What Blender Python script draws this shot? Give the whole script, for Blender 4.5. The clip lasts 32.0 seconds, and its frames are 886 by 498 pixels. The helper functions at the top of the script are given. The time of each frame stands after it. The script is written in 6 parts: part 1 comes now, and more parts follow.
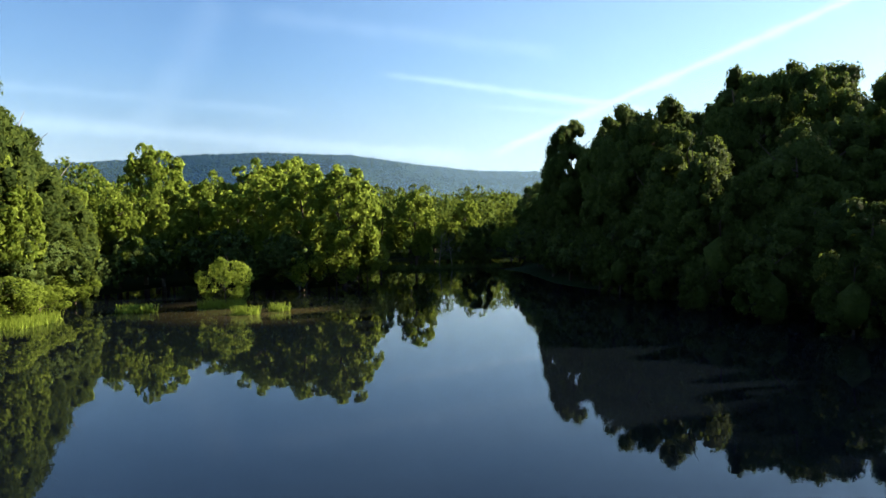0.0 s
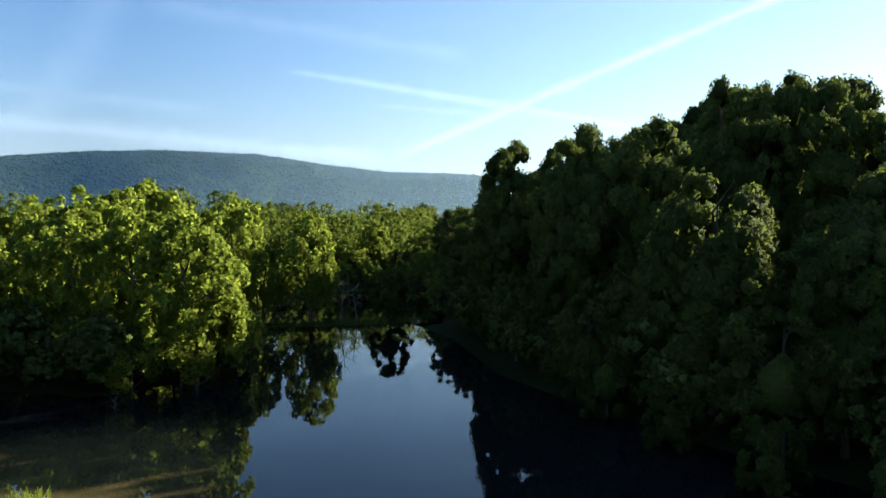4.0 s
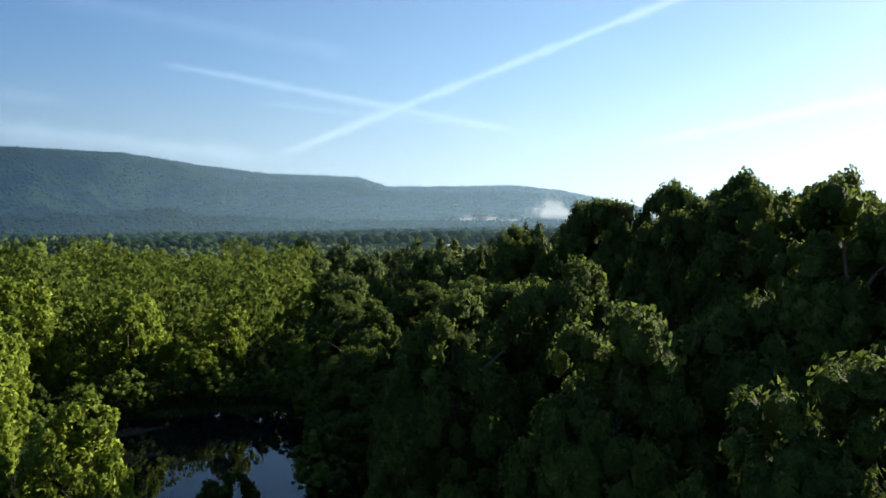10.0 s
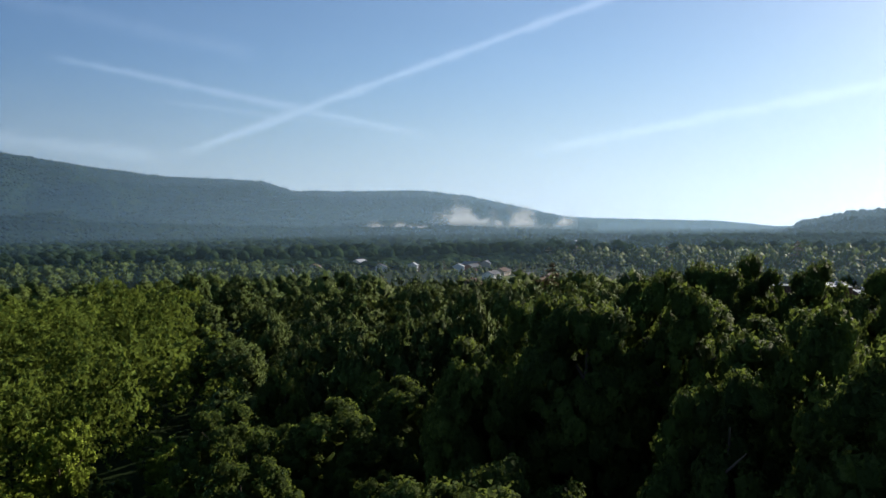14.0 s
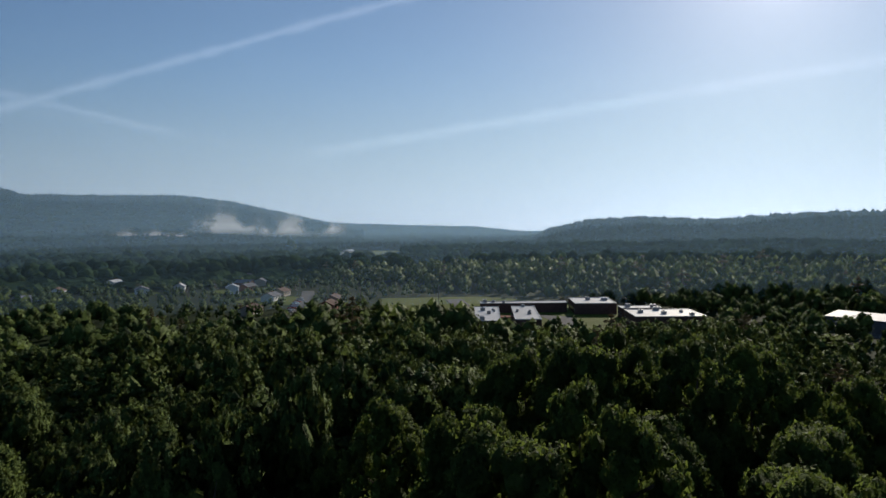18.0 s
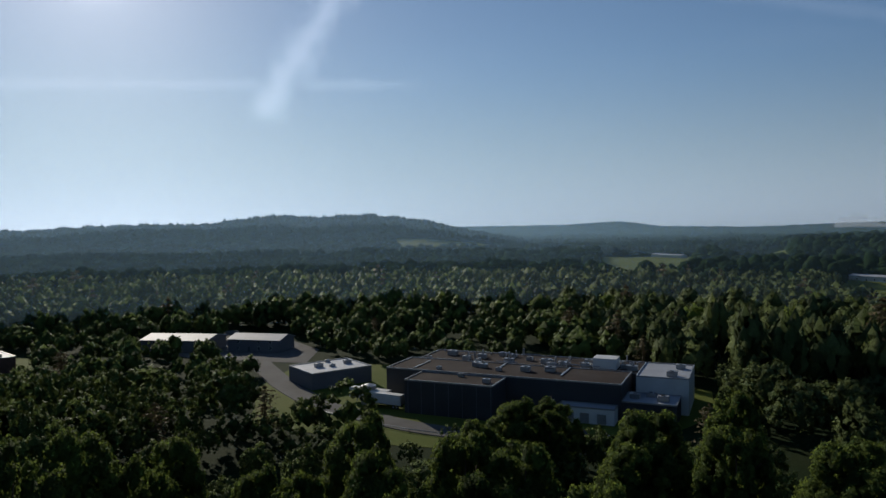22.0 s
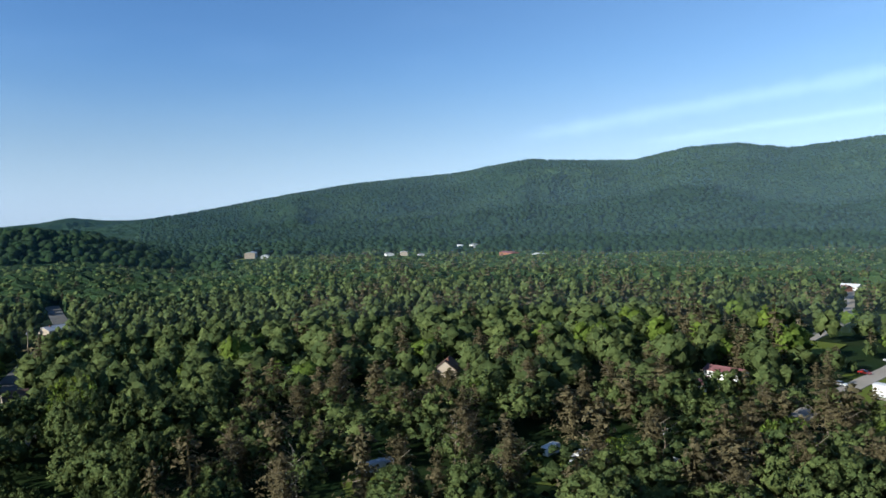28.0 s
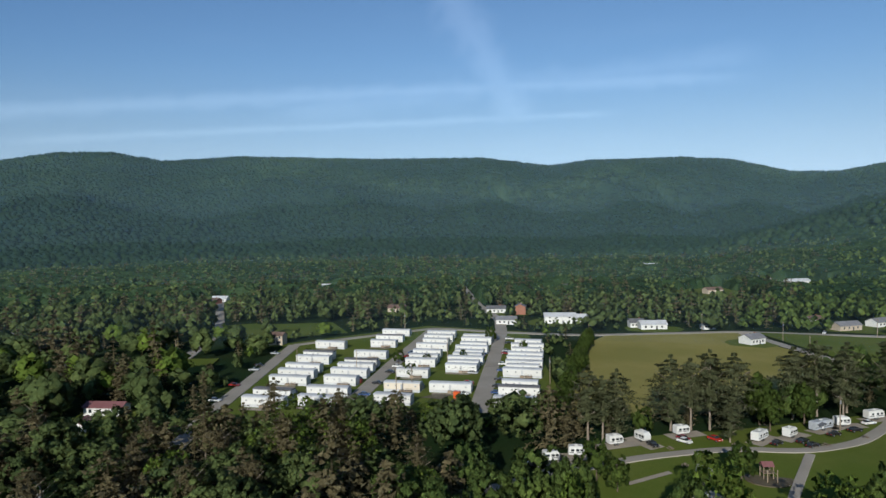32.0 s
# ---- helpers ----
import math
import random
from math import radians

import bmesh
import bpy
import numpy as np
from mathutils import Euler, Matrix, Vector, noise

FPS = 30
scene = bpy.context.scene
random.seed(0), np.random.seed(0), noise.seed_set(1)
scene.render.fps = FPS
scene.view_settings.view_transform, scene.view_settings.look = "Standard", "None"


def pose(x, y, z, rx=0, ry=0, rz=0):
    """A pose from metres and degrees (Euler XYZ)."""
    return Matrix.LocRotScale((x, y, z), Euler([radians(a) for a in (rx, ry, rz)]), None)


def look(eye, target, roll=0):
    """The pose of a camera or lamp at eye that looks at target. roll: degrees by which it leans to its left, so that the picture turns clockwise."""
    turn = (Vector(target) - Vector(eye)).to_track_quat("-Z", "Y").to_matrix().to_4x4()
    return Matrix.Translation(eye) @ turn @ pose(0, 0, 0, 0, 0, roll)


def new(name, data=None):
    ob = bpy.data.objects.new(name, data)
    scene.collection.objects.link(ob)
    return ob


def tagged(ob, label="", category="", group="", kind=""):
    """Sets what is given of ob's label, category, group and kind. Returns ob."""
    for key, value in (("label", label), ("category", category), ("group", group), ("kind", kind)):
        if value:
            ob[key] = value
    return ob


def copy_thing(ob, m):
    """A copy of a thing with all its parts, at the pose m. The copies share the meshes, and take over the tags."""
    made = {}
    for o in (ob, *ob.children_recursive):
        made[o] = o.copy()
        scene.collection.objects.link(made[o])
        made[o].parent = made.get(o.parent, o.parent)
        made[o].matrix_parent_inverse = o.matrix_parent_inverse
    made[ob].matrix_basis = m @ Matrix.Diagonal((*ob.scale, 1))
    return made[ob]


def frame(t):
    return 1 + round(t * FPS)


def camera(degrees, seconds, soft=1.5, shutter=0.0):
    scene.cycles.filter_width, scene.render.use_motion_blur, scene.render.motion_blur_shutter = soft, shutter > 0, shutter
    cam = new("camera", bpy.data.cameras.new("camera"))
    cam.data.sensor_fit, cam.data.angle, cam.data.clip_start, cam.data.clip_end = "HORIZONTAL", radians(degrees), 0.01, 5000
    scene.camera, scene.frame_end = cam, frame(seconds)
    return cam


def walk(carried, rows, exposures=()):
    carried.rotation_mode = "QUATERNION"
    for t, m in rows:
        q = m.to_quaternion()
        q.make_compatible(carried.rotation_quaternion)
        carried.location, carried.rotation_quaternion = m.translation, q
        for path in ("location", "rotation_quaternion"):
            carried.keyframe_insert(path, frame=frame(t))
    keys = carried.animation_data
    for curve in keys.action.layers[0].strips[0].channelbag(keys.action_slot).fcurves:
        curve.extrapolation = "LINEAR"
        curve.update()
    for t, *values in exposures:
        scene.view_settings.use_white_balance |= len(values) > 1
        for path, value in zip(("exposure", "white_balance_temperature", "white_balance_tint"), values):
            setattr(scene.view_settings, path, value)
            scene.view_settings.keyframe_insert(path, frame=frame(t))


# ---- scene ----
cam = camera(63.9, 32.0)
# seconds, x, y, z, yaw, pitch, roll
ROWS = [
    (0.0, 6.77, -9.60, 7.37, -1.61, -1.72, 0.99),
    (0.5, 6.92, -6.11, 7.53, -2.24, -1.73, 0.98),
    (1.0, 7.04, -2.63, 7.86, -3.49, -1.73, 0.98),
    (1.5, 7.24, 0.84, 8.44, -4.88, -1.74, 0.96),
    (2.0, 7.47, 4.27, 9.23, -6.05, -1.75, 0.94),
    (2.5, 7.74, 7.71, 10.18, -7.00, -1.75, 0.92),
    (3.0, 8.03, 11.16, 11.28, -7.80, -1.76, 0.90),
    (3.5, 8.33, 14.60, 12.45, -8.44, -1.77, 0.88),
    (5.5, 9.72, 28.39, 17.05, -9.80, -2.00, 0.71),
    (6.0, 10.10, 31.83, 18.15, -10.19, -2.01, 0.71),
    (6.5, 10.63, 35.27, 19.27, -10.68, -2.01, 0.70),
    (7.0, 11.23, 38.73, 20.43, -11.64, -2.02, 0.71),
    (7.5, 11.87, 42.13, 21.59, -13.69, -2.01, 0.72),
    (8.0, 12.56, 45.50, 22.78, -15.09, -2.00, 0.74),
    (8.5, 13.33, 48.85, 23.94, -15.56, -1.98, 0.76),
    (9.0, 14.20, 52.24, 25.12, -16.33, -1.95, 0.78),
    (9.5, 15.03, 55.59, 26.28, -17.27, -1.92, 0.78),
    (10.0, 15.93, 58.88, 27.48, -18.19, -1.90, 0.78),
    (10.5, 16.90, 62.18, 28.65, -19.18, -1.87, 0.77),
    (11.0, 17.86, 65.43, 29.80, -20.22, -1.84, 0.76),
    (11.5, 18.90, 68.67, 30.98, -21.15, -1.82, 0.74),
    (12.0, 19.96, 71.92, 32.26, -22.21, -1.79, 0.73),
    (12.5, 20.95, 75.13, 33.57, -23.26, -1.77, 0.72),
    (13.0, 21.86, 78.33, 34.86, -24.32, -1.76, 0.71),
    (13.5, 22.67, 81.55, 36.19, -25.08, -1.75, 0.71),
    (15.5, 24.79, 93.77, 40.78, -29.53, -1.76, 0.90),
    (16.0, 24.65, 96.17, 41.82, -32.44, -1.74, 0.91),
    (16.5, 24.36, 98.42, 42.85, -35.38, -1.72, 0.92),
    (17.0, 23.93, 100.41, 43.90, -38.40, -1.70, 0.94),
    (17.5, 23.45, 102.19, 44.95, -41.42, -1.68, 0.96),
    (18.0, 23.17, 103.36, 46.05, -44.45, -1.67, 0.97),
    (18.5, 22.99, 103.84, 47.22, -47.53, -1.66, 0.97),
    (19.0, 22.91, 103.99, 48.36, -50.67, -1.66, 0.94),
    (19.5, 22.90, 104.04, 49.52, -53.84, -1.67, 0.91),
    (20.0, 22.88, 104.04, 50.64, -57.07, -1.69, 0.86),
    (20.5, 22.86, 103.91, 51.75, -62.77, -1.72, 0.82),
    (21.0, 22.74, 103.79, 52.81, -73.39, -1.75, 0.77),
    (21.5, 22.68, 103.73, 53.78, -84.78, -1.78, 0.74),
    (22.0, 22.59, 103.69, 54.63, -96.09, -1.80, 0.73),
    (22.5, 22.50, 103.65, 55.44, -106.87, -1.81, 0.73),
    (23.0, 22.28, 103.67, 56.23, -117.48, -1.82, 0.73),
    (23.5, 22.21, 103.60, 56.94, -128.04, -1.83, 0.74),
    (24.0, 22.08, 103.58, 57.61, -138.20, -1.84, 0.76),
    (24.5, 21.96, 103.56, 58.28, -147.09, -1.85, 0.77),
    (25.0, 21.94, 103.47, 58.97, -153.67, -1.86, 0.77),
    (25.5, 21.84, 103.43, 59.71, -159.51, -1.86, 0.78),
    (27.5, 21.51, 102.73, 62.89, -182.97, -1.80, 0.88),
    (28.0, 21.43, 102.62, 63.73, -189.06, -1.81, 0.87),
    (28.5, 21.41, 102.58, 64.63, -195.19, -1.82, 0.86),
    (29.0, 21.38, 102.57, 65.54, -201.27, -1.83, 0.84),
    (29.5, 21.37, 102.59, 66.48, -207.35, -1.83, 0.81),
    (30.0, 21.35, 102.60, 67.43, -213.38, -1.84, 0.78),
    (30.5, 21.41, 102.65, 68.42, -219.27, -1.83, 0.76),
    (31.0, 21.47, 102.68, 69.40, -225.16, -1.82, 0.75),
    (31.5, 21.55, 102.73, 70.41, -231.06, -1.80, 0.74),
    (32.0, 21.70, 102.63, 71.39, -236.43, -1.79, 0.74),
]
EXPOSURES = [(0.0, 1.88, 6500, 10), (6.0, 1.78, 6500, 10), (9.0, 1.48, 6300, 10), (13.0, 1.0, 6200, 13), (16.0, 0.46, 6100, 14), (19.0, 0.16, 6000, 14),
             (21.5, -0.05, 5950, 13), (23.0, 0.28, 5900, 13), (24.0, 0.72, 5750, 11), (25.5, 1.3, 5600, 10), (28.0, 1.2, 5500, 10), (32.0, 0.45, 5500, 10)]
walk(cam, [(t, pose(x, y, z, 90 + pitch, roll, yaw)) for t, x, y, z, yaw, pitch, roll in ROWS], EXPOSURES)

# ---------------------------------------------------------------- light
SUN_AZ, SUN_EL = 70.0, 21.5
world = bpy.data.worlds.new("sky")
scene.world = world
world.use_nodes = True
wt = world.node_tree
wt.nodes.clear()


def wnode(kind, **values):
    n = wt.nodes.new(kind)
    for k, v in values.items():
        n.inputs[k].default_value = v
    return n


sky = wt.nodes.new("ShaderNodeTexSky")
sky.sky_type, sky.sun_disc = "NISHITA", False
sky.sun_elevation, sky.sun_rotation = radians(SUN_EL), radians(SUN_AZ)
sky.altitude, sky.air_density, sky.dust_density, sky.ozone_density = 200, 1.0, 0.25, 2.6
bg = wnode("ShaderNodeBackground", Strength=0.06)
out = wt.nodes.new("ShaderNodeOutputWorld")


def wmath(op, x, y=None, z=None, clamp=False):
    n = wt.nodes.new("ShaderNodeMath")
    n.operation, n.use_clamp = op, clamp
    for s, v in zip(n.inputs, (x, y, z)):
        if v is None:
            continue
        if isinstance(v, (int, float)):
            s.default_value = v
        else:
            wt.links.new(v, s)
    return n.outputs[0]


def wrange(v, a, b):
    n = wt.nodes.new("ShaderNodeMapRange")
    n.interpolation_type = "SMOOTHSTEP"
    n.inputs["From Min"].default_value, n.inputs["From Max"].default_value = a, b
    wt.links.new(v, n.inputs["Value"])
    return n.outputs["Result"]


def heading(az, el):
    az, el = radians(az), radians(el)
    return Vector((math.sin(az) * math.cos(el), math.cos(az) * math.cos(el), math.sin(el)))


def wdot(vec):
    n = wt.nodes.new("ShaderNodeVectorMath")
    n.operation = "DOT_PRODUCT"
    wt.links.new(ray_dir, n.inputs[0])
    n.inputs[1].default_value = vec
    return n.outputs["Value"]


def wnoise(scale, stretch=(1, 1, 1), detail=5.0):
    mp = wt.nodes.new("ShaderNodeVectorMath")
    mp.operation = "MULTIPLY"
    wt.links.new(ray_dir, mp.inputs[0])
    mp.inputs[1].default_value = stretch
    n = wt.nodes.new("ShaderNodeTexNoise")
    n.inputs["Scale"].default_value, n.inputs["Detail"].default_value = scale, detail
    wt.links.new(mp.outputs[0], n.inputs["Vector"])
    return n.outputs["Fac"]


ray_dir = wt.nodes.new("ShaderNodeTexCoord").outputs["Generated"]
ragged, wispy = wnoise(38.0, (1, 1, 1), 8.0), wnoise(5.0, (1, 1, 5))
# vapour trails and cirrus streaks: from and to (azimuth, elevation), half width in degrees, strength
TRAILS = [((3.5, 4.9), (52, 20.0), 0.42, 1.1), ((356, 12.3), (25.5, 7.1), 0.34, 0.8), ((30, 5.4), (97, 11.2), 0.55, 0.9), ((328, 7.9), (6, 5.3), 0.75, 0.75), ((346, 16.4), (12, 13.2), 0.8, 0.3),
          ((338.5, 6.5), (345, 17.5), 1.8, 0.3), ((81.5, 8.0), (89, 19.5), 1.5, 2.4), ((98, 20.5), (131, 12.8), 0.6, 0.5), ((193, 6.6), (262, 10.6), 0.7, 0.75), ((203, 6.0), (252, 8.6), 0.4, 0.6), ((222, 8.6), (262, 12.2), 1.1, 0.45),
          ((236.5, 19.0), (243, 8.0), 2.0, 0.7), ((2, 9.8), (32, 6.2), 0.22, 0.35), ((325, 10.2), (352, 9.0), 0.5, 0.35)]
cover = None
for (az0, el0), (az1, el1), half, strong in TRAILS:
    p, q = heading(az0, el0), heading(az1, el1)
    nrm = p.cross(q).normalized()
    mid = (p + q).normalized()
    reach = p.dot(mid)
    off = wmath("ABSOLUTE", wdot(nrm))
    off = wmath("ADD", off, wmath("MULTIPLY", wmath("SUBTRACT", ragged, 0.5), radians(half) * 1.9))
    band = wrange(off, radians(half) * 1.35, radians(half) * -0.2)
    ends = wrange(wdot(mid), reach, reach + (1 - reach) * 0.4)
    one = wmath("MULTIPLY", wmath("MULTIPLY", band, ends), strong * 0.46)
    cover = one if cover is None else wmath("MAXIMUM", cover, one)
sep = wt.nodes.new("ShaderNodeSeparateXYZ")
wt.links.new(ray_dir, sep.inputs[0])
thin = wmath("MULTIPLY", wmath("MULTIPLY", wrange(wispy, 0.5, 0.78), wrange(sep.outputs[2], 0.02, 0.12)), 0.05)
cover = wmath("MULTIPLY", wmath("MAXIMUM", cover, thin), wmath("ADD", wmath("MULTIPLY", ragged, 0.7), 0.62))
white = wt.nodes.new("ShaderNodeMix")
white.data_type, white.blend_type = "RGBA", "ADD"
wt.links.new(cover, white.inputs["Factor"])
# bright glow of the air round the sun
near_sun = wmath("MAXIMUM", wdot(heading(SUN_AZ, SUN_EL - 1.5)), 0.0)
glow = wmath("ADD", wmath("MULTIPLY", wmath("POWER", near_sun, 160.0), 3.0), wmath("MULTIPLY", wmath("POWER", near_sun, 1500.0), 40.0))
halo = wt.nodes.new("ShaderNodeMix")
halo.data_type, halo.blend_type, halo.clamp_factor = "RGBA", "ADD", False
wt.links.new(glow, halo.inputs["Factor"])
wt.links.new(sky.outputs[0], halo.inputs["A"])
halo.inputs["B"].default_value = (1.0, 0.97, 0.92, 1)
wt.links.new(halo.outputs["Result"], white.inputs["A"])
white.inputs["B"].default_value = (3.0, 3.0, 3.0, 1)
# pale haze towards the horizon
grey = wt.nodes.new("ShaderNodeRGBToBW")
wt.links.new(white.outputs["Result"], grey.inputs[0])
pale = wt.nodes.new("ShaderNodeMix")
pale.data_type, pale.blend_type = "RGBA", "MULTIPLY"
pale.inputs["Factor"].default_value = 1.0
wt.links.new(grey.outputs[0], pale.inputs["A"])
pale.inputs["B"].default_value = (0.86, 1.02, 1.2, 1)
low = wt.nodes.new("ShaderNodeMix")
low.data_type = "RGBA"
wt.links.new(wmath("MULTIPLY", wrange(sep.outputs[2], 0.24, 0.0), 0.85), low.inputs["Factor"])
wt.links.new(white.outputs["Result"], low.inputs["A"])
wt.links.new(pale.outputs["Result"], low.inputs["B"])
# deeper blue at a right angle to the sun
side_on = wmath("SUBTRACT", 1.0, wmath("POWER", wdot(heading(SUN_AZ, SUN_EL)), 2.0))
dim = wmath("MULTIPLY", wmath("POWER", side_on, 3.0), wrange(sep.outputs[2], 0.03, 0.28))
clear_tint = wt.nodes.new("ShaderNodeMix")
clear_tint.data_type = "RGBA"
wt.links.new(dim, clear_tint.inputs["Factor"])
clear_tint.inputs["A"].default_value, clear_tint.inputs["B"].default_value = (1.03, 1.03, 1.0, 1), (0.75, 0.87, 0.98, 1)
deeper = wt.nodes.new("ShaderNodeMix")
deeper.data_type, deeper.blend_type = "RGBA", "MULTIPLY"
deeper.inputs["Factor"].default_value = 1.0
wt.links.new(low.outputs["Result"], deeper.inputs["A"])
wt.links.new(clear_tint.outputs["Result"], deeper.inputs["B"])
wt.links.new(deeper.outputs["Result"], bg.inputs[0])
wt.links.new(bg.outputs[0], out.inputs[0])

sun_data = bpy.data.lights.new("sun", "SUN")
sun_data.energy, sun_data.angle, sun_data.color = 4.2, radians(0.6), (1.0, 0.88, 0.67)
sun = new("sun", sun_data)
az, el = radians(SUN_AZ), radians(SUN_EL)
SUN_DIR = Vector((math.sin(az) * math.cos(el), math.cos(az) * math.cos(el), math.sin(el)))
sun.matrix_world = look(SUN_DIR * 600, (0, 0, 0))

# ---------------------------------------------------------------- materials


def material(name, rough=0.8, metal=0.0, spec=0.3):
    m = bpy.data.materials.new(name)
    m.use_nodes = True
    b = m.node_tree.nodes["Principled BSDF"]
    b.inputs["Roughness"].default_value, b.inputs["Metallic"].default_value = rough, metal
    b.inputs["Specular IOR Level"].default_value = spec
    return m, m.node_tree, b


def mix_colour(nt, fac, a, b):
    n = nt.nodes.new("ShaderNodeMix")
    n.data_type = "RGBA"
    for sock, v in ((n.inputs["Factor"], fac), (n.inputs["A"], a), (n.inputs["B"], b)):
        if isinstance(v, bpy.types.NodeSocket):
            nt.links.new(v, sock)
        else:
            sock.default_value = v if isinstance(v, float) else (*v, 1)
    return n.outputs["Result"]


def noise_node(nt, scale, detail=4.0, rough=0.6, coords="Object", lo=0.35, hi=0.65):
    co = nt.nodes.new("ShaderNodeTexCoord")
    n = nt.nodes.new("ShaderNodeTexNoise")
    n.inputs["Scale"].default_value, n.inputs["Detail"].default_value, n.inputs["Roughness"].default_value = scale, detail, rough
    nt.links.new(co.outputs[coords], n.inputs["Vector"])
    r = nt.nodes.new("ShaderNodeMapRange")
    r.inputs["From Min"].default_value, r.inputs["From Max"].default_value = lo, hi
    nt.links.new(n.outputs["Fac"], r.inputs["Value"])
    return r.outputs["Result"]


def bump(nt, b, height, strength, distance):
    n = nt.nodes.new("ShaderNodeBump")
    n.inputs["Strength"].default_value, n.inputs["Distance"].default_value = strength, distance
    nt.links.new(height, n.inputs["Height"])
    nt.links.new(n.outputs["Normal"], b.inputs["Normal"])


def surface(name, a, b, scale=1.0, fine=12.0, rough=0.8, metal=0.0, relief=0.02, third=None, vary=0.0, spec=0.3):
    """Two colours in large patches and fine grain, with relief."""
    m, nt, p = material(name, rough, metal, spec if rough < 0.83 else 0.05)
    big, small = noise_node(nt, scale), noise_node(nt, fine, 6)
    col = mix_colour(nt, big, a, b)
    col = mix_colour(nt, small, col, third or tuple(0.72 * v for v in a))
    # keep the grain partial
    col = mix_colour(nt, 0.55, mix_colour(nt, big, a, b), col)
    if vary:
        info = nt.nodes.new("ShaderNodeObjectInfo")
        hsv = nt.nodes.new("ShaderNodeHueSaturation")
        r = nt.nodes.new("ShaderNodeMapRange")
        r.inputs["To Min"].default_value, r.inputs["To Max"].default_value = 1 - vary, 1 + vary
        nt.links.new(info.outputs["Random"], r.inputs["Value"])
        nt.links.new(r.outputs["Result"], hsv.inputs["Value"])
        nt.links.new(col, hsv.inputs["Color"])
        col = hsv.outputs["Color"]
    nt.links.new(col, p.inputs["Base Color"])
    if relief:
        bump(nt, p, small, 0.5, relief)
    return m


def leaf_material(name, dark, light, yellow, through_amount=0.17, clump=1.0):
    """Leaves: tint by tree (attribute and object), by spray, painted glints, leaf speckle and relief, and light that
    passes through.
    """
    m, nt, p = material(name, 0.65, 0, 0.05)
    att = nt.nodes.new("ShaderNodeAttribute")
    att.attribute_name = "tint"
    info, geo = nt.nodes.new("ShaderNodeObjectInfo"), nt.nodes.new("ShaderNodeNewGeometry")
    add = nt.nodes.new("ShaderNodeMath")
    add.operation = "ADD"
    nt.links.new(att.outputs["Fac"], add.inputs[0])
    nt.links.new(info.outputs["Random"], add.inputs[1])
    fr = nt.nodes.new("ShaderNodeMath")
    fr.operation = "FRACT"
    nt.links.new(add.outputs[0], fr.inputs[0])
    col = mix_colour(nt, fr.outputs[0], dark, light)
    leaf = nt.nodes.new("ShaderNodeMath")
    leaf.operation, leaf.inputs[1].default_value = "MULTIPLY", 0.45
    nt.links.new(geo.outputs["Random Per Island"], leaf.inputs[0])
    col = mix_colour(nt, leaf.outputs[0], col, yellow)
    # random brightness per spray, painted in for the glints leaves would catch
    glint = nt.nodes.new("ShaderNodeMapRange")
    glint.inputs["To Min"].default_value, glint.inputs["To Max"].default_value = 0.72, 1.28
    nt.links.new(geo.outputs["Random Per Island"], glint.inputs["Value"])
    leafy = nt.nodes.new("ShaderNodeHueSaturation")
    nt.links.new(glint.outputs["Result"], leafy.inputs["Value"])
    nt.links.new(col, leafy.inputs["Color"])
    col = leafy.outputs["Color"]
    speck = noise_node(nt, 0.35 * clump, 3, 0.6)
    col = mix_colour(nt, speck, mix_colour(nt, 0.5, col, dark), col)
    col = mix_colour(nt, noise_node(nt, 1.7 * clump, 4, 0.65, lo=0.4, hi=0.62), mix_colour(nt, 0.55, col, dark), col)
    nt.links.new(col, p.inputs["Base Color"])
    # leafy relief
    bump(nt, p, noise_node(nt, 2.4, 3, 0.7, lo=0.2, hi=0.8), 1.0, 0.35)
    tr = nt.nodes.new("ShaderNodeBsdfTranslucent")
    nt.links.new(mix_colour(nt, 0.5, col, yellow), tr.inputs["Color"])
    mx = nt.nodes.new("ShaderNodeMixShader")
    mx.inputs[0].default_value = through_amount
    nt.links.new(p.outputs[0], mx.inputs[1])
    nt.links.new(tr.outputs[0], mx.inputs[2])
    nt.links.new(mx.outputs[0], nt.nodes["Material Output"].inputs["Surface"])
    return m


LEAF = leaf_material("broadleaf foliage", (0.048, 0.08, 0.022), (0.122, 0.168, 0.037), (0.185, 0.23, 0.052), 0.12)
# near copy of the broadleaf leaves, passing more sun to brighten crown tops
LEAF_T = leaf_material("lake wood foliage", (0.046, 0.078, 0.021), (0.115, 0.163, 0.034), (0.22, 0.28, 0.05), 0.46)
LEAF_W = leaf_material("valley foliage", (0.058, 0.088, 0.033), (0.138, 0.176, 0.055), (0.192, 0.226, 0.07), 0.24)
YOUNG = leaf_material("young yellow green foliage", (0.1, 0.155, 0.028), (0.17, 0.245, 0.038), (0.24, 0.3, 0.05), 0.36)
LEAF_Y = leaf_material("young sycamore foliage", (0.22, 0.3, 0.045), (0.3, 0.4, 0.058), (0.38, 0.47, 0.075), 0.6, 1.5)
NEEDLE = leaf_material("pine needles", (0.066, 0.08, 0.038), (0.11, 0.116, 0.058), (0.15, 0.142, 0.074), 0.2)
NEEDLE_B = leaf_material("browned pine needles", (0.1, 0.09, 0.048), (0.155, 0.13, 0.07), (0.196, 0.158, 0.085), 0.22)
PINE_BARK = surface("pine bark", (0.2, 0.165, 0.13), (0.29, 0.25, 0.2), 0.8, 9, 0.9, relief=0.05)
BARK = surface("bark", (0.09, 0.07, 0.05), (0.16, 0.13, 0.1), 0.8, 9, 0.9, relief=0.05)
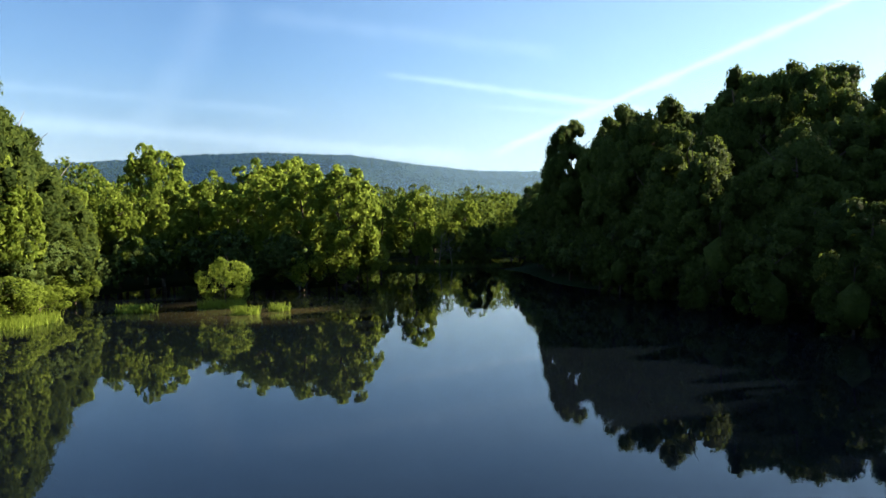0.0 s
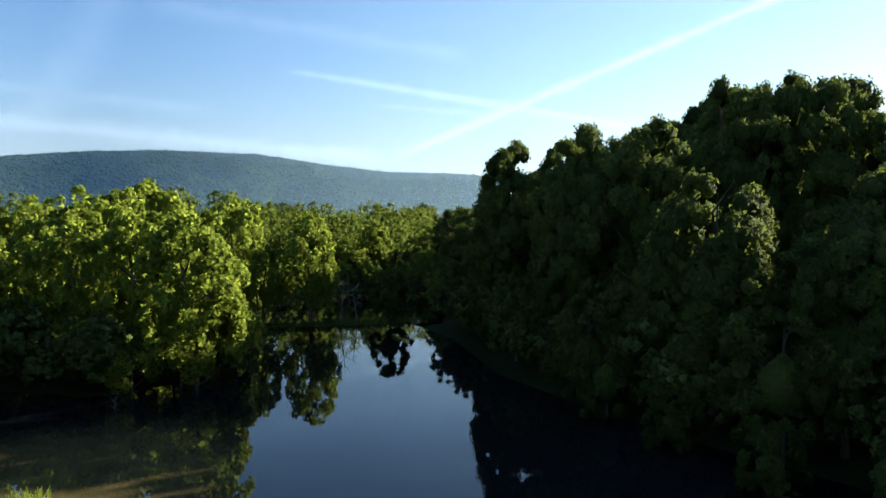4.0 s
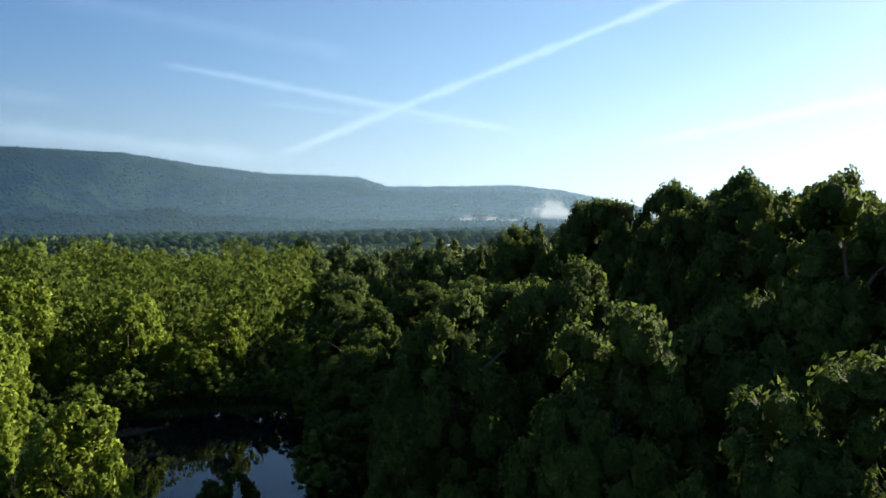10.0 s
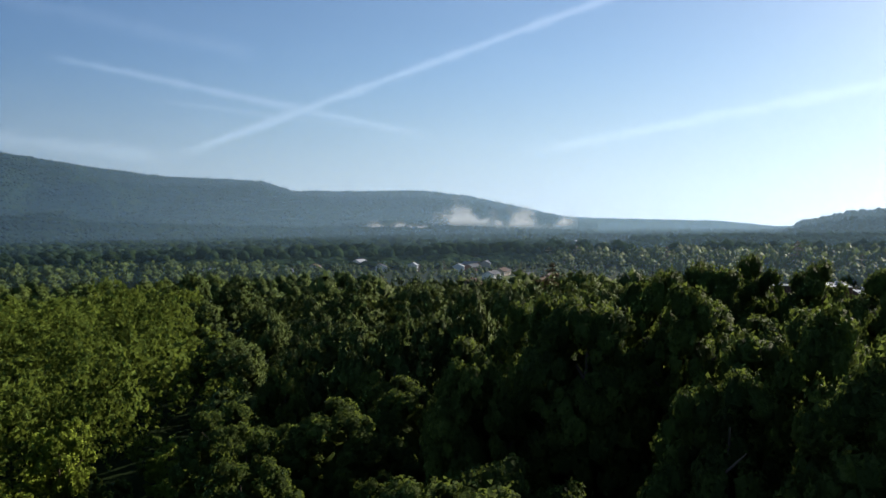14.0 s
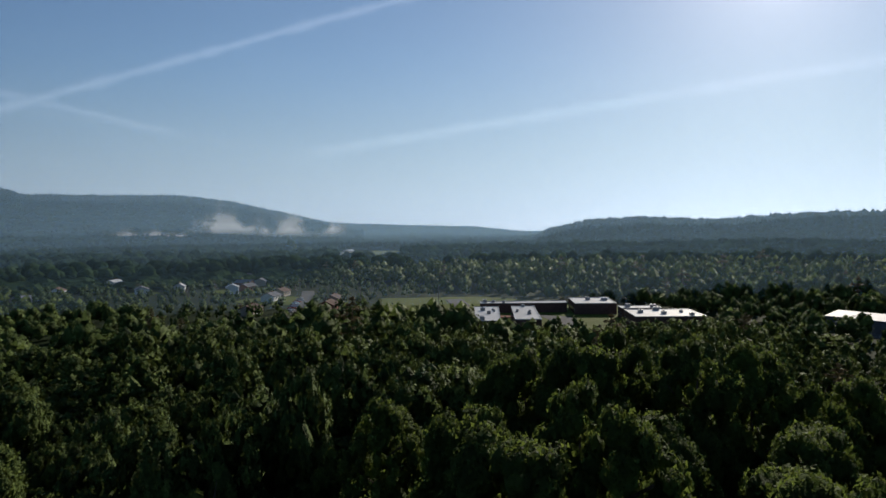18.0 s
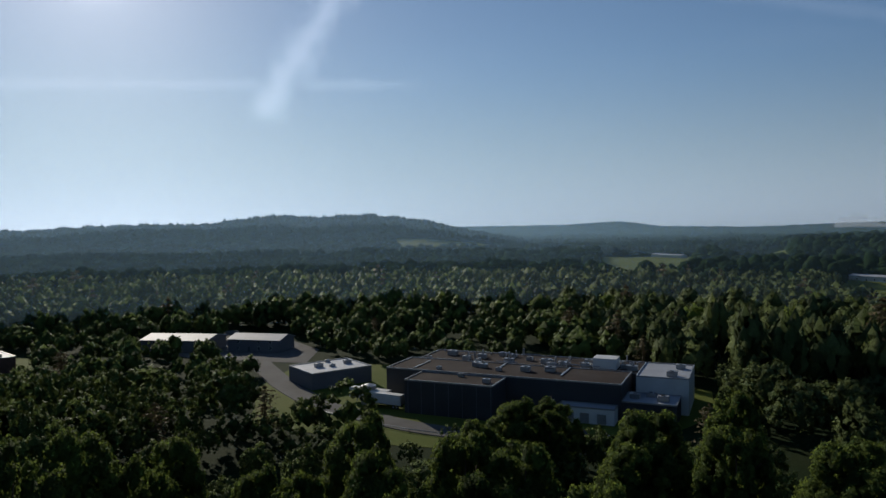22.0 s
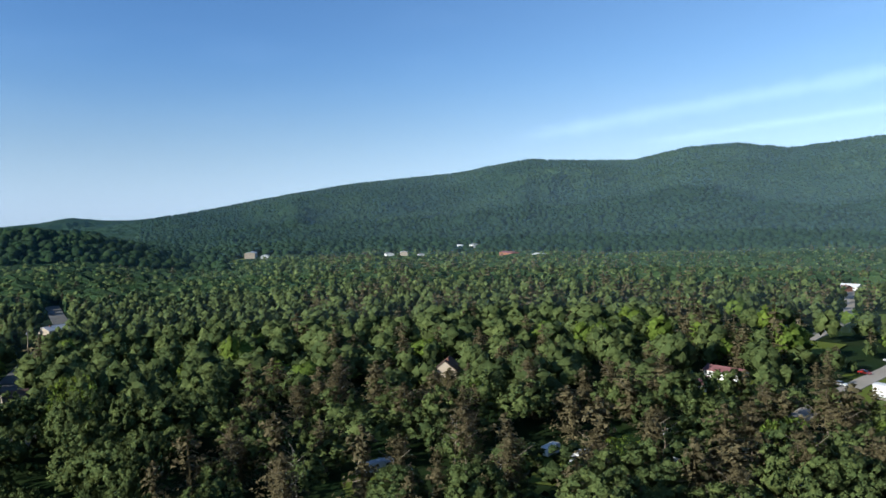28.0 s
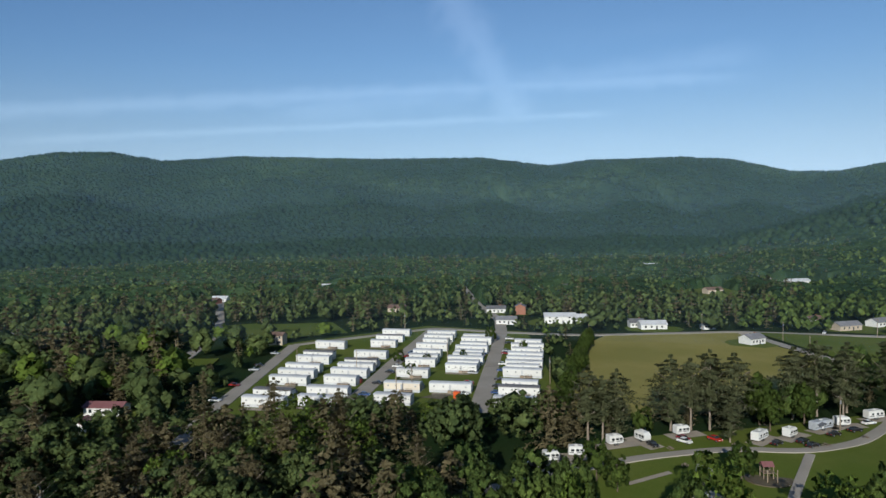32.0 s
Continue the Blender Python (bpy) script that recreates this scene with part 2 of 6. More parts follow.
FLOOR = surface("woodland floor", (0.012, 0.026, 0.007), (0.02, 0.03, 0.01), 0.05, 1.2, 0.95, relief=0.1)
GRASS = surface("mown grass", (0.08, 0.11, 0.017), (0.115, 0.13, 0.027), 0.04, 2.5, 0.9, relief=0.05)
HAY = surface("hay field", (0.2, 0.185, 0.05), (0.27, 0.235, 0.075), 0.025, 1.5, 0.9, relief=0.1)
PALEROAD = surface("sun bleached road", (0.27, 0.245, 0.205), (0.33, 0.3, 0.255), 0.08, 3, 0.9, relief=0.01)
ASPHALT = surface("worn asphalt", (0.11, 0.108, 0.103), (0.15, 0.147, 0.14), 0.08, 3, 0.9, relief=0.01)
GRAVEL = surface("pale gravel", (0.27, 0.235, 0.19), (0.36, 0.32, 0.26), 0.15, 5, 0.95, relief=0.03)
MUD = surface("mud bank", (0.08, 0.065, 0.04), (0.13, 0.11, 0.07), 0.3, 5, 0.7, relief=0.05)
WHITE = surface("white metal siding", (0.6, 0.6, 0.58), (0.52, 0.52, 0.5), 0.3, 8, 0.5, relief=0.005, vary=0.06)
ROOF_W = surface("white coated roof", (0.5, 0.51, 0.52), (0.4, 0.41, 0.42), 0.2, 4, 0.6, relief=0.01, vary=0.08, spec=0.12)
ROOF_M = surface("bright metal roof", (0.36, 0.38, 0.41), (0.28, 0.3, 0.33), 0.1, 2, 0.6, 0.0, relief=0.01, spec=0.12)
GREYWALL = surface("grey metal cladding", (0.13, 0.136, 0.15), (0.1, 0.105, 0.118), 0.1, 3, 0.6, relief=0.01)
BRICK = surface("red brown brick", (0.22, 0.1, 0.07), (0.3, 0.15, 0.1), 0.8, 20, 0.9, relief=0.01)
ROOF_B = surface("brown roof", (0.11, 0.075, 0.06), (0.16, 0.11, 0.09), 0.15, 3, 0.85, relief=0.02, vary=0.2)
ROOF_G = surface("grey shingle roof", (0.14, 0.14, 0.15), (0.2, 0.2, 0.21), 0.3, 6, 0.85, relief=0.02, vary=0.25)
DARK = surface("dark opening", (0.03, 0.03, 0.035), (0.05, 0.05, 0.055), 0.5, 5, 0.3, relief=0)
GLASS = surface("dark window glass", (0.025, 0.03, 0.035), (0.04, 0.045, 0.05), 0.5, 5, 0.08, relief=0, spec=0.6)
STEEL = surface("galvanised steel", (0.35, 0.36, 0.37), (0.28, 0.29, 0.3), 0.5, 9, 0.45, 0.6, relief=0.005)
WOOD = surface("weathered timber", (0.22, 0.17, 0.12), (0.3, 0.25, 0.19), 0.6, 10, 0.85, relief=0.01, vary=0.2)
RUBBER = surface("black rubber", (0.02, 0.02, 0.02), (0.03, 0.03, 0.03), 1, 12, 0.8, relief=0.005)

# ---------------------------------------------------------------- mesh helpers
rng = np.random.default_rng(7)


def mesh_from(name, verts, faces, mat, tint=None, smooth=False, normals=None):
    """A mesh from arrays: verts (n, 3), faces (m, k)."""
    me = bpy.data.meshes.new(name)
    verts, faces = np.asarray(verts, np.float32), np.asarray(faces, np.int32)
    m, k = faces.shape
    me.vertices.add(len(verts))
    me.vertices.foreach_set("co", verts.ravel())
    me.loops.add(m * k)
    me.loops.foreach_set("vertex_index", faces.ravel())
    me.polygons.add(m)
    me.polygons.foreach_set("loop_start", np.arange(0, m * k, k, dtype=np.int32))
    me.polygons.foreach_set("use_smooth", np.full(m, smooth))
    if tint is not None:
        me.attributes.new("tint", "FLOAT", "POINT").data.foreach_set("value", np.asarray(tint, np.float32))
    if normals is not None:
        me.polygons.foreach_set("use_smooth", np.full(m, True))
        me.attributes.new("custom_normal", "FLOAT_VECTOR", "POINT").data.foreach_set("vector", np.asarray(normals, np.float32).ravel())
    me.update(calc_edges=True)
    me.materials.append(mat)
    return me


def part(name, bm, mat, parent=None, label=""):
    """Links a bmesh as one mesh object under a thing or a part."""
    me = bpy.data.meshes.new(name)
    bm.to_mesh(me)
    bm.free()
    me.materials.append(mat)
    ob = new(name, me)
    if parent:
        ob.parent = parent
    return tagged(ob, label)


def thing(name, m, label, category, group="", kind=""):
    ob = new(name)
    ob.empty_display_size = 0.5
    ob.matrix_basis = m
    return tagged(ob, label, category, group, kind)


def box(bm, x0, x1, y0, y1, z0, z1, bevel=0.0):
    r = bmesh.ops.create_cube(bm, size=1, matrix=Matrix.Translation(((x0 + x1) / 2, (y0 + y1) / 2, (z0 + z1) / 2)) @ Matrix.Diagonal((x1 - x0, y1 - y0, z1 - z0, 1)))
    if bevel:
        edges = list({e for v in r["verts"] for e in v.link_edges})
        bmesh.ops.bevel(bm, geom=edges, offset=bevel, segments=1, affect="EDGES")
    return bm


def boxm(*a, **k):
    return box(bmesh.new(), *a, **k)


def prism(bm, profile, y0, y1):
    """A profile of (x, z) points pushed along y."""
    a = [bm.verts.new((x, y0, z)) for x, z in profile]
    b = [bm.verts.new((x, y1, z)) for x, z in profile]
    n = len(profile)
    bm.faces.new(a)
    bm.faces.new(b[::-1])
    for i in range(n):
        bm.faces.new((a[i], b[i], b[(i + 1) % n], a[(i + 1) % n]))
    bmesh.ops.recalc_face_normals(bm, faces=bm.faces)
    return bm


def rod(bm, a, b, r0, r1, sides=8):
    a, b = Vector(a), Vector(b)
    d = b - a
    m = Matrix.Translation((a + b) / 2) @ d.to_track_quat("Z", "Y").to_matrix().to_4x4()
    bmesh.ops.create_cone(bm, cap_ends=True, segments=sides, radius1=r0, radius2=r1, depth=d.length, matrix=m)
    return bm


# ---------------------------------------------------------------- the lie of the land
HUB = np.array((22.0, 100.0))
LAKE = np.array([(-28, 45), (-29, 60), (-31, 72), (-27, 88), (-19, 81), (-10, 77), (-2, 84), (0, 95), (-4, 106), (0, 117), (12, 116), (21, 114),
                 (25, 97), (26, 76), (31, 58), (40, 40), (47, 25), (56, 8), (75, -5), (105, -25), (135, -50), (160, -78), (190, -122), (238, -184),
                 (275, -212), (262, -250), (222, -262), (207, -235), (170, -150), (143, -92), (112, -82), (82, -59), (60, -44), (20, -38), (-15, -28), (-31, 0), (-32, 25)], float)
POND = np.array([(0, 122), (12, 121), (23, 118), (28, 146), (28, 160), (23, 168), (10, 171), (-4, 164), (-7, 150), (-5, 135)], float)


def poly_distance(x, y, poly):
    """Signed distance to a polygon, minus inside."""
    d = np.full(x.shape, 1e9)
    inside = np.zeros(x.shape, bool)
    for (ax, ay), (bx, by) in zip(poly, np.roll(poly, -1, 0)):
        ex, ey = bx - ax, by - ay
        t = np.clip(((x - ax) * ex + (y - ay) * ey) / (ex * ex + ey * ey), 0, 1)
        d = np.minimum(d, np.hypot(x - ax - t * ex, y - ay - t * ey))
        if ay != by:
            inside ^= ((ay > y) != (by > y)) & (x < (bx - ax) * (y - ay) / (by - ay) + ax)
    return np.where(inside, -d, d)


def smooth(a, b, v):
    t = np.clip((v - a) / (b - a), 0, 1)
    return t * t * (3 - 2 * t)


def value_noise(x, y):
    """Smooth random hills, 0..1, about one per unit."""
    ix, iy = np.floor(x), np.floor(y)
    fx, fy = x - ix, y - iy
    fx, fy = fx * fx * (3 - 2 * fx), fy * fy * (3 - 2 * fy)

    def h(q, w):
        return np.modf(np.abs(np.sin(q * 127.1 + w * 311.7) * 43758.5))[0]
    return (h(ix, iy) * (1 - fx) + h(ix + 1, iy) * fx) * (1 - fy) + (h(ix, iy + 1) * (1 - fx) + h(ix + 1, iy + 1) * fx) * fy


def fbm(x, y):
    return (value_noise(x, y) + 0.5 * value_noise(2.1 * x + 3, 2.1 * y) + 0.25 * value_noise(4.3 * x, 4.3 * y + 7)) / 1.75


# ridges: azimuths and heights of the crest in degrees as seen from the hub 50 m up; distances of foot, crest and back
RIDGES = [
    ("north mountain", (318, 335, 342, 347, 354, 359, 364, 371.5, 374, 384, 388, 391, 394.5, 398), (3.4, 4.5, 5.2, 5.35, 5.2, 4.45, 3.85, 3.5, 2.72, 2.7, 2.2, 1.5, 0.7, -0.1), 1450, 3100, 4300),
    ("north range", (376, 388, 395, 400, 407, 411), (1.5, 1.2, 0.62, 0.35, 0.1, -0.4), 3300, 4400, 4900),
    ("east hill", (51, 53, 56, 60.5, 65, 69, 73, 77, 82.5, 86, 90, 94.5, 98, 102, 106), (-1.5, -0.3, 0.3, 0.45, 0.15, 0.4, 0.55, 0.5, 1.15, 1.0, 1.2, 0.65, -0.2, -0.9, -2.0), 900, 1700, 2500),
    ("south east range", (94, 105.5, 110, 113, 120, 127, 135, 139.5, 144, 146, 150, 160), (0.05, 0.1, 0.35, -0.08, -0.2, 0.05, 0.0, 0.18, 0.25, -0.1, -0.2, -0.5), 2800, 4200, 4800),
    ("south hill", (118, 122, 130, 139, 146, 151, 155, 159, 163, 167, 172), (-2.2, -0.9, -0.5, -0.1, 0.1, 0.9, 0.8, 1.0, 0.5, -0.8, -2.5), 520, 1150, 2000),
    ("south spur", (156, 159, 161.5, 164, 169, 176, 182), (0.5, 0.8, 1.25, 1.0, 1.2, 0.8, 0.4), 2900, 4100, 4800),
    ("west mountain", (160, 166, 170, 176, 182, 190, 196, 199, 204, 208, 211.5, 215, 221, 230, 239.5, 245, 248, 255, 258.5, 262.5, 265.5, 268.5, 285),
     (0.3, 1.0, 1.6, 2.7, 3.7, 4.4, 5.35, 5.15, 5.05, 5.85, 6.0, 5.45, 5.85, 5.7, 5.7, 4.95, 5.3, 5.3, 5.05, 3.95, 3.8, 4.3, 4.6), 950, 3300, 4500),
    ("near west hill", (253, 257, 262.5, 268.5, 280), (-1.5, -0.4, 0.85, 2.4, 3.0), 620, 1400, 2300),
]


# low rises under the far houses: place, height, reach
KNOLLS = [(-255, -936, 10, 60), (-92, -1012, 10, 60), (-222, -1162, 10, 60), (145, -1092, 10, 60)]


def land(x, y):
    """Height of the ground."""
    x, y = np.asarray(x, float), np.asarray(y, float)
    dx, dy = x - HUB[0], y - HUB[1]
    r, a = np.hypot(dx, dy), np.degrees(np.arctan2(dx, dy)) % 360
    shore = np.minimum(poly_distance(x, y, LAKE), poly_distance(x, y, POND))
    base = 1.2 + 6.0 * smooth(-40, -190, x + 0.25 * y) + 1.2 * smooth(60, 220, x) * smooth(-150, 0, y) + 1.2 * smooth(150, 420, y)
    base = base + 1.5 * smooth(-60, -300, y)
    z = -1.6 + (0.25 + 1.6) * smooth(-4, 4.0, shore) + (base - 0.25) * smooth(0.5, 22, shore)
    rough = 0.6 * fbm(x / 420, y / 420) + 0.4 * fbm(x / 130 + 5, y / 130)
    z = z + 10 * (fbm(x / 260 + 9, y / 260) - 0.5) * smooth(380, 900, r)
    for kx, ky, kh, kr in KNOLLS:
        z = z + kh * np.exp(-((x - kx) ** 2 + (y - ky) ** 2) / kr ** 2)
    for _, azs, els, foot, crest, back in RIDGES:
        for turn in (0, 360):
            aa = a + turn
            on = (aa >= azs[0]) & (aa <= azs[-1])
            e = np.interp(aa, azs, els)
            top = np.maximum(50 + np.tan(np.radians(e)) * crest - 15, 0)
            shape = np.where(r < crest, smooth(foot, crest, r) ** 1.25, 1 - smooth(crest, back, r))
            mid = smooth(foot, 0.6 * foot + 0.4 * crest, r) * (1 - smooth(0.6 * foot + 0.4 * crest, 0.15 * foot + 0.85 * crest, r))
            along = np.radians(aa) * crest
            spur = 1 - np.abs(2 * value_noise(along / 460 + 0.8 * value_noise(along / 260, r / 420), r / 1300 + crest) - 1)
            mid = mid * (0.35 + 1.3 * spur)
            top = top * (1 - 0.5 * (1 - spur) * smooth(foot, 0.5 * (foot + crest), r) * (1 - smooth(0.5 * (foot + crest), crest, r)))
            z = np.where(on & (shape > 0), np.maximum(z, z + (top - z) * shape * (1 + 1.6 * (rough - 0.5) * mid)), z)
    return z


def ground_at(x, y):
    return float(land(np.array([x]), np.array([y]))[0])


# ---------------------------------------------------------------- clearings
def strip(x, y, pts, half):
    """Mask of places within half metres of a line."""
    d = np.full(np.shape(x), 1e9)
    for (ax, ay), (bx, by) in zip(pts[:-1], pts[1:]):
        ex, ey = bx - ax, by - ay
        t = np.clip(((x - ax) * ex + (y - ay) * ey) / (ex * ex + ey * ey), 0, 1)
        d = np.minimum(d, np.hypot(x - ax - t * ex, y - ay - t * ey))
    return d < half


PARK = np.array([(-128, -92), (-255, -186), (-352, -158), (-362, -92), (-205, 4), (-180, -30), (-172, -50)], float)
FIELD = np.array([(-196, 6), (-330, -44), (-372, -46), (-416, 16), (-388, 36), (-330, 84), (-240, 60)], float)
CAMP = np.array([(-128, 14), (-160, 22), (-190, 36), (-214, 60), (-250, 90), (-235, 130), (-160, 110), (-120, 60)], float)
SCHOOL = np.array([(226, 300), (212, 345), (300, 442), (345, 400), (350, 300), (322, 225), (282, 228), (250, 275)], float)
PLANT = np.array([(174, 44), (191, 97), (216, 136), (262, 140), (300, 130), (290, 90), (262, 30), (232, -2), (205, 10), (190, 30)], float)
DEPOT = np.array([(300, 128), (318, 175), (345, 205), (372, 195), (360, 140), (330, 125)], float)
LOTS = [(-120, -134, 11), (-106, -124, 9), (-25, -183, 9), (10, -77, 7), (250, 480, 26), (225, 400, 24), (270, 560, 24), (-251, -188, 8), (-440, -150, 26), (-410, -90, 24),
        (-410, -30, 18), (-382, 31, 14), (-470, 76, 26), (-575, -169, 18), (-527, -408, 12), (-390, -400, 22), (-426, -380, 14), (15, -426, 14), (180, -350, 22), (125, -150, 13),
        (-750, 8, 35), (-860, -165, 30), (-590, -1050, 14), (-640, -60, 40), (-255, -930, 46), (-90, -1005, 48), (-222, -1155, 46), (145, -1085, 46), (11, -62, 9), (11, -72, 10), (-19, -160, 12), (-22, -172, 12), (-100, -113, 12), (-110, -124, 12), (-283, -250, 22), (-270, -232, 16), (-372, -389, 20), (-150, -378, 16), (-147, -360, 14), (-32, -68, 9), (-455, -406, 20), (-404, -218, 18), (-392, -206, 14), (229, 682, 13), (219, 604, 13), (146, 600, 13), (121, 832, 20), (296, 600, 12), (178, 648, 12), (100, 655, 13), (330, 660, 13), (385, 950, 46), (60, 760, 24), (-33, -78, 6), (-188, -190, 7), (-165, -123, 6), (-514, -395, 14), (-502, -383, 12), (-631, -194, 14), (-615, -187, 14), (-835, -158, 24), (-722, 9, 22), (-180, -340, 10), (-171, -322, 12), (-163, -305, 10), (-966, -207, 16), (-945, -200, 18), (-708, -308, 10), (-694, -298, 11)]
MEADOWS = [((1067, -250), (1019, -379), (655, -195), (660, -110)), ((1059, -447), (1003, -506), (720, -335), (760, -300)), ((579, -299), (535, -335), (420, -215), (445, -190)),
           ((1400, 60), (1500, -165), (1280, -125), (1180, 45)), ((455, 591), (590, 735), (640, 690), (500, 545)), ((-560, -40), (-640, -110), (-720, -60), (-600, 10)), ((-420, 26), (-334, 88), (-286, 118), (-300, 150), (-440, 140)),
           ((522, 788), (815, 1192), (908, 1119), (580, 741)), ((-300, -180), (-262, -200), (-300, -250), (-330, -220)), ((-205, -180), (-180, -160), (-150, -190), (-180, -215))]
ROADS = {
    "park_west": ([(-110, -84), (-178, -128), (-254, -178)], 3.2),
    "park_middle": ([(-168, -66), (-248, -104), (-345, -148)], 3.6),
    "park_east": ([(-186, -22), (-259, -58), (-352, -104), (-400, -132), (-470, -190), (-620, -300)], 3.4),
    "park_back": ([(-254, -178), (-345, -148), (-352, -104)], 2.8),
    "field_road": ([(-352, -104), (-366, -56), (-420, 16), (-440, 92), (-470, 170)], 3.0),
    "lane": ([(-416, 20), (-330, 88), (-290, 130)], 2.6),
    "camp_road": ([(-110, 2), (-142, 19), (-171, 40), (-190, 59), (-198, 78), (-214, 90), (-242, 97), (-280, 98)], 1.9),
    "camp_path": ([(-196, 79), (-164, 79), (-140, 80)], 1.2),
    "plant_road": ([(395, 175), (300, 145), (262, 132), (232, 118), (206, 93), (186, 62), (176, 40)], 4.2),
    "school_drive": ([(322, 400), (300, 372), (262, 345), (240, 322)], 5.0),
    "house_road": ([(185, 380), (215, 408), (270, 476), (300, 520)], 4.0),
    "lake_road": ([(120, -130), (150, -205), (175, -320), (196, -396), (240, -500)], 5.0),
    "hill_road": ([(170, -900), (215, -975), (150, -1080)], 7.0),
    "west_road": ([(-130, -260), (-190, -190), (-262, -250), (-400, -420)], 3.0),
}


def wooded(x, y):
    """Where trees may stand."""
    ok = np.minimum(poly_distance(x, y, LAKE), poly_distance(x, y, POND)) > 1.2
    for poly in (PARK, FIELD, CAMP, SCHOOL, PLANT, DEPOT):
        ok &= poly_distance(x, y, poly) > 2.5
    for poly in MEADOWS:
        ok &= poly_distance(x, y, np.array(poly, float)) > 3
    for lx, ly, lr in LOTS:
        ok &= np.hypot(x - lx, y - ly) > lr
    for pts, half in ROADS.values():
        ok &= ~strip(x, y, pts, half + 3.0)
    return ok


# ---------------------------------------------------------------- ground sheet and water
def polar_sheet(azs, rs, height):
    a, r = np.meshgrid(np.radians(azs), rs, indexing="ij")
    x, y = HUB[0] + r * np.sin(a), HUB[1] + r * np.cos(a)
    v = np.stack([x, y, height(x, y)], -1).reshape(-1, 3)
    i = np.arange(len(azs) * len(rs)).reshape(len(azs), len(rs))
    return v, i


rs = np.concatenate([np.arange(0.5, 330, 3.0), np.arange(330, 700, 9), np.arange(700, 4880, 40)])
azs = np.arange(0, 360, 0.6)
v, i = polar_sheet(azs, rs, land)
j = np.roll(i, -1, 0)
f = np.stack([i[:, :-1], i[:, 1:], j[:, 1:], j[:, :-1]], -1).reshape(-1, 4)[:, ::-1]
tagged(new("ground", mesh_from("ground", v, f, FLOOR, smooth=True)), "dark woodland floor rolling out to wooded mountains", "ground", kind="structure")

m, nt, p = material("lake water", 0.015, 0, 0.5)
p.inputs["IOR"].default_value = 1.33
p.inputs["Specular Tint"].default_value = (0.4, 0.74, 1.0, 1)
co = nt.nodes.new("ShaderNodeTexCoord")
sep = nt.nodes.new("ShaderNodeSeparateXYZ")
nt.links.new(co.outputs["Object"], sep.inputs[0])
silt = nt.nodes.new("ShaderNodeMapRange")
silt.interpolation_type = "SMOOTHSTEP"
silt.inputs["From Min"].default_value, silt.inputs["From Max"].default_value = 58.0, 110.0
nt.links.new(sep.outputs[0], silt.inputs["Value"])
# clear dark water in the north, brown silt in the southern arm
shallow = nt.nodes.new("ShaderNodeVectorMath")
shallow.operation = "DISTANCE"
nt.links.new(co.outputs["Object"], shallow.inputs[0])
shallow.inputs[1].default_value = (-7.0, 59.0, 0.0)
shoal = nt.nodes.new("ShaderNodeMapRange")
shoal.interpolation_type = "SMOOTHSTEP"
shoal.inputs["From Min"].default_value, shoal.inputs["From Max"].default_value = 15.0, 5.0
nt.links.new(shallow.outputs["Value"], shoal.inputs["Value"])
deep = mix_colour(nt, noise_node(nt, 0.03, 3), (0.003, 0.005, 0.008), (0.005, 0.007, 0.009))
deep = mix_colour(nt, silt.outputs["Result"], deep, (0.03, 0.022, 0.011))
bed = mix_colour(nt, noise_node(nt, 0.5, 4), (0.085, 0.068, 0.03), (0.05, 0.045, 0.02))
nt.links.new(mix_colour(nt, shoal.outputs["Result"], deep, bed), p.inputs["Base Color"])
bump(nt, p, noise_node(nt, 0.9, 3, lo=0.0, hi=1.0), 0.05, 0.04)
WATER = m


def flat_patch(name, poly, mat, lift, label, category="", step=4.0, kind="structure"):
    """A sheet laid over the land inside a polygon."""
    poly = np.asarray(poly, float)
    bm = bmesh.new()
    bm.faces.new([bm.verts.new((px, py, 0)) for px, py in poly])
    lo, hi = poly.min(0), poly.max(0)
    for axis in (0, 1):
        for c in np.arange(lo[axis] + step, hi[axis], step):
            co, no = [0, 0, 0], [0, 0, 0]
            co[axis], no[axis] = c, 1
            bmesh.ops.bisect_plane(bm, geom=bm.verts[:] + bm.edges[:] + bm.faces[:], plane_co=co, plane_no=no)
    bm.verts.ensure_lookup_table()
    if lift is not None:
        zs = land(np.array([q.co.x for q in bm.verts]), np.array([q.co.y for q in bm.verts]))
        for q, z in zip(bm.verts, zs):
            q.co.z = z + lift
    bmesh.ops.recalc_face_normals(bm, faces=bm.faces)
    for fc in bm.faces:
        if fc.normal.z < 0:
            fc.normal_flip()
    return tagged(part(name, bm, mat), label, category or name, kind=kind)


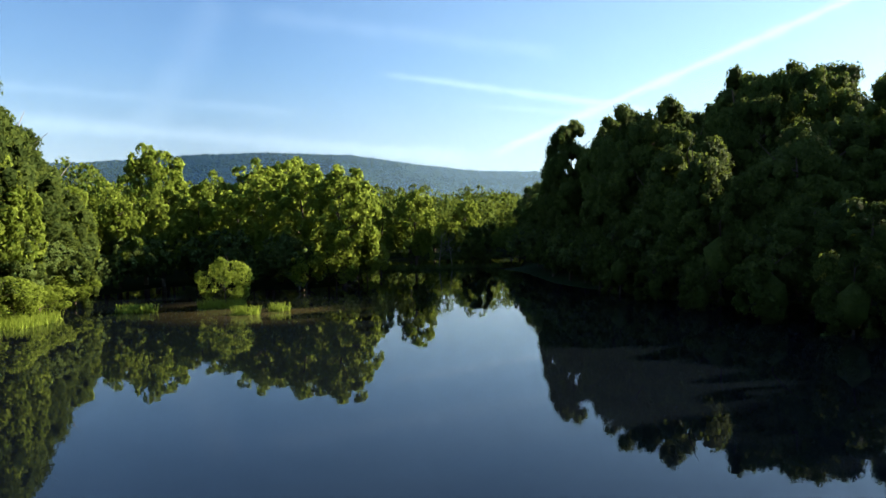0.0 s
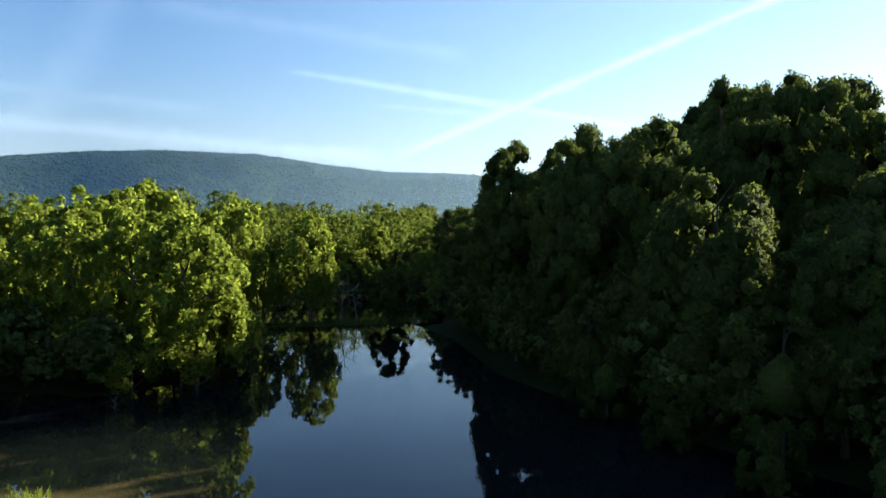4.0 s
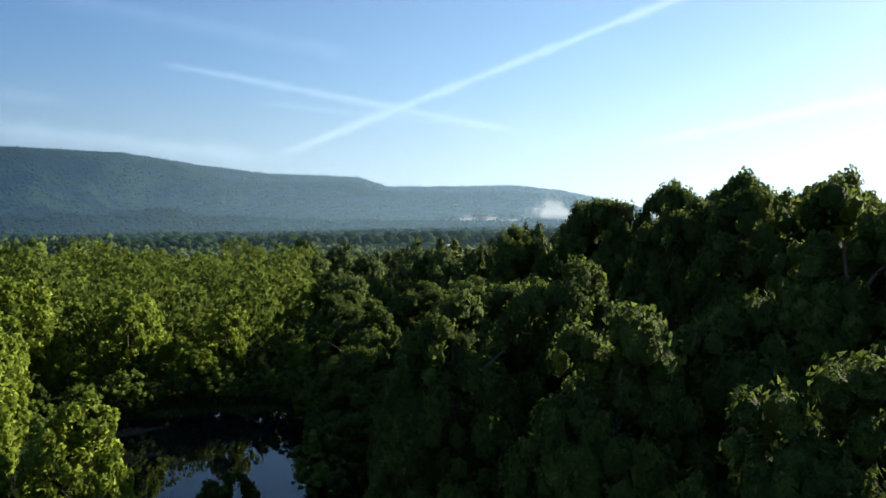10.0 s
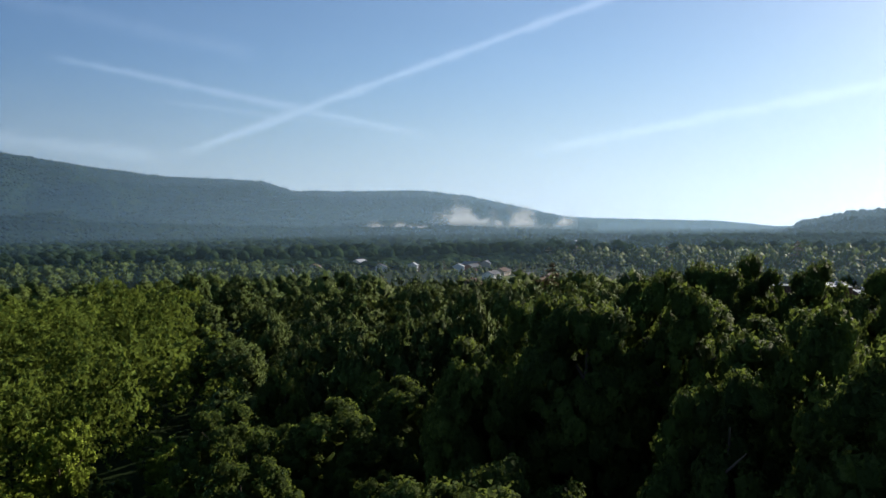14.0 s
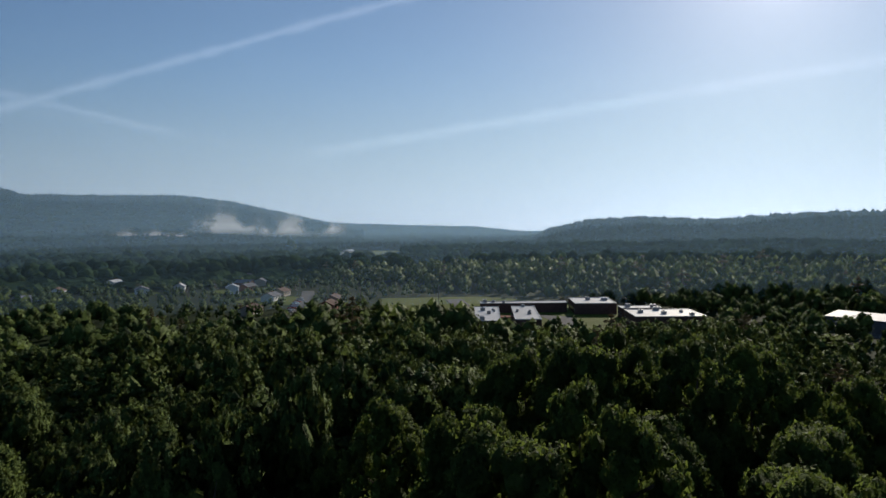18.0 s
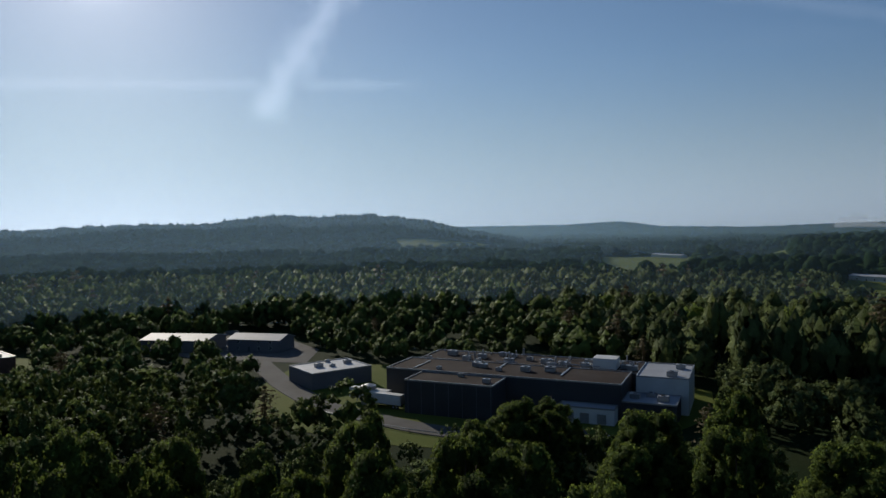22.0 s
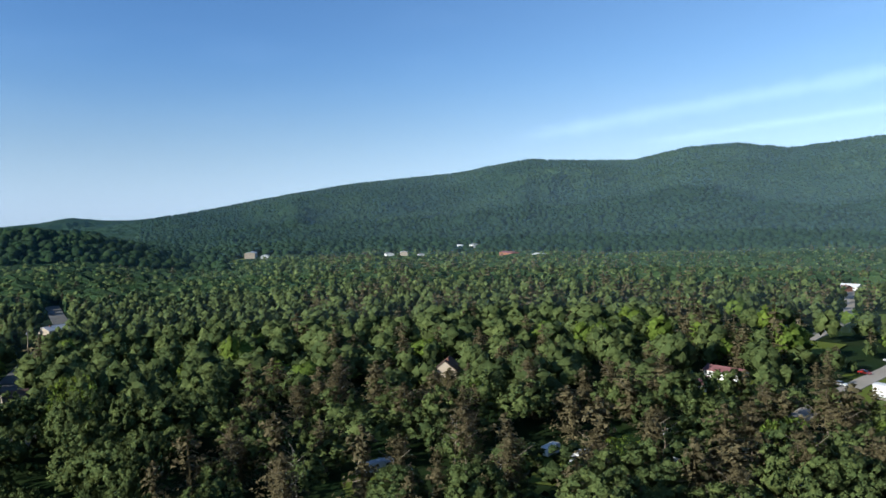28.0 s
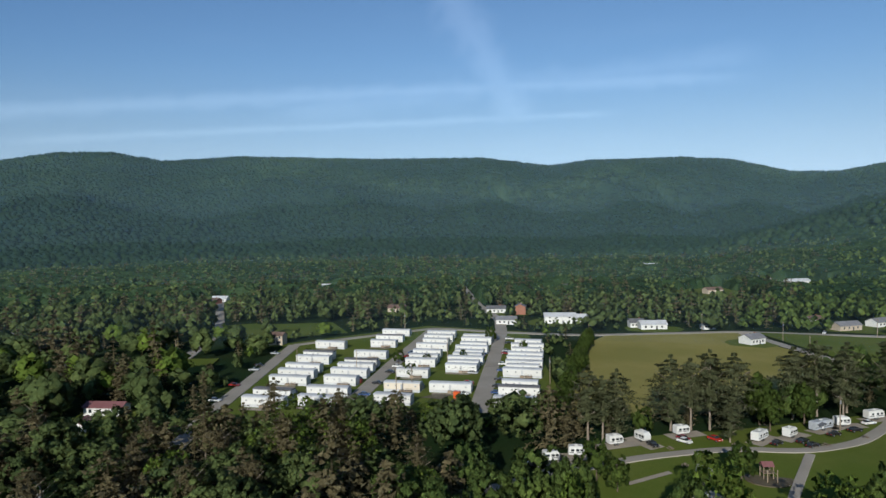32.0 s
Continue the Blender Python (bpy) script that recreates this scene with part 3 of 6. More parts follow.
def ribbon(name, pts, half, mat, lift, label, kind="structure"):
    """A road laid along a line, following the land."""
    pts = np.array(pts, float)
    seg = np.hypot(*np.diff(pts, axis=0).T)
    s = np.r_[0, np.cumsum(seg)]
    n = max(int(s[-1] / 4), 4)
    u = np.linspace(0, s[-1], n)
    line = np.stack([np.interp(u, s, pts[:, 0]), np.interp(u, s, pts[:, 1])], -1)
    k = np.array([1, 2, 3, 2, 1]) / 9
    pad = np.pad(line, ((2, 2), (0, 0)), "edge")
    line[1:-1] = sum(k[q] * pad[q:q + n] for q in range(5))[1:-1]
    t = np.gradient(line, axis=0)
    t /= np.hypot(t[:, 0], t[:, 1])[:, None]
    nrm = np.stack([-t[:, 1], t[:, 0]], -1)
    off = np.array([-half - 0.3, -half, 0, half, half + 0.3])
    xy = line[:, None] + nrm[:, None] * off[None, :, None]
    z = land(line[:, 0], line[:, 1])[:, None] + np.array([-0.5, 0, 0.05, 0, -0.5])[None] + lift
    vv = np.concatenate([xy, z[..., None]], -1).reshape(-1, 3)
    i = np.arange(n * 5).reshape(n, 5)
    ff = np.stack([i[:-1, :-1], i[:-1, 1:], i[1:, 1:], i[1:, :-1]], -1).reshape(-1, 4)[:, ::-1]
    return tagged(new(name, mesh_from(name, vv, ff, mat)), label, "road", kind=kind)


outer = LAKE.mean(0)
flat_patch("water", LAKE + (LAKE - outer) / np.hypot(*(LAKE - outer).T)[:, None] * 6, WATER, None, "still dark lake water mirroring trees and sky", "lake", 30)
outer = POND.mean(0)
flat_patch("water", outer + (POND - outer) * 1.06, WATER, None, "still pond behind a low earth bank", "pond", 30)
flat_patch("lawn", PARK, GRASS, 0.12, "worn green lawn under the mobile homes", "lawn")
flat_patch("hay_field", FIELD, HAY, 0.15, "wide yellow green hay field", "field", 6)
flat_patch("lawn", CAMP, GRASS, 0.12, "mown campground lawn", "lawn")
flat_patch("lawn", SCHOOL, GRASS, 0.12, "mown lawn round the school", "lawn", 6)
flat_patch("yard", PLANT, GRASS, 0.12, "rough grass yard round the factory", "yard", 6)
flat_patch("yard", DEPOT, ASPHALT, 0.12, "grey yard round the depot", "yard", 6)
for poly in MEADOWS:
    flat_patch("meadow", poly, GRASS, 0.6, "open grassy meadow between woods", "meadow", 12)
for lx, ly, lr in LOTS:
    ring = [(lx + lr * math.cos(q * math.pi / 5) * (0.9 + 0.2 * math.sin(q * 2.3)), ly + lr * math.sin(q * math.pi / 5)) for q in range(10)]
    flat_patch("lawn", ring, GRASS, 0.18, "green yard lawn round a house", "lawn", 6)
for name, (pts, half) in ROADS.items():
    ribbon("road", pts, half, PALEROAD if pts[0][0] < -100 else ASPHALT, 0.3, "pale worn asphalt " + name.replace("_", " "))

# ---------------------------------------------------------------- trees
def unit(v):
    return v / np.maximum(np.linalg.norm(v, axis=-1, keepdims=True), 1e-9)


def leaf_sprays(r, p, n, s, long=0.8):
    """One pointed leaf spray (a triangle) at each point."""
    u = unit(np.cross(n, r.normal(size=p.shape)))
    w = np.cross(n, u)
    s = s[:, None]
    v = np.stack([p + u * s, p - u * s * 0.6 + w * s * long, p - u * s * 0.6 - w * s * long], 1).reshape(-1, 3)
    return v, np.arange(len(v)).reshape(-1, 3)


def ball(cuts):
    """A ball of 8, 20 or 80 triangles."""
    bm = bmesh.new()
    if cuts == 0:
        q = np.array([(1, 0, 0), (-1, 0, 0), (0, 1, 0), (0, -1, 0), (0, 0, 1), (0, 0, -1)], float)
        return q, np.array([(0, 2, 4), (2, 1, 4), (1, 3, 4), (3, 0, 4), (2, 0, 5), (1, 2, 5), (3, 1, 5), (0, 3, 5)])
    bmesh.ops.create_icosphere(bm, subdivisions=cuts, radius=1)
    vv, ff = np.array([q.co[:] for q in bm.verts]), np.array([[q.index for q in fc.verts] for fc in bm.faces])
    bm.free()
    return vv, ff


BALLS = [ball(0), ball(1), ball(2)]


def broadleaf(seed, height, radius, base, boughs, lobes, count, size, fine=1, loose=0.3, airy=False, dome=0.45):
    """Crown of a broadleaf tree: a dome of rounded boughs, each built of leafy lobes set with sprays of leaves. Returns verts, triangles, normals."""
    r = np.random.default_rng(seed)
    k = np.arange(boughs)
    zz = -0.6 + 1.55 * (k + 0.5) / boughs
    ang = k * 2.39996 + r.uniform(-0.5, 0.5, boughs)
    ring = np.sqrt(np.clip(1 - zz ** 2, 0, 1))
    out = np.stack([ring * np.cos(ang), ring * np.sin(ang), zz], -1)
    # boughs of a tall crown are drawn upwards with it
    tall = (height - base) / max(1.0, (height - base) / (2 * radius)) ** 0.4
    deep = tall * np.where(zz > 0, 0.55, 0.45)
    semi = np.stack([np.full(boughs, radius), np.full(boughs, radius), deep], -1)
    mid = np.array((0, 0, base + tall * 0.45))
    rb = radius * r.uniform(0.28, 0.46, boughs)
    uneven = 1 + 0.1 * np.sin(ang * 2 + seed) + 0.08 * np.sin(ang * 3 + 2 * seed)
    c = out * np.maximum(semi - 0.95 * rb[:, None], 0.2 * semi) * (uneven * r.uniform(0.9, 1.08, boughs))[:, None]
    if lobes:
        own = np.repeat(k, lobes)
        bd = unit(r.normal(size=(len(own), 3)) + 1.15 * out[own] + (0, 0, 0.25))
        lr = rb[own] * r.uniform(0.3, 0.5, len(own))
        lc = c[own] + bd * (rb[own] - 0.55 * lr)[:, None]
    else:
        own, bd, lr, lc = k, out, rb, c
    n_l = len(own)
    cd = unit(lc / semi[own])
    bv, bf = BALLS[fine]
    vs, fs, ns = [np.zeros((0, 3))], [np.zeros((0, 3), int)], [np.zeros((0, 3))]
    # leafy masses
    p = lc[:, None] + bv[None] * (lr * (0.84 if lobes else 0.96))[:, None, None] * r.uniform(0.8, 1.14, (n_l, len(bv), 1))
    n = unit(0.55 * bv[None] + 0.35 * bd[:, None] + dome * cd[:, None])
    if not airy:
        vs.append((p + mid).reshape(-1, 3)), ns.append(n.reshape(-1, 3))
        fs.append((bf[None] + (np.arange(n_l) * len(bv))[:, None, None]).reshape(-1, 3))
    o = len(vs[-1])
    # sprays of leaves on their outer sides
    w = r.choice(n_l, count, p=lr ** 2 / (lr ** 2).sum())
    d = unit(r.normal(size=(count, 3)) + 0.8 * bd[w])
    p = lc[w] + d * (lr[w] * r.uniform(0.75, 1.16, count))[:, None] + mid
    n = unit(d + r.normal(size=d.shape) * 0.55)
    v, f = leaf_sprays(r, p, n, size * r.uniform(0.6, 1.3, count))
    nn = unit(0.5 * d + 0.35 * bd[w] + dome * cd[w] + r.normal(size=d.shape) * loose)
    vs.append(v), fs.append(f + o), ns.append(np.repeat(nn, 3, 0))
    o += len(v)
    # shaded inside of the crown
    bv, bf = BALLS[min(fine, 1)]
    core = np.array((radius, radius, tall / 2)) * (0.12 if airy else 0.45)
    vs.append(bv * core + mid), fs.append(bf + o), ns.append(bv)
    v = np.concatenate(vs)
    # fit the crown to its height and spread
    v[:, 2] = base + (v[:, 2] - base) * (height - base) / (np.percentile(v[:, 2], 99.7) - base)
    v[:, :2] *= radius / np.percentile(np.hypot(v[:, 0], v[:, 1]), 96)
    return v, np.concatenate(fs), np.concatenate(ns)


def conifer(seed, height, radius, base, whorls, per, size):
    """Crown of a pine: whorls of drooping branches set with sprays of needles. Returns verts, triangles, normals."""
    r = np.random.default_rng(seed)
    P, N, G = [], [], []
    for k in range(whorls):
        zf = k / (whorls - 1)
        z = base + (height - base) * zf
        L = radius * (1 - zf ** 2.2) ** 0.55 * r.uniform(0.5, 1.15) + 0.03 * height
        for b in range(6):
            if r.random() < 0.24:
                continue
            a = b * math.pi / 3 + k * 0.7 + r.uniform(-0.3, 0.3)
            t = r.uniform(0.2, 1.05, per)
            ll = L * r.uniform(0.4, 1.2)
            side = r.normal(size=per) * ll * 0.16
            P.append(np.stack([np.cos(a) * ll * t - np.sin(a) * side, np.sin(a) * ll * t + np.cos(a) * side, z - 0.12 * ll * t + r.normal(size=per) * height * 0.008], -1))
            N.append(np.tile((np.cos(a) * 0.5, np.sin(a) * 0.5, 0.85), (per, 1)))
            G.append(np.tile((np.cos(a) * 0.8, np.sin(a) * 0.8, 0.55), (per, 1)))
    p, n, g = np.concatenate(P), np.concatenate(N), np.concatenate(G)
    n = unit(n + r.normal(size=n.shape) * 0.5)
    g = unit(g + r.normal(size=n.shape) * 0.25)
    v, f = leaf_sprays(r, p, n, size * r.uniform(0.6, 1.3, len(p)), 0.55)
    # dark inside along the stem
    q = np.arange(7) * math.pi * 2 / 7
    cone = np.concatenate([np.stack([np.cos(q), np.sin(q), q * 0], -1) * radius * 0.14 + (0, 0, base), [(0, 0, height * 0.97)]])
    i = np.arange(7)
    cf = np.stack([i, (i + 1) % 7, np.full(7, 7)], -1) + len(v)
    return np.concatenate([v, cone]), np.concatenate([f, cf]), np.concatenate([np.repeat(g, 3, 0), unit(cone * (1, 1, 0) + (0, 0, 0.1))])


def trunk_mesh(seed, height, radius, base, limbs=6, thick=0.028):
    r = np.random.default_rng(seed)
    bm = bmesh.new()
    lean = r.normal(size=2) * 0.03 * height
    a = Vector((0, 0, -0.6))
    n = 5
    for k in range(n):
        b = Vector((lean[0] * ((k + 1) / n) ** 2, lean[1] * ((k + 1) / n) ** 2, height * 0.88 * (k + 1) / n))
        rod(bm, a, b, height * thick * (1 - 0.17 * k) * (1.25 if k == 0 else 1), height * thick * (1 - 0.17 * (k + 1)), 7)
        a = b
    for k in range(limbs):
        z = base * 0.9 + (height * 0.75 - base * 0.9) * k / max(limbs - 1, 1)
        g = k * 2.4 + r.uniform(0, 1)
        L = radius * r.uniform(0.5, 0.85)
        mid = (math.cos(g) * L * 0.5, math.sin(g) * L * 0.5, z + L * 0.35)
        rod(bm, (lean[0] * (z / height) ** 2, lean[1] * (z / height) ** 2, z), mid, height * thick * 0.36, height * thick * 0.22, 5)
        rod(bm, mid, (math.cos(g + 0.3) * L, math.sin(g + 0.3) * L, z + L * 0.8), height * thick * 0.22, height * thick * 0.08, 5)
    return bm


def tree_proto(name, seed, height, radius, base, label, pine=False, mat=None, boughs=16, lobes=8, count=1900, size=0.5, limbs=6, loose=0.3, airy=False):
    ob = thing(name, pose(0, 0, 0), label, "tree", "trees round the lake")
    part("trunk", trunk_mesh(seed, height, radius, base, limbs, 0.016 if pine else 0.02), PINE_BARK if pine else BARK, ob)
    if pine:
        v, f, n = conifer(seed, height, radius, base, 15, count // 90, size)
    else:
        v, f, n = broadleaf(seed, height, radius, base, boughs, lobes, count, size, 1, loose, airy)
    crown = new("crown", mesh_from("crown", v, f, mat or (NEEDLE if pine else LEAF_T), np.zeros(len(v)), normals=n))
    crown.parent = ob
    return ob


# prototypes, planted at several sizes
TALL = [tree_proto("broadleaf_tree", 11 + k, 26, 6.0, 1.5 + 1.2 * k, "tall dark green broadleaf tree of the lake wood", boughs=34 + 4 * k, lobes=8, count=13000, size=0.19, loose=0.38) for k in range(4)]
MID = [tree_proto("broadleaf_tree", 31 + k, 17, 5.2, 1.2, "leafy mid green broadleaf tree by the water", boughs=26 + 3 * k, lobes=7, count=8500, size=0.18, loose=0.38) for k in range(3)]
LOW = [tree_proto("small_tree", 51 + k, 9, 3.4, 0.3, "low bushy green tree at the bank", boughs=20, lobes=4, count=3600, size=0.17, limbs=4, loose=0.5) for k in range(2)]
SAP = [tree_proto("broadleaf_tree", 111 + k, 16, 4.6, 0.6, "light green young tree in the lakeside wood", boughs=36, lobes=4, count=10000, size=0.27, mat=LEAF_Y, loose=0.9, airy=True) for k in range(2)]
PINE = [tree_proto("pine_tree", 71 + k, 20, 6.2, 3.5 + 3 * k, "tall layered pine with grey green needles", pine=True, size=0.3, limbs=7, count=9500) for k in range(2)]
BROWN = [tree_proto("pine_tree", 75 + k, 20, 6.4, 3.0 + 3.5 * k, "tall thin pine with browned needles and bare limbs", pine=True, mat=NEEDLE_B, size=0.3, limbs=9, count=7000) for k in range(2)]
HERO = [tree_proto("broadleaf_tree", 91 + k, 17, 4.5, 0.3, "bright yellow green sycamore standing at the water", boughs=44, lobes=4, count=10500, size=0.25, limbs=9, mat=LEAF_Y, loose=0.9, airy=True) for k in range(2)]
# crowns of unit height for the joined woods, finest first
NEAR_T = [broadleaf(321 + k, 1.0, 0.4, 0.14 + 0.04 * k, 24 + 2 * k, 5, 2000, 0.0175, 0, 0.28, dome=0.7) for k in range(5)]
MID_T = [broadleaf(241 + k, 1.0, 0.4, 0.1 + 0.04 * k, 20 + 2 * k, 3, 650, 0.027, 0, 0.25, dome=0.7) for k in range(5)]
FAR_T = [broadleaf(201 + k, 1.0, 0.4, 0.03, 16 + k, 0, 150, 0.04, 0, 0.25, dome=0.8) for k in range(5)]
DOT_T = [broadleaf(261 + k, 1.0, 0.4, 0.0, 8, 0, 18, 0.06, 0, 0.3, dome=0.8) for k in range(5)]
YOUNG_T = [broadleaf(301 + k, 1.0, 0.4, 0.04, 28, 4, 1100, 0.027, 0, 0.9, True) for k in range(3)]
FAR_P = [conifer(221 + k, 1.0, 0.3, 0.15, 13, 9, 0.04) for k in range(3)]
DOT_P = [conifer(281 + k, 1.0, 0.3, 0.15, 6, 3, 0.085) for k in range(3)]


def seen_side(x, y, pad=0.0):
    a = np.degrees(np.arctan2(x - HUB[0], y - HUB[1])) % 360
    return ~((a > 274 + pad) & (a < 318 - pad)) | (np.hypot(x - HUB[0], y - HUB[1]) < 110)


def tree_height(x, y):
    """Usual height of the wood at a place."""
    h = np.full(x.shape, 16.0)
    shore = 15.5 + 6.0 * smooth(31, 41, x) + 7.0 * smooth(46, 59, x) + 3.0 * smooth(56, 68, x) * smooth(70, 95, y) * (1 - smooth(125, 150, y)) - 4 * smooth(140, 200, y)
    h = np.where((x > 26) & (y < 200) & (y > -60) & (x < 100), 15.5 + (shore - 15.5) * smooth(25, 92, y), h)
    reach = np.hypot(x - HUB[0], y - HUB[1])
    east = 27.5 - 5 * smooth(105, 165, reach) - 7.5 * smooth(165, 235, reach) - 10 * smooth(20, -20, y)
    h = np.where((x >= 74) & (y > -60), np.where((reach < 260) & (y > 0), east, 17), h)
    h = np.where((x >= 90) & (reach >= 220), 19 - 2.5 * smooth(90, 120, x) - 7.5 * smooth(185, 235, x) * (1 - smooth(360, 420, x)) * smooth(0, 60, y), h)
    h = np.where((x > 50) & (y < 12) & (y > -75) & (poly_distance(x, y, LAKE) < 30) & (x > 40 - y), 8.5, h)
    h = np.where((x > 60) & (x < 130) & (y >= 12) & (y < 36), 14, h)
    h = np.where((x > 128) & (x < 190) & (y > 25) & (y < 150), 11.5, h)
    h = np.where((x > 145) & (x < 212) & (y > -115) & (y < -5), 9.0, h)
    # taller belt added to cast shade on the low wood west of it
    h = np.where((x >= 212) & (x < 262) & (y > -130) & (y < -5), 24.0, h)
    h = np.where((x < 26) & (y > 165), 17, h)
    h = np.where((y > 330) & (x > -60) & (x < 360), 9.5, h)
    h = np.where((x < -16) & (y > 30) & (y < 110), np.where(x < -45, 17, 13), h)
    h = np.where((x < 60) & (y < -40), 13.5, h)
    h = np.where(x < -150, 13.5 - 3 * smooth(-200, -340, x), h)
    h = np.where(y < -150, np.minimum(h, 13.5 - 2 * smooth(-150, -400, y)), h)
    return h


SPACE = 9.3
gx, gy = np.meshgrid(np.arange(-1190, 730, SPACE), np.arange(-1080, 820, SPACE))
gx = gx + rng.uniform(-0.42, 0.42, gx.shape) * SPACE + (np.arange(gx.shape[0])[:, None] % 2) * SPACE / 2
gy = gy + rng.uniform(-0.42, 0.42, gy.shape) * SPACE
gx, gy = gx.ravel(), gy.ravel()
away = np.hypot(gx - HUB[0], gy - HUB[1])
bearing = np.degrees(np.arctan2(gx - HUB[0], gy - HUB[1])) % 360
keep = wooded(gx, gy) & (away < np.where((bearing > 140) & (bearing < 275), np.where(bearing > 172, 1180, 900), 640)) & seen_side(gx, gy)
keep &= (np.hypot(gx - HUB[0], gy - HUB[1]) < 330) | (rng.random(gx.shape) < np.where(away > 880, 0.8, 0.92))
keep &= ~((np.hypot(gx + 10, gy - 88) < 15) | ((gy > 106) & (gy < 130) & (gx > -10) & (gx < 29)) | ((gx > 0) & (gx < 60) & (gy > 20) & (gy < 112) & (poly_distance(gx, gy, LAKE) < 5)))
gx, gy = gx[keep], gy[keep]
tall_wood = (gx > 26) & (gx < 90) & (gy > -60) & (gy < 200)
suburb = ((gx > 150) & (gx < 360) & (gy > 365)) | ((gx < -60) & (gy < -150)) | (gx < -330)
# tall domed trees over a lower storey in the lake wood; mixed ages elsewhere
two_storeys = tall_wood | ((gx >= 74) & (gy > -5) & (np.hypot(gx - HUB[0], gy - HUB[1]) < 230))
emergent = rng.random(gx.shape) < 0.52
storeys = np.where(emergent, rng.uniform(0.84, 1.02, gx.shape), rng.uniform(0.5, 0.68, gx.shape))
mixed = np.where(gx >= 90, rng.choice([0.75, 0.9, 1.0, 1.12], gx.shape), rng.choice([0.55, 0.78, 0.95, 1.1, 1.28], gx.shape, p=[0.15, 0.22, 0.3, 0.22, 0.11]))
gh = tree_height(gx, gy) * np.where(two_storeys, storeys, mixed) * rng.uniform(0.94, 1.06, gx.shape)
east_homes = (gx > 150) & (gx < 360) & (gy > 365)
gh = np.where(east_homes, gh * 0.62, gh)
gh = np.where(poly_distance(gx, gy, PARK) < 26, gh * 0.64, gh)
big_crowns = ((gx > 30) & (gy > 120)) | (gx > 95)
thin = rng.random(gx.shape) < np.where(suburb, np.where(east_homes, 0.75, 0.85), np.where(tall_wood, 1.0, np.where(big_crowns, 0.72, 0.93)))
gx, gy, gh = gx[thin], gy[thin], gh[thin]
pine_land = (gx < 40) & (gy < 30)
is_pine = rng.random(gx.shape) < np.where((gx < -150) & (gx > -290) & (gy > 0) & (gy < 110), 0.5, np.where((gx > -130) & (gx < 60) & (gy > -150) & (gy < 10), 0.42, np.where(pine_land, 0.22, np.where(gx > 120, 0.03, 0.0))))
sparse = (gx < 60) & (gy < 10) & (np.hypot(gx - HUB[0], gy - HUB[1]) < 420) & (np.random.default_rng(77).random(gx.shape) < 0.24)
gx, gy, gh, is_pine = gx[~sparse], gy[~sparse], gh[~sparse], is_pine[~sparse]
gz = land(gx, gy)
near = (np.hypot(gx - 30, gy - 84) < 106) & (gy > -30) & (gx > -60)


def plant(proto, x, y, z, scale, wide=None):
    spin = rng.uniform(0, 6.28)
    w = wide or scale * rng.uniform(0.9, 1.12)
    o = copy_thing(proto, Matrix.Translation((x, y, z)) @ Matrix.Rotation(spin, 4, "Z"))
    o.scale = (w, w, scale)
    return o


count_near = 0
for x, y, z, h, pn in zip(gx[near], gy[near], gz[near], gh[near], is_pine[near]):
    x, y, z, h = float(x), float(y), float(z), float(h)
    if count_near >= 300:
        break
    count_near += 1
    if pn:
        plant(PINE[count_near % 2], x, y, z, h * 1.15 / 20)
    elif (x < 12 and y > 25) or (y > 112 and x < min(16 + 0.2 * (y - 78), 44)):
        plant(SAP[count_near % 2], x, y, z, h / 16, max(h, 13) / 16)
    elif h > 17.5:
        plant(TALL[count_near % 4], x, y, z, h / 26, float(rng.choice([0.78, 0.88, 1.0, 1.1])))
    else:
        plant(MID[count_near % 3], x, y, z, h / 17, float(rng.choice([0.66, 0.8, 0.95, 1.1])))

for x, y, h in ((54, 92, 28.5), (67, 95, 29), (65, 118, 30), (60, 106, 29), (40.5, 88, 22.5), (29.5, 98.6, 23), (33.5, 88, 23), (38, 101, 24), (72, 133, 30.5), (36, 78, 22)):
    plant(TALL[int(x) % 4], x, y, ground_at(x, y), h / 26)
for x, y, h in ((148, 79, 20), (158, 75, 19), (152, 70, 18), (164, 66, 17), (140, 86, 19)):
    plant(TALL[int(x) % 4], x, y, ground_at(x, y), h / 26, float(rng.uniform(0.85, 1.0)))
for az_t, away_t, h in ((46, 92, 29.5), (50.5, 87, 31), (54.5, 94, 31.5), (59, 88, 31), (63.5, 95, 30)):
    x, y = 24.6 + away_t * math.sin(radians(az_t)), 96 + away_t * math.cos(radians(az_t))
    plant(TALL[int(x) % 4], x, y, ground_at(x, y), h / 26, 1.1)
# sycamores on the spit, the left bank and the earth bank
for x, y, h in ((-3.5, 83, 17.5), (-9, 87, 16.5), (-15, 90, 15.5), (-5, 95, 15), (-20, 94, 14.5), (-12, 101, 15), (-26, 95, 14), (-31, 88, 13), (-24, 104, 15), (-6, 108, 13), (-33, 100, 15)):
    plant(HERO[int(abs(x)) % 2], x, y, ground_at(x, y), h / 18.5, h / 16.5)
for x, y, h in ((-1, 119, 12), (5.5, 120, 14.5), (16.5, 119, 8)):
    plant(HERO[int(x) % 2] if h > 9 else LOW[0], x, y, ground_at(x, y), h / 17 if h > 9 else h / 9)
for x, y, h in ((-33.5, 55, 23), (-37, 48, 24), (-40, 61, 21), (-43, 53, 24), (-38, 68, 16.5), (-35, 62.5, 18)):
    plant(TALL[int(-x) % 4], x, y, ground_at(x, y), h / 26, float(rng.uniform(0.8, 0.95)))
for x, y, h in ((-33.5, 70, 12), (-36, 76, 12.5), (-32.5, 64, 10)):
    plant(MID[int(-x) % 3], x, y, ground_at(x, y), h / 17, 0.75)
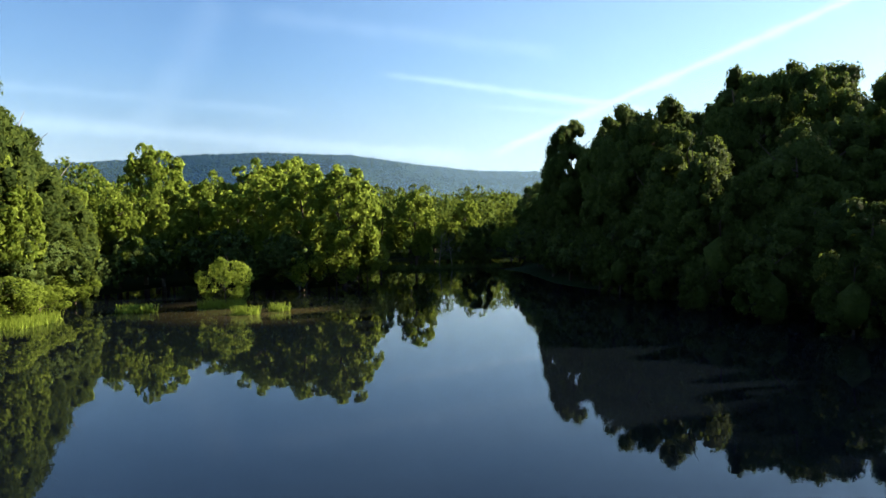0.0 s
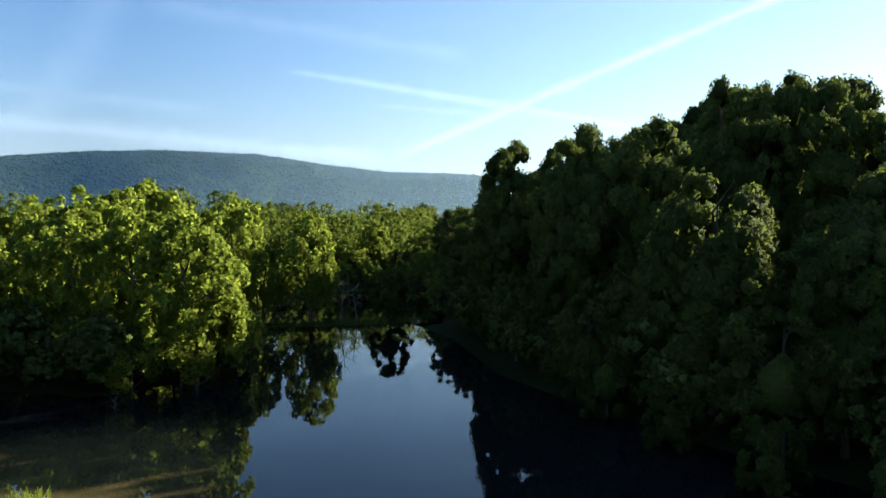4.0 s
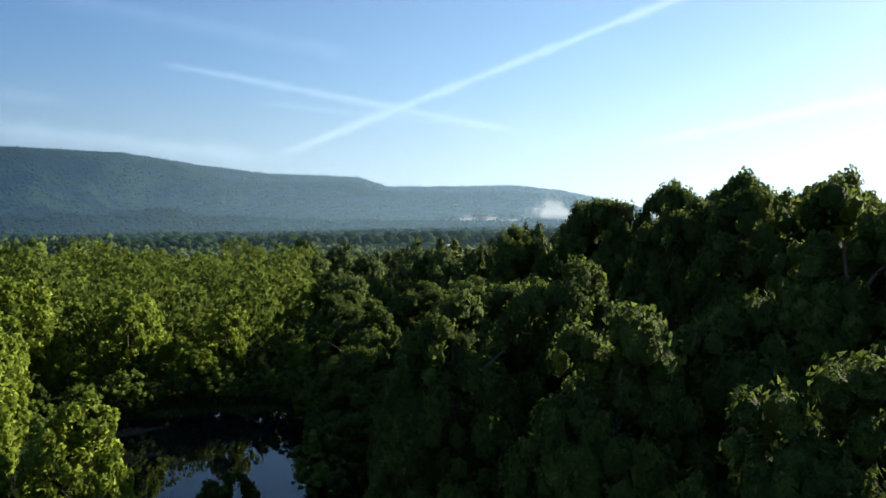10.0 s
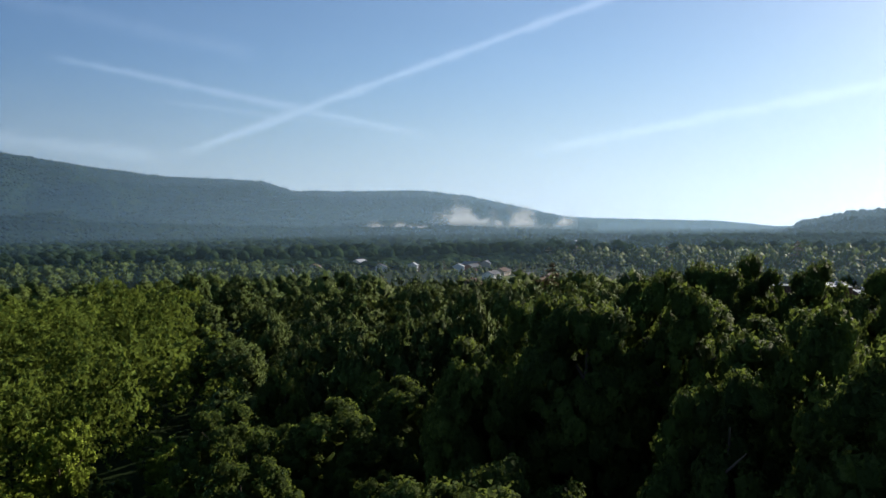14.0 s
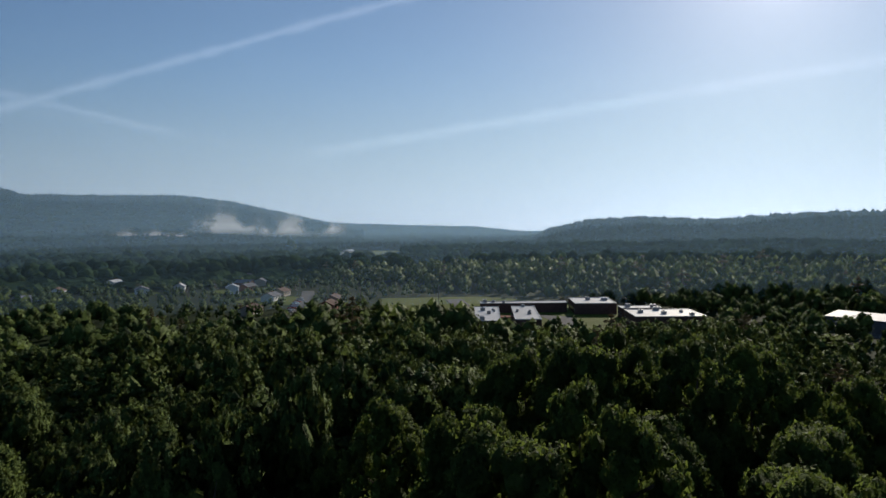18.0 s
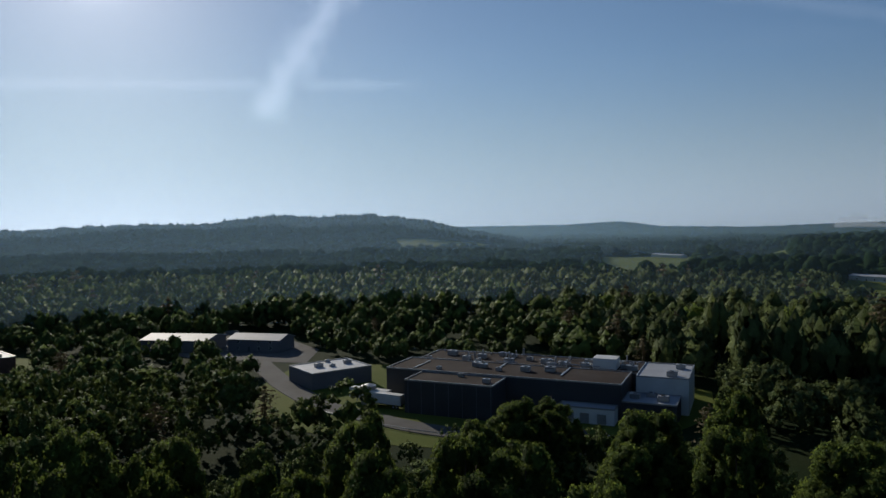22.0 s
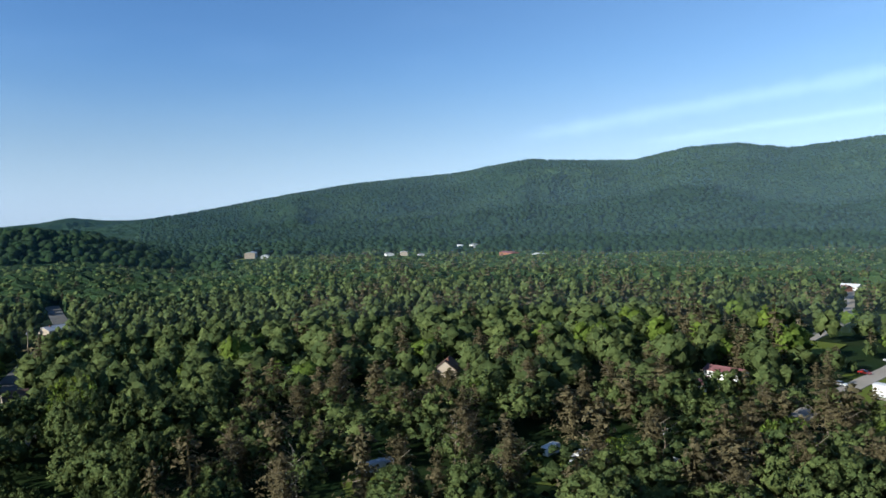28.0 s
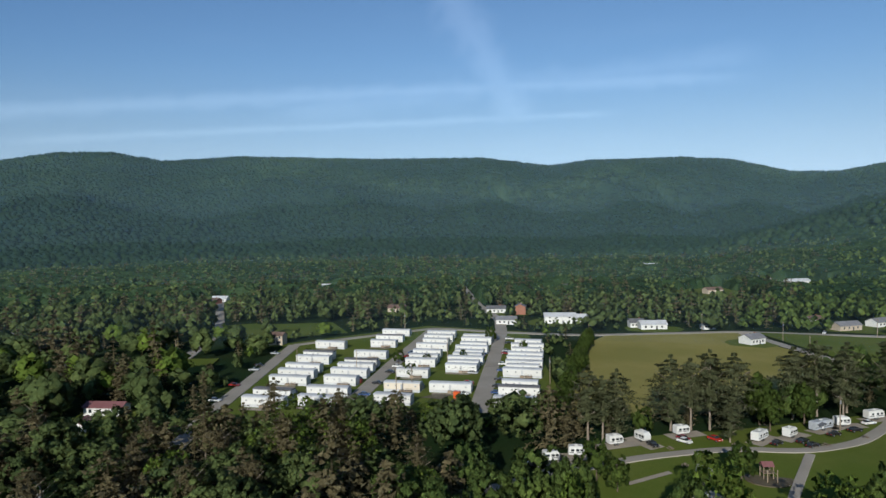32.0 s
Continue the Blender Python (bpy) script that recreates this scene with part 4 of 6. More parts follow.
for x, y, h in ((-29, 53, 7), (-29, 47, 6), (-28, 62, 6.5), (-12, 178, 6), (4, 176, 7), (14, 176, 6.5), (24, 174, 8), (-9, 171, 7), (20, 182, 8), (29, 140, 9), (27, 88, 9), (28, 70, 8), (34, 55, 9)):
    plant(LOW[int(abs(x)) % 2], x, y, ground_at(x, y), h / 9)
for k in range(13):
    t = k / 12
    x, y = 26.5 + 24 * max(0, t - 0.45) ** 1.1 + float(rng.uniform(-0.6, 1.2)), 112 - 92 * t
    plant(LOW[k % 2], x, y, ground_at(x, y), float(rng.uniform(0.5, 0.95)))
# a lone tall tree far down the valley
plant(TALL[0], 665, 1115, ground_at(665, 1115), 1.05, 1.3)
# trees leaning out over the right bank
for k in range(15):
    t = k / 14
    x, y = 30.5 + 24 * max(0, t - 0.45) ** 1.1 + float(rng.uniform(-0.8, 2.0)), 116 - 94 * t + float(rng.uniform(-2, 2))
    plant(MID[k % 3], x + 1.5, y, ground_at(x, y), float(rng.uniform(0.5, 0.78)), float(rng.uniform(0.6, 0.85)))
plant(MID[1], 34.5, 63.5, ground_at(34.5, 63.5), 0.98, 1.0)
for k in range(8):
    x, y = -30.5 + float(rng.uniform(-1, 1)), 20 + 6 * k
    plant(LOW[k % 2], x, y, ground_at(x, y), float(rng.uniform(0.4, 0.75)))
BUSH = tree_proto("willow_bush", 131, 5.2, 2.9, 0.1, "bright green willow bush on a tiny islet in the lake", boughs=16, lobes=6, count=5200, size=0.11, limbs=9, mat=LEAF_Y, loose=0.8, airy=True)
plant(BUSH, -12.6, 60.0, -0.1, 0.95, 0.95)
for x, y, h in ((-4.5, 82, 6), (-2, 86, 5.5), (-8, 80, 5), (-12, 83, 5.5), (-1.2, 91, 6), (-16, 86, 5), (-6, 86, 6.5), (-20, 88, 5), (-2.5, 97, 6), (-24, 91, 5), (-10, 85, 6)):
    plant(BUSH, x, y, max(ground_at(x, y), 0.0), h / 5.2, h / 5.2 * 0.95)
plant(BUSH, -28.5, 50.0, 0.1, 0.8, 1.2), plant(BUSH, -27.8, 55.0, 0.1, 0.55, 1.0), plant(BUSH, -29, 62.0, 0.1, 0.7, 1.1)


def dead_tree(x, y, h, seed, lean=0):
    ob = thing("dead_tree", pose(x, y, ground_at(x, y) - 0.1, lean, lean * 0.6, 0), "bare grey dead tree with forked limbs", "tree")
    part("trunk", trunk_mesh(seed, h, h * 0.35, h * 0.3, 9, 0.014), DEADWOOD, ob)


DEADWOOD = surface("dead grey wood", (0.2, 0.18, 0.15), (0.3, 0.27, 0.23), 0.6, 9, 0.9, relief=0.02)
for x, y, h, s, ln in ((-8.2, 75.5, 3.2, 3, 8), (9.5, 119, 8, 5, 12), (12, 119, 6.5, 9, -10), (-36.5, 64, 21.5, 6, 3), (-35, 70, 16.5, 8, -4), (-62, -66, 14, 12, 0), (-95, -100, 15, 15, 4), (30, -60, 15, 17, 3), (-8, -70, 17, 19, -3)):
    dead_tree(x, y, h, s, ln)


def tufts(name, cx, cy, rx, ry, count, h, mat, label):
    """Grass blades over an oval."""
    r = np.random.default_rng(int(abs(cx * 10 + cy)))
    q, g = np.sqrt(r.random(count)), r.uniform(0, 6.28, count)
    x, y = cx + rx * q * np.cos(g), cy + ry * q * np.sin(g)
    z = np.maximum(land(x, y), -0.05)
    d = r.uniform(0, 3.14, count)
    w = 0.05
    tip = r.normal(size=(count, 2)) * 0.25 * h
    hh = h * r.uniform(0.5, 1.2, count)
    v = np.stack([np.stack([x - w * np.cos(d), y - w * np.sin(d), z], -1), np.stack([x + w * np.cos(d), y + w * np.sin(d), z], -1),
                  np.stack([x + tip[:, 0] + w * 0.4, y + tip[:, 1], z + hh], -1), np.stack([x + tip[:, 0] - w * 0.4, y + tip[:, 1], z + hh], -1)], 1).reshape(-1, 3)
    tagged(new(name, mesh_from(name, v, np.arange(len(v)).reshape(-1, 4), mat, np.zeros(len(v)))), label, "grass", kind="stuff")


for cx, cy, rx, ry, n in ((-12.8, 59.8, 2.4, 1.6, 500), (-9.0, 53.5, 1.3, 0.6, 160), (-6.5, 55.8, 1.0, 0.5, 110), (-20, 57, 2, 0.7, 250), (-27, 50, 3, 5, 900), (10, 173, 14, 4, 2500), (-8, 166, 6, 6, 1500), (22, 170, 5, 4, 900), (10, 118.5, 11, 1.4, 1200)):
    tufts("marsh_grass", cx, cy, rx, ry, n, 0.75, LEAF_Y if cx < 0 and cy < 60 else LEAF, "green marsh grass at the water's edge")
BUSHES = [BUSH]
# the camp's own trees
for x, y, h, k in ((-175, 22.5, 17, 0), (-178, 26, 15, 0), (-183, 28.5, 16, 0), (-199, 40, 18, 0), (-203, 45, 17, 0), (-206, 50, 19, 0), (-196, 58, 12, 0), (-211, 56, 18, 0), (-220, 62, 17, 1), (-232, 70, 18, 0), (-240, 76, 19, 0), (-236, 84, 17, 0), (-250, 84, 18, 0),
                   (-258, 96, 19, 0), (-165.5, 67, 11, 2), (-150, 35, 11, 2), (-146, 42, 9, 2), (-190, 34, 9, 2), (-186, 24, 10, 2), (-226, 74, 14, 1), (-244, 70, 15, 0), (-214, 66, 13, 1)):
    plant([PINE[int(h) % 2], MID[1], LOW[1]][k], x, y, ground_at(x, y), h * (1.3 if k == 0 else 1) / [20, 17, 9][k])
# yard trees among the mobile homes
for x, y, h in ((-222, -77, 6), (-243, -99, 7), (-250, -88, 5), (-205, -70, 4), (-262, -75, 6), (-295, -60, 7), (-232, -146, 5), (-318, -92, 9)):
    plant(LOW[int(h) % 2], x, y, ground_at(x, y), h / 9)
# hedge of trees between the park and the hay field
for k in range(26):
    t = k / 25
    x, y = -199 - 150 * t + float(rng.uniform(-1.5, 1.5)), 1 - 50 * t + float(rng.uniform(-1.5, 1.5)) + 2
    plant(MID[k % 3] if k % 2 else LOW[k % 2], x, y, ground_at(x, y), float(rng.uniform(0.45, 0.65)) if k % 2 else float(rng.uniform(0.6, 0.95)))
# browned pines standing over the wood between the lake and the park
for k in range(32):
    x, y = float(rng.uniform(-135, 45)), float(rng.uniform(-135, 5))
    if wooded(np.array([x]), np.array([y]))[0] and math.hypot(x - HUB[0], y - HUB[1]) > 112:
        h = float(rng.uniform(14.5, 19.5))
        plant(BROWN[k % 2], x, y, ground_at(x, y), h / 20, float(rng.uniform(0.8, 1.05)))
for proto in SAP + TALL + MID + LOW + PINE + BROWN + HERO + BUSHES:
    for o in (*proto.children_recursive, proto):
        bpy.data.objects.remove(o)

# the rest of the wood, joined
far = ~near
# shrubs that hang over the shores
sx, sy = [], []
for poly in (LAKE, POND):
    for (ax, ay), (bx, by) in zip(poly, np.roll(poly, -1, 0)):
        n = int(math.hypot(bx - ax, by - ay) / 2.0)
        t = (np.arange(n) + rng.uniform(0, 1, n)) / max(n, 1)
        ox, oy = (by - ay), -(bx - ax)
        L = math.hypot(ox, oy)
        for tt in t:
            px, py = ax + (bx - ax) * tt, ay + (by - ay) * tt
            s = 1 if poly_distance(np.array([px + ox / L]), np.array([py + oy / L]), poly)[0] > 0 else -1
            k = s * rng.uniform(0.4, 3.6) / L
            sx.append(px + ox * k), sy.append(py + oy * k)
sx, sy = np.array(sx), np.array(sy)
bare = ((sy > 110) & (sy < 124) & (sx > -6) & (sx < 27)) | ((np.hypot(sx - 115, sy + 86) < 7)) | (np.minimum(poly_distance(sx, sy, LAKE), poly_distance(sx, sy, POND)) < 0.2)
sx, sy = sx[~bare], sy[~bare]
gx, gy, gz = np.r_[gx, sx], np.r_[gy, sy], np.r_[gz, land(sx, sy)]
gh, is_pine, far = np.r_[gh, rng.uniform(3.5, 7.5, len(sx))], np.r_[is_pine, np.zeros(len(sx), bool)], np.r_[far, np.ones(len(sx), bool)]
VS, FS, TS, NS = [{0: [], 1: [], 2: [], 3: []} for _ in range(4)]
OFF = {0: 0, 1: 0, 2: 0, 3: 0}
tones = 1.2 * fbm(gx / 70 + 2, gy / 70) - 0.05
for x, y, z, h, pn, tone in zip(gx[far], gy[far], gz[far], gh[far], is_pine[far], tones[far]):
    dist = math.hypot(x - HUB[0], y - HUB[1])
    k = 1 if pn else 2 if y > 112 and x < min(16 + 0.2 * (y - 78), 44) and x > -140 and y < 420 else 2 if (y < -20 or x < -60) and dist < 420 and rng.random() < 0.08 else 3 if y < 10 else 0
    if pn:
        v, f, n = (FAR_P if dist < 340 else DOT_P)[rng.integers(3)]
        wd = h * rng.uniform(1.05, 1.5)
        h = h * 1.12
    else:
        kind = DOT_T if dist > 420 or (h < 7.6 and dist > 200) else YOUNG_T if k == 2 and dist < 260 and h > 7.6 else NEAR_T if dist < 150 and h > 7.6 else MID_T if dist < 230 else FAR_T
        v, f, n = kind[rng.integers(len(kind))]
        wd = h * 1.1 if h < 7.6 else min(max(h * 1.15, 10.5), 16.5) * rng.choice([0.78, 0.9, 1.02, 1.2]) * (1.05 if dist > 420 else 1.22 if x < 60 and y < 10 else 1.0)
    a = rng.uniform(0, 6.28)
    ca, sa = math.cos(a), math.sin(a)
    vv = np.stack([(v[:, 0] * ca - v[:, 1] * sa) * wd + x, (v[:, 0] * sa + v[:, 1] * ca) * wd + y, v[:, 2] * h + z], -1)
    NS[k].append(np.stack([n[:, 0] * ca - n[:, 1] * sa, n[:, 0] * sa + n[:, 1] * ca, n[:, 2]], -1))
    VS[k].append(vv), FS[k].append(f + OFF[k]), TS[k].append(np.full(len(v), rng.uniform(0.5, 0.98) if y > 120 and x < 26 else min(0.96, max(0.02, tone + (0.55 if dist > 420 else 1.0) * rng.choice([-0.3, -0.12, 0.0, 0.12, 0.3]) + rng.uniform(-0.05, 0.05)))))
    OFF[k] += len(v)
for k, nm, mt, lb in ((0, "woodland", LEAF, "dense broadleaf wood in early summer leaf"), (3, "valley_woodland", LEAF_W, "mixed green wood round the mobile home park"), (2, "young_woodland", YOUNG, "young yellow green trees beyond the pond and among the wood"), (1, "pine_wood", NEEDLE_B, "scattered brownish pines among the broadleaf wood")):
    me = mesh_from(nm, np.concatenate(VS[k]), np.concatenate(FS[k]), mt, np.concatenate(TS[k]), normals=np.concatenate(NS[k]))
    tagged(new(nm, me), lb, "wood", kind="stuff")

# ---------------------------------------------------------------- far woods: a canopy of crowns over flats and hills
m, nt, p = material("far canopy", 1.0, 0, 0.0)
att = nt.nodes.new("ShaderNodeAttribute")
att.attribute_name = "tint"
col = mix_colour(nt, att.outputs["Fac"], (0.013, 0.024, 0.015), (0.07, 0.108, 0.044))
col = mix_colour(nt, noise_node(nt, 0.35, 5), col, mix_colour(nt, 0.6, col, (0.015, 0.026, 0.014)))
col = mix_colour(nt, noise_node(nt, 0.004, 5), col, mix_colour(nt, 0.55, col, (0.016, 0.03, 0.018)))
nt.links.new(col, p.inputs["Base Color"])
co = nt.nodes.new("ShaderNodeTexCoord")
vor = nt.nodes.new("ShaderNodeTexVoronoi")
vor.inputs["Scale"].default_value = 0.13
nt.links.new(co.outputs["Object"], vor.inputs["Vector"])
sep = nt.nodes.new("ShaderNodeSeparateColor")
nt.links.new(vor.outputs["Color"], sep.inputs[0])
nt.links.new(mix_colour(nt, sep.outputs[0], col, mix_colour(nt, 0.5, col, (0.02, 0.045, 0.012))), p.inputs["Base Color"])
rough_mix = nt.nodes.new("ShaderNodeMath")
rough_mix.operation, rough_mix.inputs[1].default_value = "MULTIPLY_ADD", 0.35
nt.links.new(noise_node(nt, 0.6, 6, 0.7), rough_mix.inputs[0])
inv = nt.nodes.new("ShaderNodeMath")
inv.operation, inv.inputs[0].default_value = "SUBTRACT", 1.0
nt.links.new(vor.outputs["Distance"], inv.inputs[1])
nt.links.new(inv.outputs[0], rough_mix.inputs[2])
bump(nt, p, rough_mix.outputs[0], 0.7, 2.0)
CANOPY = m


def crowns(x, y, cell):
    """Height (0..1) of round crowns on a jittered grid, and a number for each crown."""
    ix, iy = np.floor(x / cell).astype(int), np.floor(y / cell).astype(int)
    best, tint = np.zeros(x.shape), np.zeros(x.shape)
    for ox in (-1, 0, 1):
        for oy in (-1, 0, 1):
            jx, jy = ix + ox, iy + oy
            h1 = np.modf(np.abs(np.sin(jx * 127.1 + jy * 311.7) * 43758.5))[0]
            h2 = np.modf(np.abs(np.sin(jx * 269.5 + jy * 183.3) * 43758.5))[0]
            h3 = np.modf(np.abs(np.sin(jx * 419.2 + jy * 371.9) * 43758.5))[0]
            d = np.hypot(x - (jx + 0.15 + 0.7 * h1) * cell, y - (jy + 0.15 + 0.7 * h2) * cell) / cell
            dome = (0.65 + 0.35 * h3) * np.sqrt(np.clip(1 - (d / 0.95) ** 2, 0, 1))
            tint = np.where(dome > best, h3, tint)
            best = np.maximum(best, dome)
    return best, tint


def tone_and_shade(x, y):
    """Share of light foliage: random patches, shade painted on the southern hills, a darker band on the lower slopes.
    """
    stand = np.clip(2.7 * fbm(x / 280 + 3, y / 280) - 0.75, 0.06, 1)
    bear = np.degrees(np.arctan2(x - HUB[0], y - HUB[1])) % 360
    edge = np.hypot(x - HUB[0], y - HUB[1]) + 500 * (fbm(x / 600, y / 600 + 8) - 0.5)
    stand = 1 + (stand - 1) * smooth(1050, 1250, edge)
    # shaded, hazy look of the southern hills painted into the tint
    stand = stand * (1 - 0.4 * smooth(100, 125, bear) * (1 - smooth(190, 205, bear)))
    # darker band low on the south western slopes
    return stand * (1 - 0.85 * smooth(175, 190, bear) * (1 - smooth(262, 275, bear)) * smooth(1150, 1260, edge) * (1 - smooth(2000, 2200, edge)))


def canopy(name, r0, r1, dr, da, cell, tall, label):
    azs = np.arange(-44, 276, da)
    a, r = np.meshgrid(np.radians(azs), np.arange(r0, r1, dr), indexing="ij")
    x, y = HUB[0] + r * np.sin(a), HUB[1] + r * np.cos(a)
    x, y = x + rng.uniform(-0.3, 0.3, x.shape) * dr, y + rng.uniform(-0.3, 0.3, x.shape) * dr
    hgt, tint = crowns(x, y, cell)
    w = wooded(x, y)
    z = land(x, y) + np.where(w, tall * (0.3 + 0.7 * smooth(r0, r0 + 90, r)) * (0.25 + 0.75 * hgt) + rng.uniform(-0.2, 0.2, x.shape) * cell, -3.0)
    stand = tone_and_shade(x, y)
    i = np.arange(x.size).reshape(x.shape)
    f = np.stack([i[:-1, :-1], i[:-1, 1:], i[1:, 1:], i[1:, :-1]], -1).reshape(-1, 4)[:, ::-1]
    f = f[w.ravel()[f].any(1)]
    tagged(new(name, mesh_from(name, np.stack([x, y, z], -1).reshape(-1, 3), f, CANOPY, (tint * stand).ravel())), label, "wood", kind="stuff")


q = np.arange(5) * 2 * math.pi / 5
k = np.arange(5)
DOME = (np.concatenate([np.stack([np.cos(q), np.sin(q), np.full(5, -0.35)], -1), np.stack([0.74 * np.cos(q + 0.63), 0.74 * np.sin(q + 0.63), np.full(5, 0.55)], -1), [(0, 0, 0.95)]]),
        np.concatenate([np.stack([k, (k + 1) % 5, k + 5], -1), np.stack([(k + 1) % 5, (k + 1) % 5 + 5, k + 5], -1), np.stack([k + 5, (k + 1) % 5 + 5, np.full(5, 10)], -1)]))


CONE = (np.concatenate([np.stack([np.cos(q), np.sin(q), np.full(5, -0.35)], -1), [(0, 0, 0.9)]]), np.stack([k, (k + 1) % 5, np.full(5, 5)], -1))


def far_trees(name, r0, r1, gap, wide, tall, label, shape=DOME):
    """Single crowns standing out of the far canopy."""
    n = int(2 * r1 / gap)
    x, y = np.meshgrid((np.arange(n) - n / 2) * gap, (np.arange(n) - n / 2) * gap)
    x = (x + HUB[0] + rng.uniform(-0.45, 0.45, x.shape) * gap + (np.arange(n)[:, None] % 2) * gap / 2).ravel()
    y = (y.ravel() + HUB[1] + rng.uniform(-0.45, 0.45, x.shape) * gap)
    r, b = np.hypot(x - HUB[0], y - HUB[1]), np.degrees(np.arctan2(x - HUB[0], y - HUB[1])) % 360
    first = np.maximum(r0, np.where((b > 140) & (b < 275), np.where(b > 172, 1170, 890), 630))
    last = np.where((b > 45) & (b < 118), min(r1, 1900), np.where((b > 117) & (b < 166), min(r1, 2100), r1))
    ok = (r > first) & (r < last) & ((b < 274) | (b > 317))
    x, y = x[ok], y[ok]
    ok = wooded(x, y)
    x, y = x[ok], y[ok]
    size = rng.choice([0.75, 0.9, 1.0, 1.2], x.shape) * rng.uniform(0.9, 1.1, x.shape)
    z, tint = land(x, y), np.clip(rng.choice([0.14, 0.3, 0.45, 0.62, 0.82], x.shape) + rng.uniform(-0.1, 0.1, x.shape), 0, 1) * tone_and_shade(x, y)
    bv, bf = shape
    spin = rng.uniform(0, 1.57, x.shape)
    ca, sa = np.cos(spin)[:, None], np.sin(spin)[:, None]
    jit = rng.uniform(0.75, 1.2, (len(x), len(bv)))
    vx, vy = (bv[:, 0] * ca - bv[:, 1] * sa) * jit, (bv[:, 0] * sa + bv[:, 1] * ca) * jit
    v = np.stack([x[:, None] + vx * (wide * size)[:, None], y[:, None] + vy * (wide * size)[:, None], z[:, None] + tall * (size[:, None] * (0.62 + 0.42 * bv[:, 2] * jit))], -1)
    f = (bf[None] + (np.arange(len(x)) * len(bv))[:, None, None]).reshape(-1, 3)
    nn = unit(np.stack([vx, vy, np.broadcast_to(bv[:, 2] + 0.15, vx.shape)], -1)).reshape(-1, 3)
    tagged(new(name, mesh_from(name, v.reshape(-1, 3), f, CANOPY, np.repeat(tint, len(bv)), normals=nn)), label, "wood", kind="stuff")


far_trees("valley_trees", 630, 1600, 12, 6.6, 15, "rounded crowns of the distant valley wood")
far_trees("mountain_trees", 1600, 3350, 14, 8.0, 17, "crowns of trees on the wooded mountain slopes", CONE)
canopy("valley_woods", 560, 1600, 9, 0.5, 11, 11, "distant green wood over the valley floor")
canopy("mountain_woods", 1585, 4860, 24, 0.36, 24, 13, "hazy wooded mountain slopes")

# ---------------------------------------------------------------- haze and fog
def mist_material(name, colour, amount, scale, seed, top_fade=1.0):
    """Thin lit mist: mostly clear, thinning upwards, with soft gaps."""
    m = bpy.data.materials.new(name)
    m.use_nodes = True
    nt = m.node_tree
    nt.nodes.clear()
    o = nt.nodes.new("ShaderNodeOutputMaterial")
    dif, tr, clear = nt.nodes.new("ShaderNodeBsdfDiffuse"), nt.nodes.new("ShaderNodeBsdfTranslucent"), nt.nodes.new("ShaderNodeBsdfTransparent")
    for n in (dif, tr):
        n.inputs["Color"].default_value = (*colour, 1)
    half, mix = nt.nodes.new("ShaderNodeMixShader"), nt.nodes.new("ShaderNodeMixShader")
    half.inputs[0].default_value = 0.5
    nt.links.new(dif.outputs[0], half.inputs[1])
    nt.links.new(tr.outputs[0], half.inputs[2])
    uv = nt.nodes.new("ShaderNodeUVMap")
    sep = nt.nodes.new("ShaderNodeSeparateXYZ")
    nt.links.new(uv.outputs[0], sep.inputs[0])
    fade = nt.nodes.new("ShaderNodeMapRange")
    fade.interpolation_type = "SMOOTHSTEP"
    fade.inputs["From Min"].default_value, fade.inputs["From Max"].default_value = top_fade, 0.0
    nt.links.new(sep.outputs[1], fade.inputs["Value"])
    val = fade.outputs["Result"]

    def times(x, y):
        q = nt.nodes.new("ShaderNodeMath")
        q.operation = "MULTIPLY"
        for s, w in zip(q.inputs, (x, y)):
            if isinstance(w, float):
                s.default_value = w
            else:
                nt.links.new(w, s)
        return q.outputs[0]
    # banks thin out at both ends; airlight painted as denser veils towards the sun
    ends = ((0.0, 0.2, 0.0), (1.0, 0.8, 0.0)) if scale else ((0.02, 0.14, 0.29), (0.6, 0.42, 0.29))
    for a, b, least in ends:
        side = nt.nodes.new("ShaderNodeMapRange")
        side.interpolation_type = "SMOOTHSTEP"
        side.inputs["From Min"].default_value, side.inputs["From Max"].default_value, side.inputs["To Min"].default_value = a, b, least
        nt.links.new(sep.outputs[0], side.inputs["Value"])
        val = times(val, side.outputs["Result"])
    if scale:
        low = nt.nodes.new("ShaderNodeMapRange")
        low.interpolation_type = "SMOOTHSTEP"
        low.inputs["From Min"].default_value, low.inputs["From Max"].default_value = 0.0, 0.3
        nt.links.new(sep.outputs[1], low.inputs["Value"])
        # billows thin out upwards
        billow, lean = nt.nodes.new("ShaderNodeMath"), nt.nodes.new("ShaderNodeMapRange")
        billow.operation, billow.inputs[1].default_value = "MULTIPLY_ADD", -0.75
        nt.links.new(sep.outputs[1], billow.inputs[0])
        nt.links.new(noise_node(nt, scale, 5, 0.55, lo=0.3, hi=0.7), billow.inputs[2])
        lean.interpolation_type = "SMOOTHSTEP"
        lean.inputs["From Min"].default_value, lean.inputs["From Max"].default_value = 0.0 + seed, 0.4 + seed
        nt.links.new(billow.outputs[0], lean.inputs["Value"])
        puffs = lean.outputs["Result"]
        val = times(times(val, low.outputs["Result"]), puffs)
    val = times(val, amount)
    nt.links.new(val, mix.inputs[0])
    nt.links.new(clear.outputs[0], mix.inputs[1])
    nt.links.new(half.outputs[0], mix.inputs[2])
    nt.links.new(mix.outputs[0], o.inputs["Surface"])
    return m


